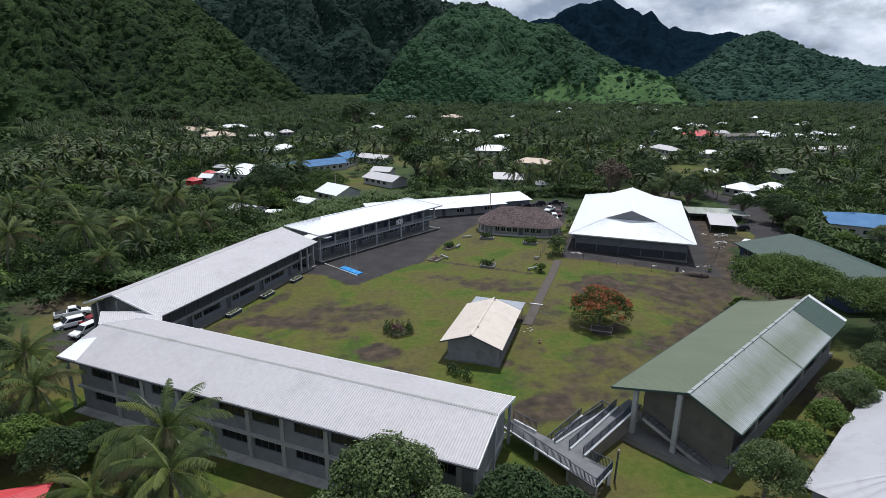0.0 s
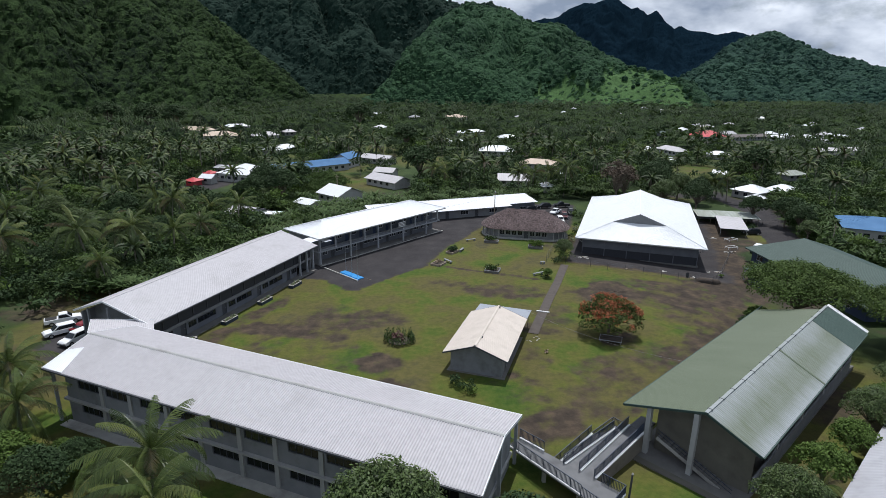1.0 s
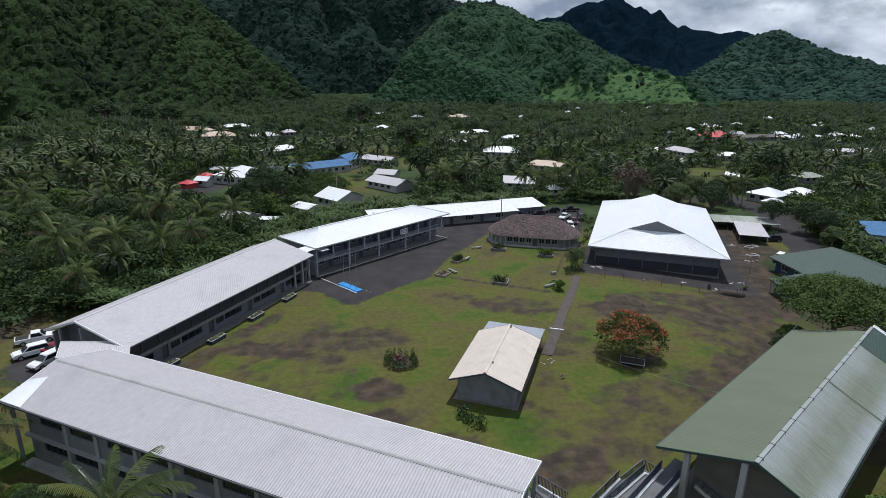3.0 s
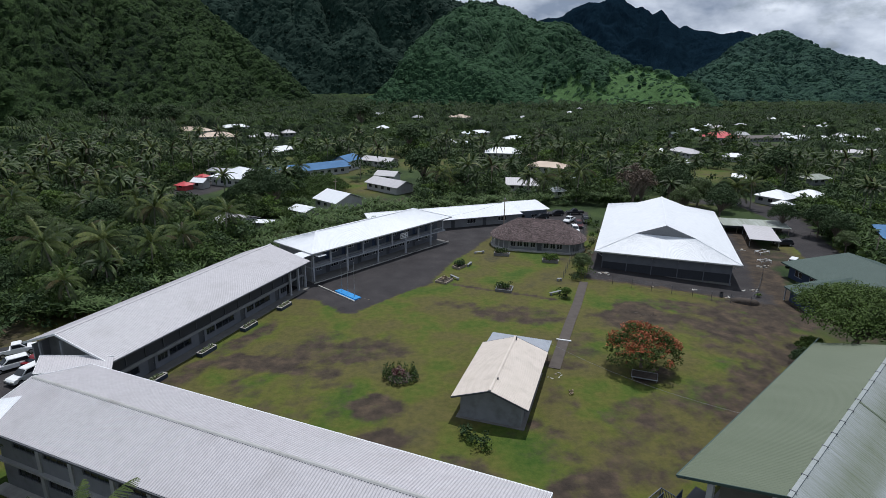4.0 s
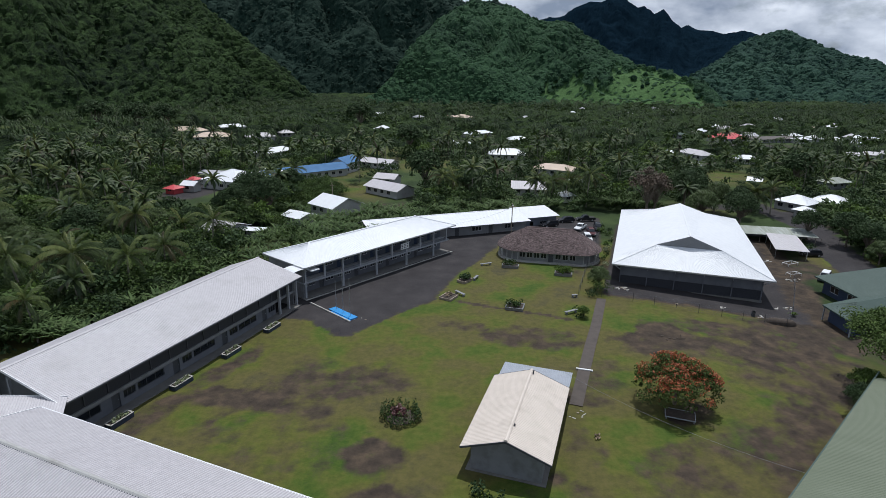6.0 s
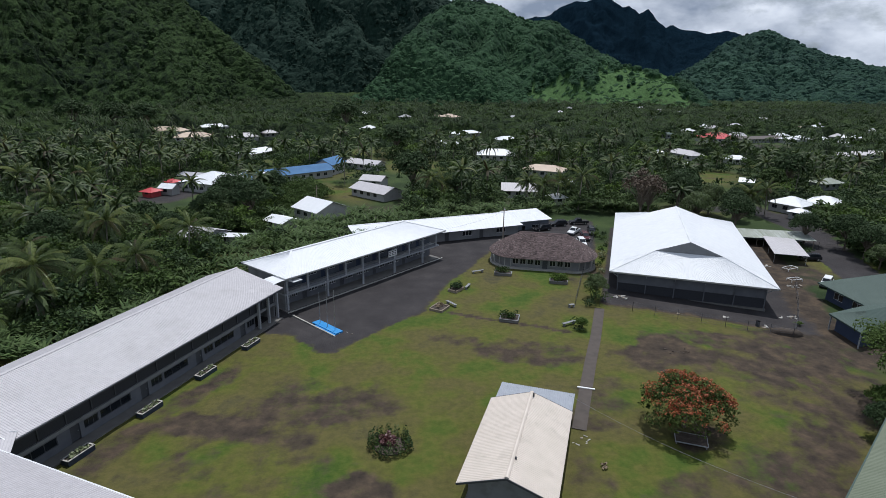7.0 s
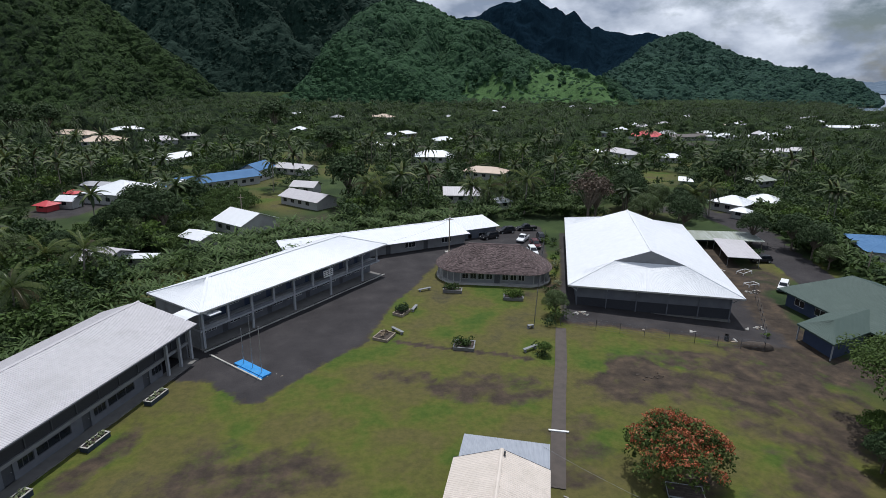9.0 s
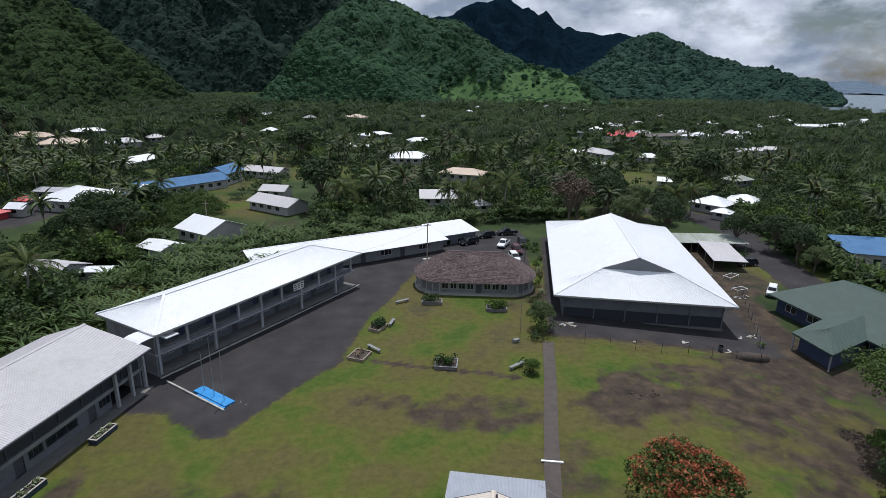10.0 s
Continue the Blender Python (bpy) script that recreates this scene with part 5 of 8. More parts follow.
# The open-sided green shed with tall columns.
shed = thing("assembly_shed", local(26.94, 64.0, -0.3, 0.7891, 0.6143), "open assembly shed with faded green sheet roof", "building")
SW, SR, SE, SZ, SL = -13.55, -8.2, 5.45, 7.95, 42.3
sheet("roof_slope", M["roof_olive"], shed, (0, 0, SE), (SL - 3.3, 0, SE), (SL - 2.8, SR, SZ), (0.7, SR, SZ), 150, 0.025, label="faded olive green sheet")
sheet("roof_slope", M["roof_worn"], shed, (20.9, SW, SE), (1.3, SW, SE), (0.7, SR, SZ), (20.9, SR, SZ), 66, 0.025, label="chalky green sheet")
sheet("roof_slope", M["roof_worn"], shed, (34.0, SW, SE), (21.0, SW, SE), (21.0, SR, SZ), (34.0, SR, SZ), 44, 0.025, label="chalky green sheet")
sheet("roof_slope", M["roof_teal"], shed, (SL - 1, SW, SE), (34.1, SW, SE), (34.1, SR, SZ), (SL - 1, SR, SZ), 26, 0.025, label="teal green sheet")
boxed("ridge_cap", M["roof_worn"], shed, 0.65, SL - 1, SR - 0.17, SR + 0.17, SZ - 0.03, SZ + 0.07)
for k in range(14):
    boxed("ridge_clip", M["dark_frame"], shed, 1.5 + k * 2.8, 1.60 + k * 2.8, SR - 0.26, SR + 0.26, SZ + 0.0, SZ + 0.09)
strip("seam_cap", M["roof_olive"], shed, (20.95, SW, SE + 0.05), (20.95, SR, SZ + 0.05), 0.3, 0.05)
strip("end_cap", M["white_paint"], shed, (SL - 0.8, SW, SE + 0.1), (SL - 0.8, SR, SZ + 0.1), 0.5, 0.12)
strip("end_cap", M["white_paint"], shed, (SL - 0.2, SW, SE + 0.05), (SL - 0.2, SR, SZ + 0.05), 0.25, 0.12)
for yy in (0.05, SW - 0.05):
    gutter(shed, (0 if yy > 0 else 1.3, yy, SE - 0.1), (SL - 1, yy, SE - 0.1), "roof_teal")
strip("barge_board", M["roof_teal"], shed, (-0.05, 0, SE - 0.08), (0.65, SR, SZ - 0.08), 0.08, 0.25)
strip("barge_board", M["roof_teal"], shed, (1.25, SW, SE - 0.08), (0.65, SR, SZ - 0.08), 0.08, 0.25)
for px in (0.8, 9.0, 17.2, 25.4, 33.6, 38.4):
    for py in (-2.6, -7.4, -12.6):
        if (px > 1) == (py == -7.4) and py != -2.6:
            continue
        boxed("column", M["wall_light"], shed, px - 0.25, px + 0.25, py - 0.25, py + 0.25, -0.6, SE + {-2.6: 0.6, -7.4: 1.95, -12.6: 0.2}[py], bevel=0.02)
boxed("floor_slab", M["concrete_dark"], shed, -0.4, 41, -13.0, -1.2, -1.6, 0.36)
gable_wall("stair_wall", shed, "wall_khaki", 2.2, 0.2, -12.65, SR, -2.9, -0.2, SE + 0.2, SZ - 0.12)
boxed("apron", M["wall_khaki"], shed, -1.3, -0.42, -12.4, -1.0, -1.6, 0.38, "worn tan kerb before the open end")
boxed("side_wall", M["wall"], shed, 2.4, 38.6, -12.9, -12.7, -0.2, 2.2)
boxed("side_wall", M["wall"], shed, 6.4, 38.6, -2.2, -2.0, -0.2, 2.4)
boxed("far_wall", M["wall"], shed, 38.6, 38.8, -12.7, -2.0, -0.2, 5.4)
for k in range(16):
    y0 = -3.6 - k * 0.5
    boxed("stair_step", M["concrete_dark"], shed, 0.95, 2.15, y0 - 0.5, y0, 2.7 - (k + 1) * 0.175, 2.7 - k * 0.175)
strip("stair_string", M["concrete"], shed, (0.92, -3.6, 2.6), (0.92, -11.6, -0.2), 0.08, 0.35, "pale edge of the stair")
strip("stair_rail", M["rail_blue"], shed, (0.95, -3.6, 3.6), (0.95, -11.6, 0.8), 0.05, 0.05)
strip("stair_rail", M["rail_blue"], shed, (0.95, -3.6, 3.2), (0.95, -11.6, 0.4), 0.04, 0.04)

# The round-ended meeting house with a shingled brown roof.
fale = thing("meeting_house", local(36.4, 151.4, -0.1, 0.955, -0.295), "round-ended meeting house with brown shingled roof", "building")


def oval(a, b, straight, n=28, along=18):
    """A ring with half-round ends: two straights of that length between half ellipses, with points along the straights too."""
    ring = []
    for k in range(n):
        t = 2 * math.pi * (k + 0.5) / n
        p = (a * math.cos(t) + (straight / 2 if math.cos(t) > 0 else -straight / 2), b * math.sin(t))
        if ring and abs(p[0] - ring[-1][0]) > straight * 0.8:
            q = ring[-1]
            ring += [(q[0] + (p[0] - q[0]) * j / along, q[1] + (p[1] - q[1]) * j / along) for j in range(1, along)]
        ring.append(p)
    return ring


bm = bmesh.new()
courses, around = 27, 84
rings = []
for j in range(courses + 1):
    f = j / courses
    sx, sy = 5.1 * (1 - f) + 0.1 * f, 6.3 * (1 - f) + 0.12 * f
    rings.append((oval(sx, sy, 12.4 - 2.6 * f, around, 34), 2.5 + 3.9 * f**0.84))
for j in range(courses):
    (r0, z0), (r1, z1) = rings[j], rings[j + 1]
    for k in range(len(r0)):
        jit = 0.05 * random.random()
        a, b = r0[k], r0[(k + 1) % len(r0)]
        c, d = r1[(k + 1) % len(r0)], r1[k]
        v = [bm.verts.new((a[0], a[1], z0 + 0.04 + jit)), bm.verts.new((b[0], b[1], z0 + 0.04 + jit)), bm.verts.new((c[0], c[1], z1 + 0.01 + jit)), bm.verts.new((d[0], d[1], z1 + 0.01 + jit))]
        bm.faces.new(v)
        w = [bm.verts.new((a[0], a[1], z0)), bm.verts.new((b[0], b[1], z0))]
        bm.faces.new((w[0], w[1], v[1], v[0]))
part("roof", bm, M["thatch"], fale, "brown shingled roof")
bm = bmesh.new()
rod(bm, (-5.0, 0, 6.4), (5.0, 0, 6.4), 0.2, sides=10)
part("ridge_roll", bm, M["thatch"], fale)
bm = bmesh.new()
prism(bm, oval(5.0, 6.15, 12.4, 56), 2.40, 2.50)
part("ceiling_board", bm, M["wall_light"], fale)
bm = bmesh.new()
prism(bm, oval(3.9, 4.9, 12.4, 56), 0.3, 2.42)
part("wall", bm, M["wall"], fale)
bm = bmesh.new()
prism(bm, oval(4.9, 6.0, 12.4, 56), -0.2, 0.3)
part("plinth", bm, M["concrete"], fale)
for k in range(8):
    x0 = -6.0 + k * 1.5
    if k == 4:
        door(fale, x0 + 0.15, x0 + 1.25, 0.3, 2.3, -4.94)
        continue
    window(fale, x0 + 0.1, x0 + 1.3, 0.95, 2.15, -4.95, 2, "wall_light")
for k in range(22):
    t = 2 * math.pi * (k + 0.5) / 22
    px, py = 4.55 * math.cos(t) + (6.2 if math.cos(t) > 0 else -6.2), 5.6 * math.sin(t)
    bm = bmesh.new()
    rod(bm, (px, py, 0.3), (px, py, 2.42), 0.09)
    part("post", bm, M["wall_light"], fale)

# The green-roofed house beside the drive.
house_g = thing("green_house", local(83.9, 131.6, -1.6, -0.03, -1.0), "blue-walled house with teal green hipped roof", "building")
GE, GR = 3.2, 6.6
sheet("roof_slope", M["roof_teal"], house_g, (0, 0, GE), (37, 0, GE), (33, 10.5, GR), (4.5, 10.5, GR), 90, 0.03)
sheet("roof_slope", M["roof_teal"], house_g, (37, 21, GE), (0, 21, GE), (4.5, 10.5, GR), (33, 10.5, GR), 90, 0.03)
sheet("roof_hip", M["roof_teal"], house_g, (0, 21, GE), (0, 0, GE), (4.5, 10.5, GR), (4.5, 10.5, GR), 40, 0.03)
sheet("roof_hip", M["roof_teal"], house_g, (37, 0, GE), (37, 21, GE), (33, 10.5, GR), (33, 10.5, GR), 40, 0.03)
sheet("wing_slope", M["roof_teal"], house_g, (14.3, -8.7, GE), (11.3, -0.1, GE), (14.0, 4.5, GE + 1.5), (16.9, -4.9, GE + 1.5), 44, 0.016)
sheet("wing_slope", M["roof_teal"], house_g, (18.8, -0.1, GE), (21.6, -9.2, GE), (16.9, -4.9, GE + 1.5), (14.0, 4.5, GE + 1.5), 44, 0.016)
sheet("wing_hip", M["roof_teal"], house_g, (21.6, -9.2, GE), (14.3, -8.7, GE), (16.9, -4.9, GE + 1.5), (16.9, -4.9, GE + 1.5), 18, 0.03)
bm = bmesh.new()
for a, b in (((0, 0), (37, 0)), ((0, 0), (0, 21)), ((0, 21), (37, 21)), ((37, 0), (37, 21)), ((14.3, -8.7), (21.6, -9.2)), ((14.3, -8.7), (11.3, 0)), ((21.6, -9.2), (18.7, 0))):
    beam(bm, (*a, GE - 0.12), (*b, GE - 0.12), 0.08, 0.22)
part("fascia", bm, M["roof_teal"], house_g)
wall_run("side_wall", M["wall_blue"], house_g, 1.2, 35.5, 1.2, 1.4, -0.6, 3.1, [(3 + 4.4 * k, 5.2 + 4.4 * k, 1.1, 2.4) for k in range(7)])
for k in range(7):
    window(house_g, 3 + 4.4 * k, 5.2 + 4.4 * k, 1.1, 2.4, 1.3, 2)
boxed("end_wall", M["wall_blue"], house_g, 1.2, 1.4, 1.4, 19.8, -0.6, 3.1)
boxed("end_wall", M["wall_blue"], house_g, 35.3, 35.5, 1.4, 19.8, -0.6, 3.1)
boxed("back_wall", M["wall_blue"], house_g, 1.2, 35.5, 19.8, 20.0, -0.6, 3.1)
for (xa, ya), (xb, yb) in (((12.2, 1.2), (14.9, -7.7)), ((14.9, -7.7), (20.6, -8.1)), ((20.6, -8.1), (17.7, 1.2))):
    bm = bmesh.new()
    prism(bm, [(xa, ya), (xb, yb), (xb + 0.19, yb + 0.06), (xa + 0.19, ya + 0.06)] if abs(xa - xb) < 4 else [(xa, ya), (xb, yb), (xb - 0.02, yb + 0.2), (xa - 0.02, ya + 0.2)], -0.6, 3.1)
    bmesh.ops.recalc_face_normals(bm, faces=bm.faces[:])
    part("wing_wall", bm, M["wall_blue"], house_g)
for px, py in ((14.5, -8.4), (21.3, -8.9)):
    boxed("post", M["column"], house_g, px - 0.08, px + 0.08, py - 0.08, py + 0.08, -0.6, 3.1)

# ---- plants ----
rng = np.random.default_rng(7)


def quads_mesh(name, quads, mat, tone=None):
    """A mesh of loose four-cornered leaves: quads is an array of n x 4 x 3; tone, where given, is a number for each leaf."""
    q = np.asarray(quads, float).reshape(-1, 3)
    f = np.arange(len(q)).reshape(-1, 4)
    me = bpy.data.meshes.new(name)
    me.from_pydata(q, [], f.tolist())
    me.materials.append(mat)
    if tone is not None:
        t4 = np.repeat(tone, 4)
        me.attributes.new("tone", "FLOAT_COLOR", "POINT").data.foreach_set("color", np.stack([t4, t4, t4, 0 * t4 + 1], 1).astype(np.float32).ravel())
    me.update()
    return me


def rib_line(length, lift, bend, steps):
    """Points of a frond's rib, in its own plane: out and up, bending down towards the tip."""
    p, out = np.zeros(2), [np.zeros(2)]
    for k in range(steps):
        f = (k + 0.5) / steps
        a = lift - bend * f**1.25
        p = p + np.array([math.cos(a), math.sin(a)]) * length / steps
        out.append(p.copy())
    return np.array(out)


def frond_quads(r, length, lift, bend, turn, leaflets=44, width=0.86, blade=0.05):
    """A feathered palm frond: close leaflets hanging on both sides of a bent rib."""
    ln = rib_line(length, lift, bend, leaflets)
    ca, sa = math.cos(turn), math.sin(turn)
    P = np.stack([ln[:, 0] * ca, ln[:, 0] * sa, ln[:, 1]], 1)
    side = np.array([-sa, ca, 0])
    out = []
    for k in range(4, leaflets):
        s = k / leaflets
        p, ahead = P[k], (P[k + 1] - P[k - 1]) / np.linalg.norm(P[k + 1] - P[k - 1])
        above = np.cross(ahead, side)
        above = above if above[2] > 0 else -above
        w = width * min(1.0, 0.35 + 2.6 * s) * min(1.0, 0.30 + 2.4 * (1 - s))
        for sg in (-1, 1):
            h = w * (0.88 + 0.24 * r.random())
            tip = p + side * sg * h * 0.60 + ahead * h * 0.62 - above * h * (0.15 + 0.35 * r.random()) - np.array([0, 0, 0.42 * h])
            out.append([p - ahead * blade, p + ahead * blade, tip + ahead * blade * 0.5, tip - ahead * blade * 0.5])
    for k in range(0, leaflets - 2, 6):
        a_, b_, t = P[k], P[min(k + 6, leaflets)], 0.08 * (1 - k / leaflets)
        out.append([a_ - side * t, a_ + side * t, b_ + side * t * 0.8, b_ - side * t * 0.8])
    return out


def ribbon_frond(r, length, lift, bend, turn, width=0.52, steps=4):
    """A frond for the middle distance: two ribbons folded down along a bent rib."""
    ln = rib_line(length, lift, bend, steps)
    ca, sa = math.cos(turn), math.sin(turn)
    P = np.stack([ln[:, 0] * ca, ln[:, 0] * sa, ln[:, 1]], 1)
    side, out = np.array([-sa, ca, 0]), []
    for k in range(steps):
        w0, w1 = width * (0.35, 1.0, 1.0, 0.75, 0.15)[k], width * (0.35, 1.0, 1.0, 0.75, 0.15)[k + 1]
        for sg in (-1, 1):
            d = side * sg * 0.75 + np.array([0, 0, -0.55]) + 0.35 * np.array([ca, sa, 0])
            out.append([P[k], P[k + 1], P[k + 1] + d * w1, P[k] + d * w0])
    return out


def palm_crown(seed, fronds=28, size=5.2, ribbon=False):
    """Fronds and the tone of each one: young ones upright and fresh, old ones hanging and dull."""
    r = np.random.default_rng(seed)
    out, tones = [], []
    for k in range(fronds):
        f = k / fronds
        lift, bend = radians(84 - 112 * f**0.85 + r.uniform(-11, 11)), radians(46 + 34 * r.random() + 26 * math.sin(3.1 * f))
        ln, turn = size * r.uniform(0.85, 1.1) * (0.8 + 0.2 * min(1, 3 * f)), k * 2.4 + r.uniform(-0.25, 0.25)
        q = ribbon_frond(r, ln, lift, bend, turn) if ribbon else frond_quads(r, ln, lift, bend, turn)
        out += q
        tone = np.clip(0.48 - 0.20 * f + 0.42 * r.random() ** 3 + r.uniform(-0.2, 0.1), 0.12, 1) if r.random() > 0.06 else 0.06
        tones += list(np.clip(tone + r.uniform(-0.12, 0.12, len(q)), 0, 1))
    return np.array(out), np.array(tones)


def star_palm(seed, fronds=13, size=4.4, width=0.36):
    """A palm crown for the far distance: bent, creased fronds of two leaves each."""
    r = np.random.default_rng(seed)
    out = []
    for k in range(fronds):
        f, a = k / fronds, k * 2.4 + r.uniform(-0.25, 0.25)
        lift, ln = radians(70 - 85 * f), size * r.uniform(0.8, 1.1)
        c, s = math.cos(a), math.sin(a)
        side = np.array([-s, c, 0]) * width
        mid = np.array([c * ln * 0.5 * math.cos(lift * 0.7), s * ln * 0.5 * math.cos(lift * 0.7), ln * (math.sin(lift) * 0.5 - 0.08)])
        tip = np.array([c * ln * 0.85 * math.cos(lift * 0.5), s * ln * 0.85 * math.cos(lift * 0.5), ln * (math.sin(lift) * 0.75 - 0.75)])
        zero, sag = np.zeros(3), np.array([0, 0, -width * 0.5])
        out.append([zero, zero + side * 0.2, mid + side + sag, mid - side + sag])
        out.append([mid - side + sag, mid + side + sag, tip + side * 0.25, tip - side * 0.25])
    return np.array(out)


def trunk_mesh(name, height, r0, r1, lean, mat, sides=8, steps=6):
    bm = bmesh.new()
    pts = [Vector((lean * (k / steps) ** 1.6, 0, height * k / steps - 0.4)) for k in range(steps + 1)]
    for k in range(steps):
        fa, fb = k / steps, (k + 1) / steps
        rod(bm, pts[k], pts[k + 1], r0 + (r1 - r0) * fa, r0 + (r1 - r0) * fb, sides)
    me = bpy.data.meshes.new(name)
    bm.to_mesh(me)
    bm.free()
    me.materials.append(mat)
    return me


def leaf_cloud(r, clumps, leaves, size, spread, flat=1.0, least=8, up=0.5):
    """Leaves laid on the upper shells of many clumps."""
    out = []
    for cx, cy, cz, cr in clumps:
        n = max(least, int(leaves * cr * cr))
        d = r.normal(size=(n, 3))
        d[:, 2] = np.abs(d[:, 2]) * 1.1 - 0.35
        d /= np.linalg.norm(d, axis=1)[:, None]
        c = np.array([cx, cy, cz]) + d * cr * np.array([1, 1, 0.78 * flat]) * r.uniform(0.72, 1.08, (n, 1))
        nrm = d + r.normal(scale=spread, size=(n, 3)) + np.array([0, 0, up])
        nrm /= np.linalg.norm(nrm, axis=1)[:, None]
        a = np.cross(nrm, r.normal(size=(n, 3)))
        a /= np.linalg.norm(a, axis=1)[:, None]
        b = np.cross(nrm, a)
        s = size * r.uniform(0.6, 1.25, (n, 1))
        out.append(np.stack([c - a * s, c - b * s * 0.55, c + a * s, c + b * s * 0.55], 1))
    return np.concatenate(out)


def crown_clumps(r, radius, height, base, n, flat=0.75, lump=(0.22, 0.38)):
    """Centres and radii of the clumps of a spreading crown, uneven in outline."""
    out = []
    for k in range(n):
        a, f = 2 * math.pi * k * 0.618 + r.uniform(-0.4, 0.4), math.sqrt((k + 0.5) / n)
        rr = radius * f * r.uniform(0.72, 1.02) * 0.82
        z = base + height * (1 - (rr / radius) ** 2 * flat) * r.uniform(0.75, 1.0) - height * 0.2
        out.append((rr * math.cos(a), rr * math.sin(a), z, radius * r.uniform(*lump)))
    return out


def tree_limbs(name, clumps, base, r0, mat):
    bm = bmesh.new()
    top = Vector((0, 0, base))
    rod(bm, (0, 0, -0.6), top * 0.55, r0, r0 * 0.8)
    rod(bm, top * 0.55, top, r0 * 0.8, r0 * 0.55)
    for cx, cy, cz, cr in clumps[::2]:
        mid = Vector((cx * 0.5, cy * 0.5, base + (cz - base) * 0.45 + 0.2))
        rod(bm, top * 0.8, mid, r0 * 0.35, r0 * 0.22, 6)
        rod(bm, mid, Vector((cx, cy, cz)), r0 * 0.22, r0 * 0.06, 6)
    me = bpy.data.meshes.new(name)
    bm.to_mesh(me)
    bm.free()
    me.materials.append(mat)
    return me


def make_tree(name, label, category, x, y, turn, trunk_me, crowns_me, scale=1.0, group="", z=None):
    t = thing(name, Matrix.Translation((x, y, gz(x, y) if z is None else z)) @ Matrix.Rotation(turn, 4, "Z") @ Matrix.Scale(scale, 4), label, category, group)
    tr = new("trunk", trunk_me)
    tr.parent = t
    for nm, me, off in crowns_me:
        c = new(nm, me)
        c.parent = t
        c.location = off
    return t


# coconut palms
PALMS = []
for k, (h, lean, seed, fr_n, fr_size) in enumerate(((8.0, 1.0, 11, 26, 6.3), (9.5, 1.6, 12, 22, 5.8), (6.5, 0.5, 13, 28, 6.6), (8.6, -0.8, 14, 19, 5.4), (7.4, 0.8, 15, 24, 6.0))):
    pq, pt = palm_crown(seed, fr_n, fr_size)
    crown = quads_mesh("palm_crown", pq, M["palm_leaf"], pt)
    PALMS.append((trunk_mesh("palm_trunk", h, 0.22, 0.13, lean, M["palm_trunk"]), crown, (lean, 0, h - 0.4)))


def coconut_palm(x, y, k=0, scale=1.0, turn=None, z=None):
    tr, cr, off = PALMS[k % len(PALMS)]
    return make_tree("coconut_palm", "coconut palm with long feathered green fronds", "palm tree", x, y, rng.uniform(0, 6.28) if turn is None else turn, tr, [("crown", cr, off)], scale, "coconut palms", z)


def broad_template(seed, radius, height, base, n, leaves, size, mat, r0=0.25, flat=0.75, lump=(0.17, 0.33)):
    r = np.random.default_rng(seed)
    cl = crown_clumps(r, radius, height, base, n, flat, lump)
    return tree_limbs("tree_trunk", cl, base, r0, M["trunk"]), quads_mesh("tree_crown", leaf_cloud(r, cl, leaves, size, 0.5), M[mat])


BROAD = {
    "dark": broad_template(21, 4.6, 6.5, 3.2, 60, 115, 0.20, "leaf_dark", 0.3),
    "green": broad_template(22, 4.2, 5.5, 3.0, 62, 230, 0.128, "leaf_garden", 0.28),
    "bright": broad_template(23, 3.4, 4.5, 2.4, 50, 125, 0.19, "leaf_bright", 0.22),
    "wide": broad_template(24, 10.5, 6.4, 5.0, 230, 80, 0.17, "leaf_rain", 0.5, 0.62, (0.08, 0.16)),
    "dark_far": broad_template(21, 4.6, 6.5, 3.2, 44, 38, 0.34, "leaf_dark", 0.3),
    "green_far": broad_template(22, 4.2, 5.5, 3.0, 40, 38, 0.34, "leaf", 0.28),
    "bright_far": broad_template(23, 3.4, 4.5, 2.4, 32, 42, 0.32, "leaf_bright", 0.22),
    "brown": broad_template(25, 4.7, 7.6, 3.0, 70, 60, 0.20, "leaf_brown", 0.3, 0.55, (0.10, 0.20)),
}


def broad_tree(kind, x, y, scale=1.0, label="", z=None):
    tr, cr = BROAD[kind + "_far" if y > 205 and kind in ("dark", "green", "bright") else kind]
    words = label or {"dark": "dense dark green broadleaf tree", "green": "leafy green broadleaf tree", "bright": "small bright green broadleaf tree", "wide": "wide spreading rain tree with flat crown", "brown": "tree with dry brown foliage"}[kind]
    return make_tree("tree", words, "tree", x, y, rng.uniform(0, 6.28), tr, [("crown", cr, (0, 0, 0))], scale, "trees round the school", z)


# the flowering tree on the lawn
fr = np.random.default_rng(31)
fl_cl = crown_clumps(fr, 5.3, 4.6, 2.0, 52, 0.72, (0.12, 0.27))
fl_cl += [(4.5 * math.cos(k * 0.57), 4.5 * math.sin(k * 0.57), fr.uniform(1.5, 2.6), fr.uniform(0.6, 1.1)) for k in range(11)]
flame_leaf = quads_mesh("flame_crown", leaf_cloud(fr, fl_cl, 150, 0.17, 0.6), M["leaf_olive"])
sprays = []
for x, y, z, c in fl_cl:
    lush = value_noise(x / 1.9 + 3.3, y / 1.9, 19) * smoothstep(1.0, 3.6, z)
    for k in range(int(17 * smoothstep(0.32, 0.60, lush)) + int(fr.integers(0, 2))):
        a, e = fr.uniform(0, 6.28), fr.uniform(0.0, 1.4)
        sprays.append((x + c * math.cos(a) * math.cos(e), y + c * math.sin(a) * math.cos(e), z + 0.85 * c * math.sin(e), fr.uniform(0.16, 0.40)))
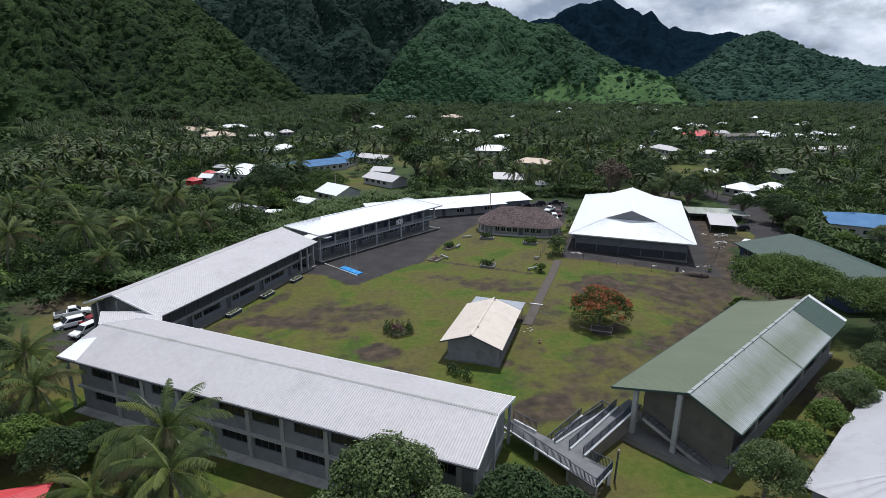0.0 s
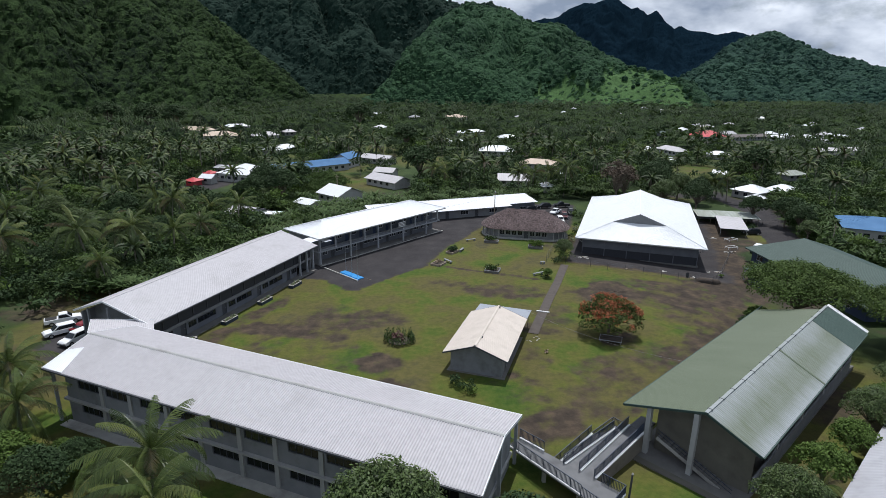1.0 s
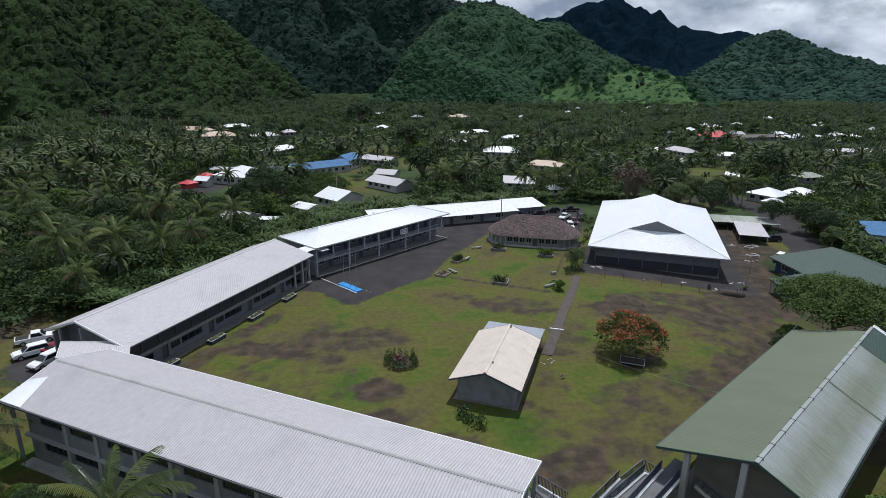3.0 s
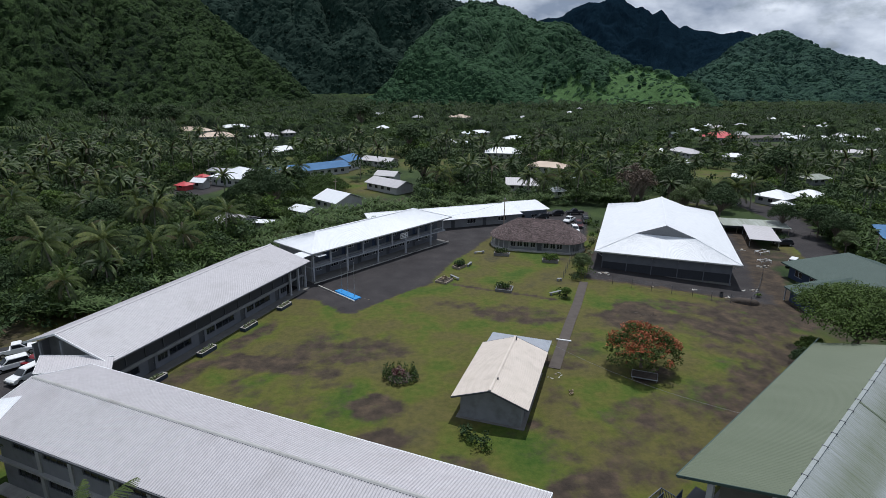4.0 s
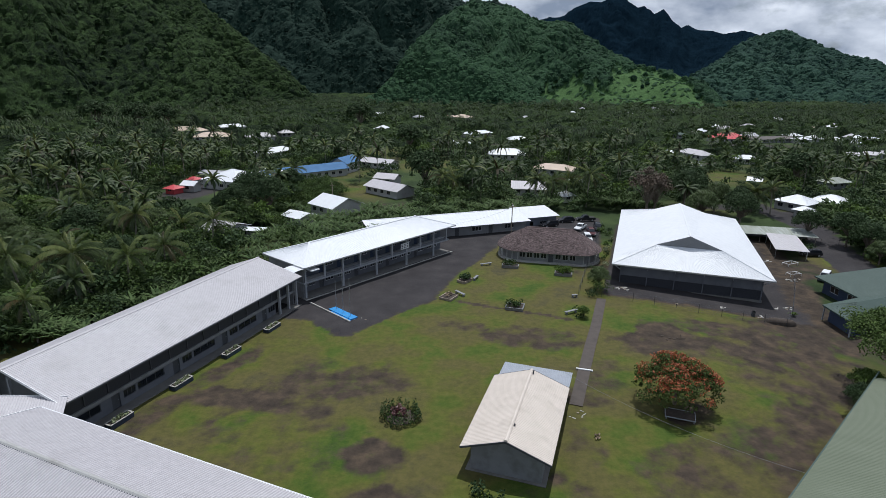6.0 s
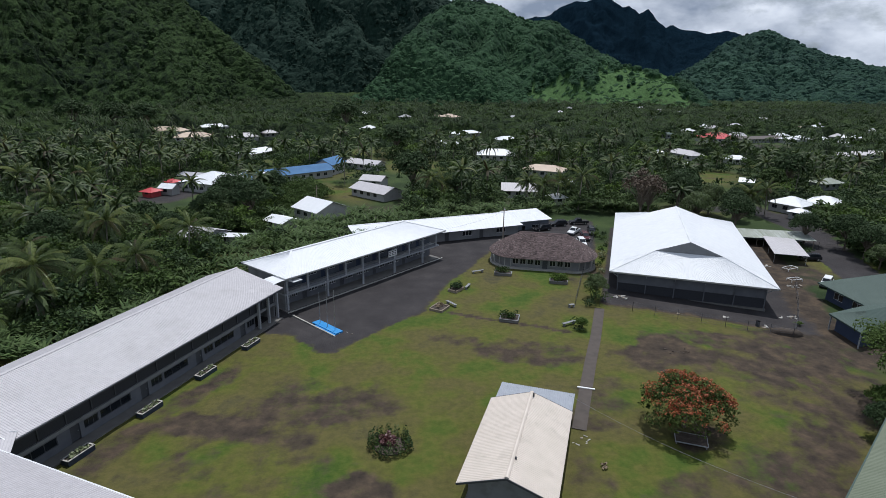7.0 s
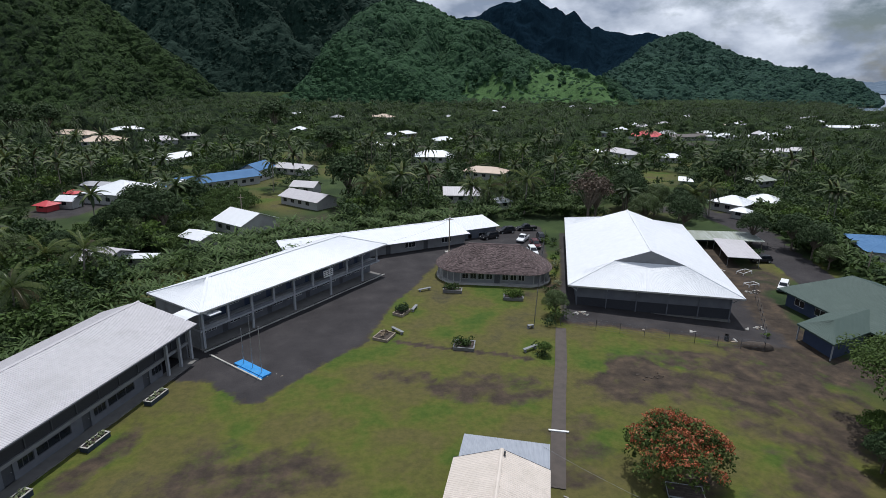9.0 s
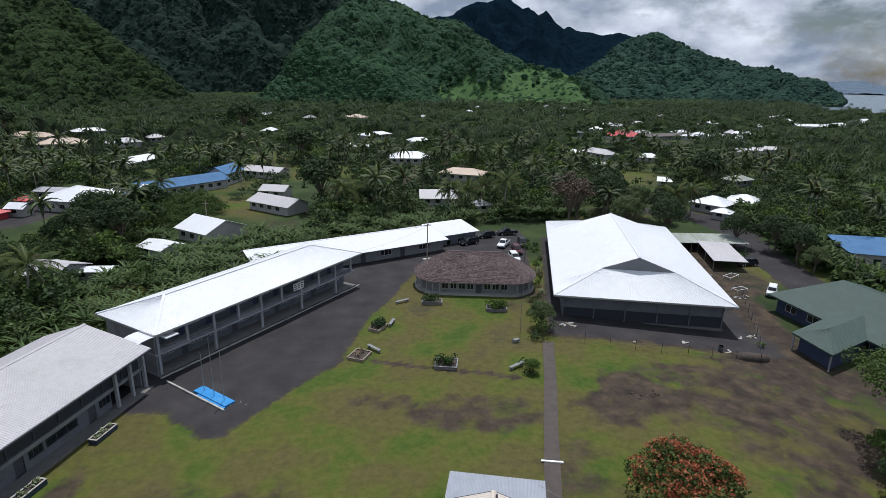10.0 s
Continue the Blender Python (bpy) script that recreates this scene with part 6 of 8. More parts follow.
flame_bloom = quads_mesh("flame_blossom", leaf_cloud(fr, sprays, 110, 0.12, 0.9, least=9), M["blossom"])
make_tree("flame_tree", "round flame tree with red blossom over dark leaves", "tree", 36.3, 92.0, 0.0, tree_limbs("flame_trunk", fl_cl, 2.0, 0.28, M["trunk"]), [("crown", flame_leaf, (0, 0, 0)), ("blossom", flame_bloom, (0, 0, 0))])

# trees near the camera's start and along the sides
# round the near wing and the shed
for kind, x, y, s in (
    ("green", 1.4, 49.6, 1.42), ("green", -3.4, 47.0, 1.0), ("green", 5.6, 46.2, 1.05), ("dark", 12.6, 47.8, 0.98), ("dark", 16.4, 46.0, 0.8), ("dark", 9.6, 44.5, 0.8),
    ("bright", 60.0, 65.5, 0.8), ("bright", 50.4, 59.6, 0.75), ("green", 55.5, 63.0, 0.8), ("green", 36.8, 50.2, 0.85), ("bright", 43.6, 55.2, 0.85), ("dark", -31.5, 60.5, 0.75),
    ("green", -40.5, 66.0, 0.8), ("bright", -36.6, 63.6, 1.0), ("dark", -43.0, 60.0, 0.9), ("green", -46.0, 70.0, 1.0), ("bright", -26.0, 53.0, 0.7), ("dark", -23.0, 48.0, 0.7),
    ("dark", -50.0, 78.0, 1.0), ("green", -54.0, 86.0, 0.9),
):
    broad_tree(kind, x, y, s)
# beside the lawn, the hall and the drive
for kind, x, y, s in (
    ("wide", 67.0, 91.5, 1.08), ("wide", 80.0, 85.0, 0.9), ("dark", 57.6, 88.4, 0.5), ("green", 60.5, 86.2, 0.7), ("green", 65.5, 69.5, 0.8), ("dark", 73.0, 74.0, 0.9), ("dark", 79.0, 80.5, 1.0), ("green", 78.0, 75.0, 1.2),
    ("dark", 71.0, 66.0, 1.0), ("green", 90.0, 92.0, 1.1), ("bright", 61.0, 92.0, 0.7), ("green", 40.5, 130.8, 0.55), ("bright", 33.5, 118.0, 0.32), ("dark", 113.0, 153.0, 0.9),
    ("dark", 114.0, 160.0, 1.0), ("green", 110.5, 146.0, 0.7), ("bright", 115.0, 139.0, 0.6), ("bright", 113.0, 132.0, 0.8), ("green", 121.0, 130.0, 0.9), ("dark", 108.0, 166.0, 0.9),
    ("dark", 97.0, 178.0, 1.1), ("green", 89.0, 184.0, 1.2), ("dark", 92.0, 200.0, 1.4), ("green", 100.0, 196.0, 1.2), ("dark", 104.0, 190.0, 1.0), ("dark", 113.0, 200.0, 1.0),
):
    broad_tree(kind, x, y, s)
# beyond the school
for kind, x, y, s in (
    ("brown", 76.2, 191.1, 1.55), ("brown", 80.2, 194.4, 1.25), ("dark", 13.0, 222.0, 1.73), ("dark", -31.6, 190.2, 1.27), ("dark", -37.7, 197.2, 1.35), ("dark", -160.8, 419.1, 2.39),
    ("dark", -146.2, 427.5, 2.21), ("dark", -194.1, 437.8, 2.41), ("dark", -20.9, 446.5, 2.39), ("dark", 10.3, 321.2, 1.73), ("dark", 26.6, 215.6, 1.09), ("dark", 146.7, 225.6, 1.64),
    ("green", 136.7, 220.2, 1.27), ("dark", 96.8, 205.9, 1.37), ("dark", -39.6, 189.1, 1.1), ("green", -144.4, 276.6, 1.46), ("dark", -118.1, 262.9, 1.27), ("dark", -30.7, 218.4, 1.09),
):
    broad_tree(kind, x, y, s)
for kind, x, y, s in (("dark", -30.5, 65.5, 0.55), ("green", -27.0, 62.5, 0.5), ("dark", -24.0, 59.8, 0.45), ("bright", -33.5, 68.0, 0.5), ("green", -22.0, 55.5, 0.5), ("dark", -18.0, 50.0, 0.55), ("bright", -28.0, 57.5, 0.5), ("green", -12.0, 47.5, 0.5)):
    broad_tree(kind, x, y, s, z=gz(x, y) - 1.2 * s)
# palms near the road and the cars
for k, (x, y, s) in enumerate((
    (-20, 57.8, 1.12), (-15.6, 51.6, 1), (-25, 53.5, 0.75), (-19, 53, 0.85), (-38.6, 69.6, 0.95), (-43, 76, 0.95), (-49, 68, 1), (-45, 58, 1),
    (-36, 52, 0.9), (-92, 104, 1), (-78, 98, 1), (-70, 88, 0.95), (-66, 103, 1),
)):
    coconut_palm(x, y, k, s)
# palms behind the side wing
for k, (x, y, s) in enumerate((
    (-60.2, 129.4, 1.12), (-46.8, 125.5, 1.1), (-56.2, 138.3, 0.9), (-43.5, 131.0, 0.95), (-40.7, 139.7, 0.95), (-59.7, 163.2, 0.9), (-52.8, 156.4, 1.0), (-44.5, 161.7, 0.85),
    (-36.1, 153.3, 1.0), (-75.7, 171.6, 1.0), (-91.8, 171.9, 1.05), (-71.0, 119.0, 1.05), (-80, 134, 0.9), (-49.0, 113.5, 0.8), (-64.0, 148.5, 0.8), (-88, 150, 1.0),
)):
    coconut_palm(x, y, k, s)
# palms behind the far wings and along the drive
for k, (x, y, s) in enumerate((
    (-109.3, 212.1, 1.0), (-98.4, 212.1, 1.1), (-102.9, 193.1, 0.9), (-86.3, 223.4, 1.0), (-66.0, 180.0, 0.9), (-80.0, 192.0, 1.0), (18.4, 209.1, 1), (22.1, 214.7, 1.05),
    (45.6, 203.3, 1), (52.1, 207.3, 1.05), (57.6, 211.1, 1), (62.1, 202.8, 1.1), (112, 196, 1), (115.9, 192.7, 1), (-33.0, 243.0, 0.85),
)):
    coconut_palm(x, y, k, s)
# leafy trees between the palms behind the side wing
for kind, x, y, s in (
    ("dark", -43.3, 191.5, 0.95), ("green", -36.6, 186.0, 0.9), ("dark", -37.5, 238.0, 0.7), ("wide", -79.0, 209.0, 0.75), ("green", -52, 121.5, 0.8), ("bright", -66, 139, 1.0), ("green", -73, 152, 1.1), ("dark", -51, 146, 0.9),
    ("bright", -64, 156, 1.0), ("dark", -68, 165, 1.1), ("green", -84, 163, 1.2), ("bright", -91, 186, 1.35), ("green", -54, 171, 1.0), ("dark", -46, 172, 0.9), ("dark", -66, 124, 0.8), ("green", -77, 126, 0.9),
    ("dark", -38, 129, 0.6), ("green", -35, 145, 0.6), ("bright", -79, 180, 1.2), ("green", -97, 160, 1.2), ("dark", -62, 174, 1.0),
):
    broad_tree(kind, x, y, s, z=gz(x, y) - 1.0)


# banana plants and undergrowth, as masses
def banana_quads(r, size=1.0):
    out = []
    for k in range(11):
        t, lift = k * 2.4 + r.uniform(-0.3, 0.3), r.uniform(1.0, 1.55)
        ln = size * r.uniform(1.8, 3.0)
        c, s = math.cos(t), math.sin(t)
        side = np.array([-s, c, 0]) * 0.15 * size
        prev = np.array([0, 0, 1.5 * size])
        for j in range(3):
            f = (j + 1) / 3
            p = np.array([c * ln * f * math.cos(lift * (1 - 0.5 * f)), s * ln * f * math.cos(lift * (1 - 0.5 * f)), 1.5 * size + ln * (math.sin(lift) * f - 0.42 * f * f)])
            w0, w1 = (0.4, 1.0, 0.9)[j], (1.0, 0.9, 0.15)[j]
            out.append([prev - side * w0, prev + side * w0, p + side * w1, p - side * w1])
            prev = p
    return np.array(out)


def scattered(template_list, places, r):
    """Many turned and scaled copies of some leaf templates, as one array of quads."""
    out = []
    for k, tpl in enumerate(template_list):
        mine = places[k::len(template_list)]
        if len(mine) == 0:
            continue
        a = r.uniform(0, 6.28, len(mine))
        c, s = np.cos(a)[:, None, None], np.sin(a)[:, None, None]
        sc = mine[:, 3][:, None, None]
        x, y, z = tpl[None, :, :, 0] * sc, tpl[None, :, :, 1] * sc, tpl[None, :, :, 2] * sc
        q = np.stack([x * c - y * s + mine[:, 0][:, None, None], x * s + y * c + mine[:, 1][:, None, None], z + mine[:, 2][:, None, None]], -1)
        out.append(q.reshape(-1, 4, 3))
    return np.concatenate(out)


def stuff(name, label, quads, mat, category="plants"):
    ob = new(name, quads_mesh(name, quads, mat))
    return tagged(ob, label, category, kind="stuff")


OPEN = []  # (x, y, radius) kept free of trees


COMPOUND = [(-57, 104), (-54, 92), (-40, 69), (-8, 48), (14, 42), (26, 40), (40, 46), (76, 74), (108, 92), (107, 128), (126, 182), (112, 192), (58, 196), (0, 190), (-26, 150), (-44, 110)]


def clear_of_houses(x, y, ahead, margin=0.0):
    """False where a house needs open ground about it and towards the school."""
    ok = np.ones(np.shape(x), bool)
    for ox, oy, orad in OPEN:
        d = math.hypot(ox - 3, oy - 30)
        ux, uy = (3 - ox) / d, (30 - oy) / d
        t = np.clip((x - ox) * ux + (y - oy) * uy, 0, d * ahead)
        ok &= np.hypot(x - ox - t * ux, y - oy - t * uy) > orad + margin - 2.5 * (t > 12)
    return ok


def free_places(n, x0, x1, y0, y1, r, ring_out=True, bearing=(-50, 62), ahead=0.08):
    x, y = r.uniform(x0, x1, n), r.uniform(y0, y1, n)
    az = np.degrees(np.arctan2(x - 3, y - 10))
    ok = (az > bearing[0]) & (az < bearing[1])
    if ring_out:
        ok &= ~inside(x, y, COMPOUND)
    ok &= clear_of_houses(x, y, ahead) & ~at_sea(x, y)
    ok &= (ellipse_mask(x, y, VILLAGE_GREENS) < 0.6) & (ellipse_mask(x, y, VILLAGE_YARDS) < 0.3)
    t = np.clip((y - 128) / 50, 0, 1)
    ok &= ~((np.abs(x - (99 + 11 * t + 9.5 * t * t)) < 7) & (y > 120) & (y < 215))
    return x[ok], y[ok]

# ---- houses of the village ----


def village_house(x, y, turn, length, width, wall_h, roof_h, roof, wall="wall_light", hip=True, z=None, label="", over=0.7):
    zz = gz(x, y) if z is None else z
    c, s = math.cos(radians(turn)), math.sin(radians(turn))
    h = thing("house", local(x, y, zz, c, s), label or f"low village house with {roof.split('_')[1]} sheet roof", "house", "village houses")
    a, b, o = length / 2, width / 2, over
    e, t = wall_h, wall_h + roof_h
    r = a + o - (b + o) * 0.9 if hip else a + o
    r = max(r, 0.2)
    ribs = max(10, int(length / 0.6))
    sheet("roof_slope", M[roof], h, (-a - o, -b - o, e), (a + o, -b - o, e), (r, 0, t), (-r, 0, t), ribs, 0.014)
    sheet("roof_slope", M[roof], h, (a + o, b + o, e), (-a - o, b + o, e), (-r, 0, t), (r, 0, t), ribs, 0.014)
    if hip:
        sheet("roof_hip", M[roof], h, (-a - o, b + o, e), (-a - o, -b - o, e), (-r, 0, t), (-r, 0, t), 12, 0.03)
        sheet("roof_hip", M[roof], h, (a + o, -b - o, e), (a + o, b + o, e), (r, 0, t), (r, 0, t), 12, 0.03)
    holes = []
    k = -a + 1.0
    while k + 1.6 < a - 0.5:
        holes.append((k, k + 1.5, 1.0, 2.1))
        k += 3.2
    wall_run("front_wall", M[wall], h, -a, a, -b, -b + 0.2, -0.6, e + 0.05, holes)
    for xa, xb, za, zb in holes:
        window(h, xa, xb, za, zb, -b + 0.1, 2, "dark_frame")
    boxed("back_wall", M[wall], h, -a, a, b - 0.2, b, -0.6, e + 0.05)
    if hip:
        boxed("end_wall", M[wall], h, -a, -a + 0.2, -b + 0.2, b - 0.2, -0.6, e + 0.05)
        boxed("end_wall", M[wall], h, a - 0.2, a, -b + 0.2, b - 0.2, -0.6, e + 0.05)
    else:
        gable_wall("end_wall", h, wall, -a, 0.2, -b + 0.2, 0, b - 0.2, -0.6, e, t - 0.25)
        gable_wall("end_wall", h, wall, a - 0.2, 0.2, -b + 0.2, 0, b - 0.2, -0.6, e, t - 0.25)
    OPEN.append((x, y, max(length, width) * 0.5 + (3.2 if y < 200 else 0.8)))
    return h


village_house(-14.2, 196.5, -47, 10.2, 10.2, 2.8, 2.3, "roof_white", "wall_light", False)
village_house(-22.4, 182.6, -42, 6.2, 5.2, 2.3, 1.0, "roof_white", "wall_light", False)
village_house(1.1, 224.5, -47, 15.5, 8.0, 2.5, 1.8, "roof_grey", "wall_light", False)
village_house(0.3, 243.9, -25, 7.6, 6.2, 2.5, 1.5, "roof_grey", "wall_light", False)
village_house(-3.7, 283.2, -37, 15.5, 7.1, 2.5, 1.6, "roof_grey", "wall_light", False)
village_house(-31.6, 255.6, 38, 33.7, 7.1, 2.9, 2.2, "roof_blue", "wall_light", False)
village_house(-17.6, 272.7, 66, 11.5, 7.1, 4.2, 2.2, "roof_blue", "wall_light", False)
village_house(-54.2, 240.0, -26, 14.5, 15.0, 3.2, 3.0, "roof_white", "wall_light", True)
annexe = village_house(-41.6, 250.0, -32, 8.6, 9.4, 3.0, 1.6, "roof_white", "wall_light", False)
boxed("solar_panel", M["dark_frame"], annexe, -2.4, 2.4, -3.6, -1.4, 4.06, 4.12)
village_house(-64.0, 252.0, -20, 9.0, 6.0, 3.0, 0.8, "roof_zinc", "wall", False)
village_house(-105.5, 389.5, 12, 19.9, 11.7, 2.7, 2.4, "roof_beige", "wall_light", True)
village_house(-132.2, 428.8, -25, 23.8, 9.9, 2.8, 2.2, "roof_beige", "wall_light", True)
village_house(-78.1, 390.7, 26, 15.7, 9.0, 2.7, 2.0, "roof_grey", "wall_light", True)
village_house(-67.0, 414.2, 29, 7.9, 6.2, 2.7, 1.8, "roof_grey", "wall_light", True)
village_house(-55.5, 318.4, 61, 19.1, 8.0, 2.7, 1.8, "roof_white", "wall_light", True)
village_house(-113.4, 459.6, 34, 17.8, 8.1, 2.8, 1.8, "roof_white", "wall_light", True)
village_house(58.1, 311.5, -12, 17.2, 10.7, 2.7, 2.5, "roof_white", "wall_light", True)
village_house(69.2, 264.7, -31, 16.0, 8.9, 2.7, 1.8, "roof_beige", "wall_light", True)
village_house(48.7, 224.3, -11, 10.6, 8.0, 2.5, 2.0, "roof_grey", "wall_light", False)
village_house(58.3, 212.1, 15, 4.1, 4.4, 2.2, 1.3, "roof_white", "wall_light", True)
village_house(77.6, 379.6, 17, 11.8, 7.1, 2.7, 1.8, "roof_white", "wall_light", True)
village_house(222.7, 397.5, 3, 19.8, 14.6, 2.7, 3.6, "roof_red", "wall_light", True)
village_house(251.8, 397.9, 14, 36.1, 11.8, 2.6, 1.3, "roof_brown", "wall", False)
village_house(129.1, 199.2, -63, 9.3, 9.0, 2.7, 2.0, "roof_white", "wall_light", True)
village_house(141.2, 200.1, -53, 8.6, 8.0, 2.7, 1.8, "roof_white", "wall_light", True)
village_house(168.9, 234.2, 13, 9.2, 6.2, 2.4, 1.6, "roof_pale", "wall", True)
village_house(155.9, 313.4, -77, 17.0, 7.1, 2.7, 2.0, "roof_grey", "wall_light", True)
village_house(144.6, 319.1, -19, 5.6, 5.3, 2.4, 1.5, "roof_white", "wall_light", True)
village_house(172.9, 297.1, -21, 9.6, 7.1, 2.5, 1.6, "roof_white", "wall_light", True)
village_house(139.4, 237.6, -36, 4.1, 4.4, 2.2, 1.3, "roof_white", "wall_light", False)
village_house(238.3, 309.8, -21, 4.7, 6.2, 2.6, 1.5, "roof_grey", "wall_light", False)
village_house(251.4, 313.0, -42, 5.4, 6.2, 2.6, 1.5, "roof_grey", "wall_light", False)
village_house(263.4, 315.7, -45, 5.1, 6.2, 2.6, 1.5, "roof_grey", "wall_light", False)
village_house(70.2, 238.2, -34, 4.1, 4.4, 2.4, 1.3, "roof_white", "wall_light", True)
village_house(134.8, 277.3, 1, 6.0, 5.3, 2.4, 1.1, "roof_white", "wall_light", False)
village_house(283.7, 419.9, 3, 10.3, 6.3, 2.8, 1.5, "roof_white", "wall_light", True)
village_house(269.6, 391.0, 3, 9.1, 6.3, 2.8, 1.5, "roof_white", "wall_light", True)
village_house(287.6, 404.0, 3, 6.1, 6.3, 2.8, 1.5, "roof_white", "wall_light", True)
village_house(291.0, 391.5, -13, 12.0, 7.2, 2.8, 1.7, "roof_white", "wall_light", True)
village_house(330.0, 404.4, 3, 5.4, 6.3, 2.8, 1.7, "roof_white", "wall_light", True)
village_house(201.0, 419.9, 3, 6.0, 6.3, 2.8, 1.3, "roof_teal", "wall", True)
village_house(58.4, 419.0, 36, 21.0, 8.1, 2.7, 1.6, "roof_white", "wall_light", True)
village_house(44.0, 352.0, 2, 4.9, 6.2, 2.7, 1.5, "roof_white", "wall_light", True)
village_house(36.5, 356.8, 2, 4.1, 5.3, 2.7, 1.5, "roof_white", "wall_light", True)
village_house(-12.0, 637.1, 41, 15.4, 9.4, 2.9, 1.7, "roof_white", "wall_light", True)
village_house(67.4, 578.1, -54, 16.2, 12.1, 3.8, 2.5, "roof_beige", "wall_light", True)
village_house(-6.0, 452.1, 72, 13.9, 6.3, 2.8, 1.8, "roof_white", "wall_light", True)
village_house(192.7, 636.2, 7, 10.3, 7.5, 2.9, 1.9, "roof_white", "wall_light", True)
# Two red canopy tents, built as small closed houses.
village_house(-70.5, 227.7, -28, 3.8, 3.8, 1.8, 1.1, "roof_red", "roof_red", True)
village_house(-69.1, 243.5, -31, 3.4, 3.4, 2.0, 1.0, "roof_red", "wall_light", True)
village_house(-66.0, 231.0, -20, 4.4, 3.6, 2.3, 1.3, "roof_white", "wall_light", False)
village_house(124.6, 189.9, -59, 4.2, 3.6, 2.2, 1.1, "roof_white", "wall_light", True)
village_house(136.0, 147.5, -32, 24.0, 15.0, 3.2, 2.2, "roof_blue", "wall_light", True)
village_house(-37.6, 168.5, -30, 7.0, 7.6, 2.8, 1.4, "roof_grey", "wall", False)
village_house(-31.6, 168.8, -10, 6.5, 2.3, 2.2, 0.5, "roof_white", "wall", False)
for x, y, turn, length in ((455, 463, -21, 34), (497, 478, 20, 22), (586, 528, 29, 52)):
    village_house(x, y, turn, length, 13, 4.0, 1.6, "roof_white", "wall_light", hip=False, label="long low white roofed store near the shore")
vr = np.random.default_rng(41)
for k in range(36):
    az, d = radians(vr.uniform(-2, 46)), vr.uniform(430, 900)
    if math.degrees(az) < 2 and d > 700:
        continue
    village_house(3 + d * math.sin(az), 35 + d * math.cos(az), vr.uniform(-60, 60), vr.uniform(6, 11), vr.uniform(5, 7), 2.6, 2.0,
                  ("roof_white", "roof_grey", "roof_grey", "roof_zinc", "roof_white", "roof_zinc", "roof_beige")[int(vr.integers(0, 7))], "wall_light", True)
OPEN.append((16, 291, 12))
# open gardens towards the school before the first houses
OPEN += [(-28, 238, 12), (-23, 222, 9), (-66, 226, 11), (-57, 222, 9), (-48, 226, 8), (-60, 205, 8), (126, 134, 8), (129, 141, 8), (-10, 236, 9), (-6, 216, 8), (2, 210, 7), (15, 272, 13), (13, 254, 9), (12, 238, 6), (126, 232, 8), (235, 374, 13), (228, 352, 9)]
# the white roof by the road, close to the camera's start
village_house(54.4, 50.4, 37.7, 24.6, 14.6, 4.0, 3.0, "roof_zinc", "wall", True, z=-0.8, label="house with pale sheet roof among garden trees")
village_house(-35.2, 53.4, 10, 9, 6, 3.4, 1.5, "roof_red", "wall", True, z=-2.4, label="small house with a red sheet roof")

# ---- woods ----
wr = np.random.default_rng(51)


def place_array(x, y, scale, lift=0.0):
    return np.stack([x, y, ground_z(x, y) + lift, scale], 1)


# palms over the valley
px, py = free_places(2600, -150, 190, 120, 330, wr, ahead=0.07)
pal_mid, pal_tone = [], []
for k, h in enumerate((8.5, 10.5, 7.0)):
    pq, pt = palm_crown(60 + k, 18, 4.9, True)
    pal_mid.append(pq + np.array([0, 0, h]))
    pal_tone.append(pt)
stem = lambda h: np.array([[[-0.16, 0, 0], [0.16, 0, 0], [0.11, 0, h], [-0.11, 0, h]], [[0, -0.16, 0], [0, 0.16, 0], [0, 0.11, h], [0, -0.11, h]]])
keep = wr.random(len(px)) < np.clip(0.16 - 0.0006 * px, 0.09, 0.24) * np.where((px < -26) & (py < 190), 0.25, 1.0)
grove = place_array(px[keep], py[keep], wr.uniform(0.8, 1.15, keep.sum()))
grove_q = scattered(pal_mid, grove, wr)
grove_t = np.concatenate([(wr.uniform(-0.16, 0.16, (len(grove[k::3]), 1)) + pal_tone[k][None, :]).ravel() for k in range(3)])
tagged(new("palm_grove", quads_mesh("palm_grove", grove_q, M["palm_leaf_mid"], np.clip(grove_t, 0, 1))), "coconut palms crowding the valley floor", "plants", kind="stuff")
stuff("palm_stems", "slender grey palm stems of the groves", scattered([stem(8.5), stem(10.5), stem(7.0)], place_array(px[keep], py[keep], wr.uniform(0.9, 1.0, keep.sum())), wr), M["palm_trunk"])
fx, fy = free_places(6200, -420, 900, 320, 960, wr, ahead=0.04)
far_palm = [star_palm(70 + k, 12, 4.6) + np.array([0, 0, 9.0 + k]) for k in range(4)]
keep = wr.random(len(fx)) < np.clip(0.5 + 1.4 * fractal(fx / 60, fy / 60, 3, 61), 0.08, 0.9)
stuff("palm_grove", "distant palms across the plain", scattered(far_palm, place_array(fx[keep], fy[keep], wr.uniform(0.75, 1.15, keep.sum())), wr), M["palm_leaf_far"])

# the plain between the near woods and the far ones, towards the lagoon
gx2, gy2 = free_places(1500, 185, 620, 120, 335, wr, ahead=0.06)
stuff("palm_grove", "palms on the plain towards the lagoon", scattered(far_palm, place_array(gx2[::2], gy2[::2], wr.uniform(0.8, 1.15, len(gx2[::2]))), wr), M["palm_leaf_far"])

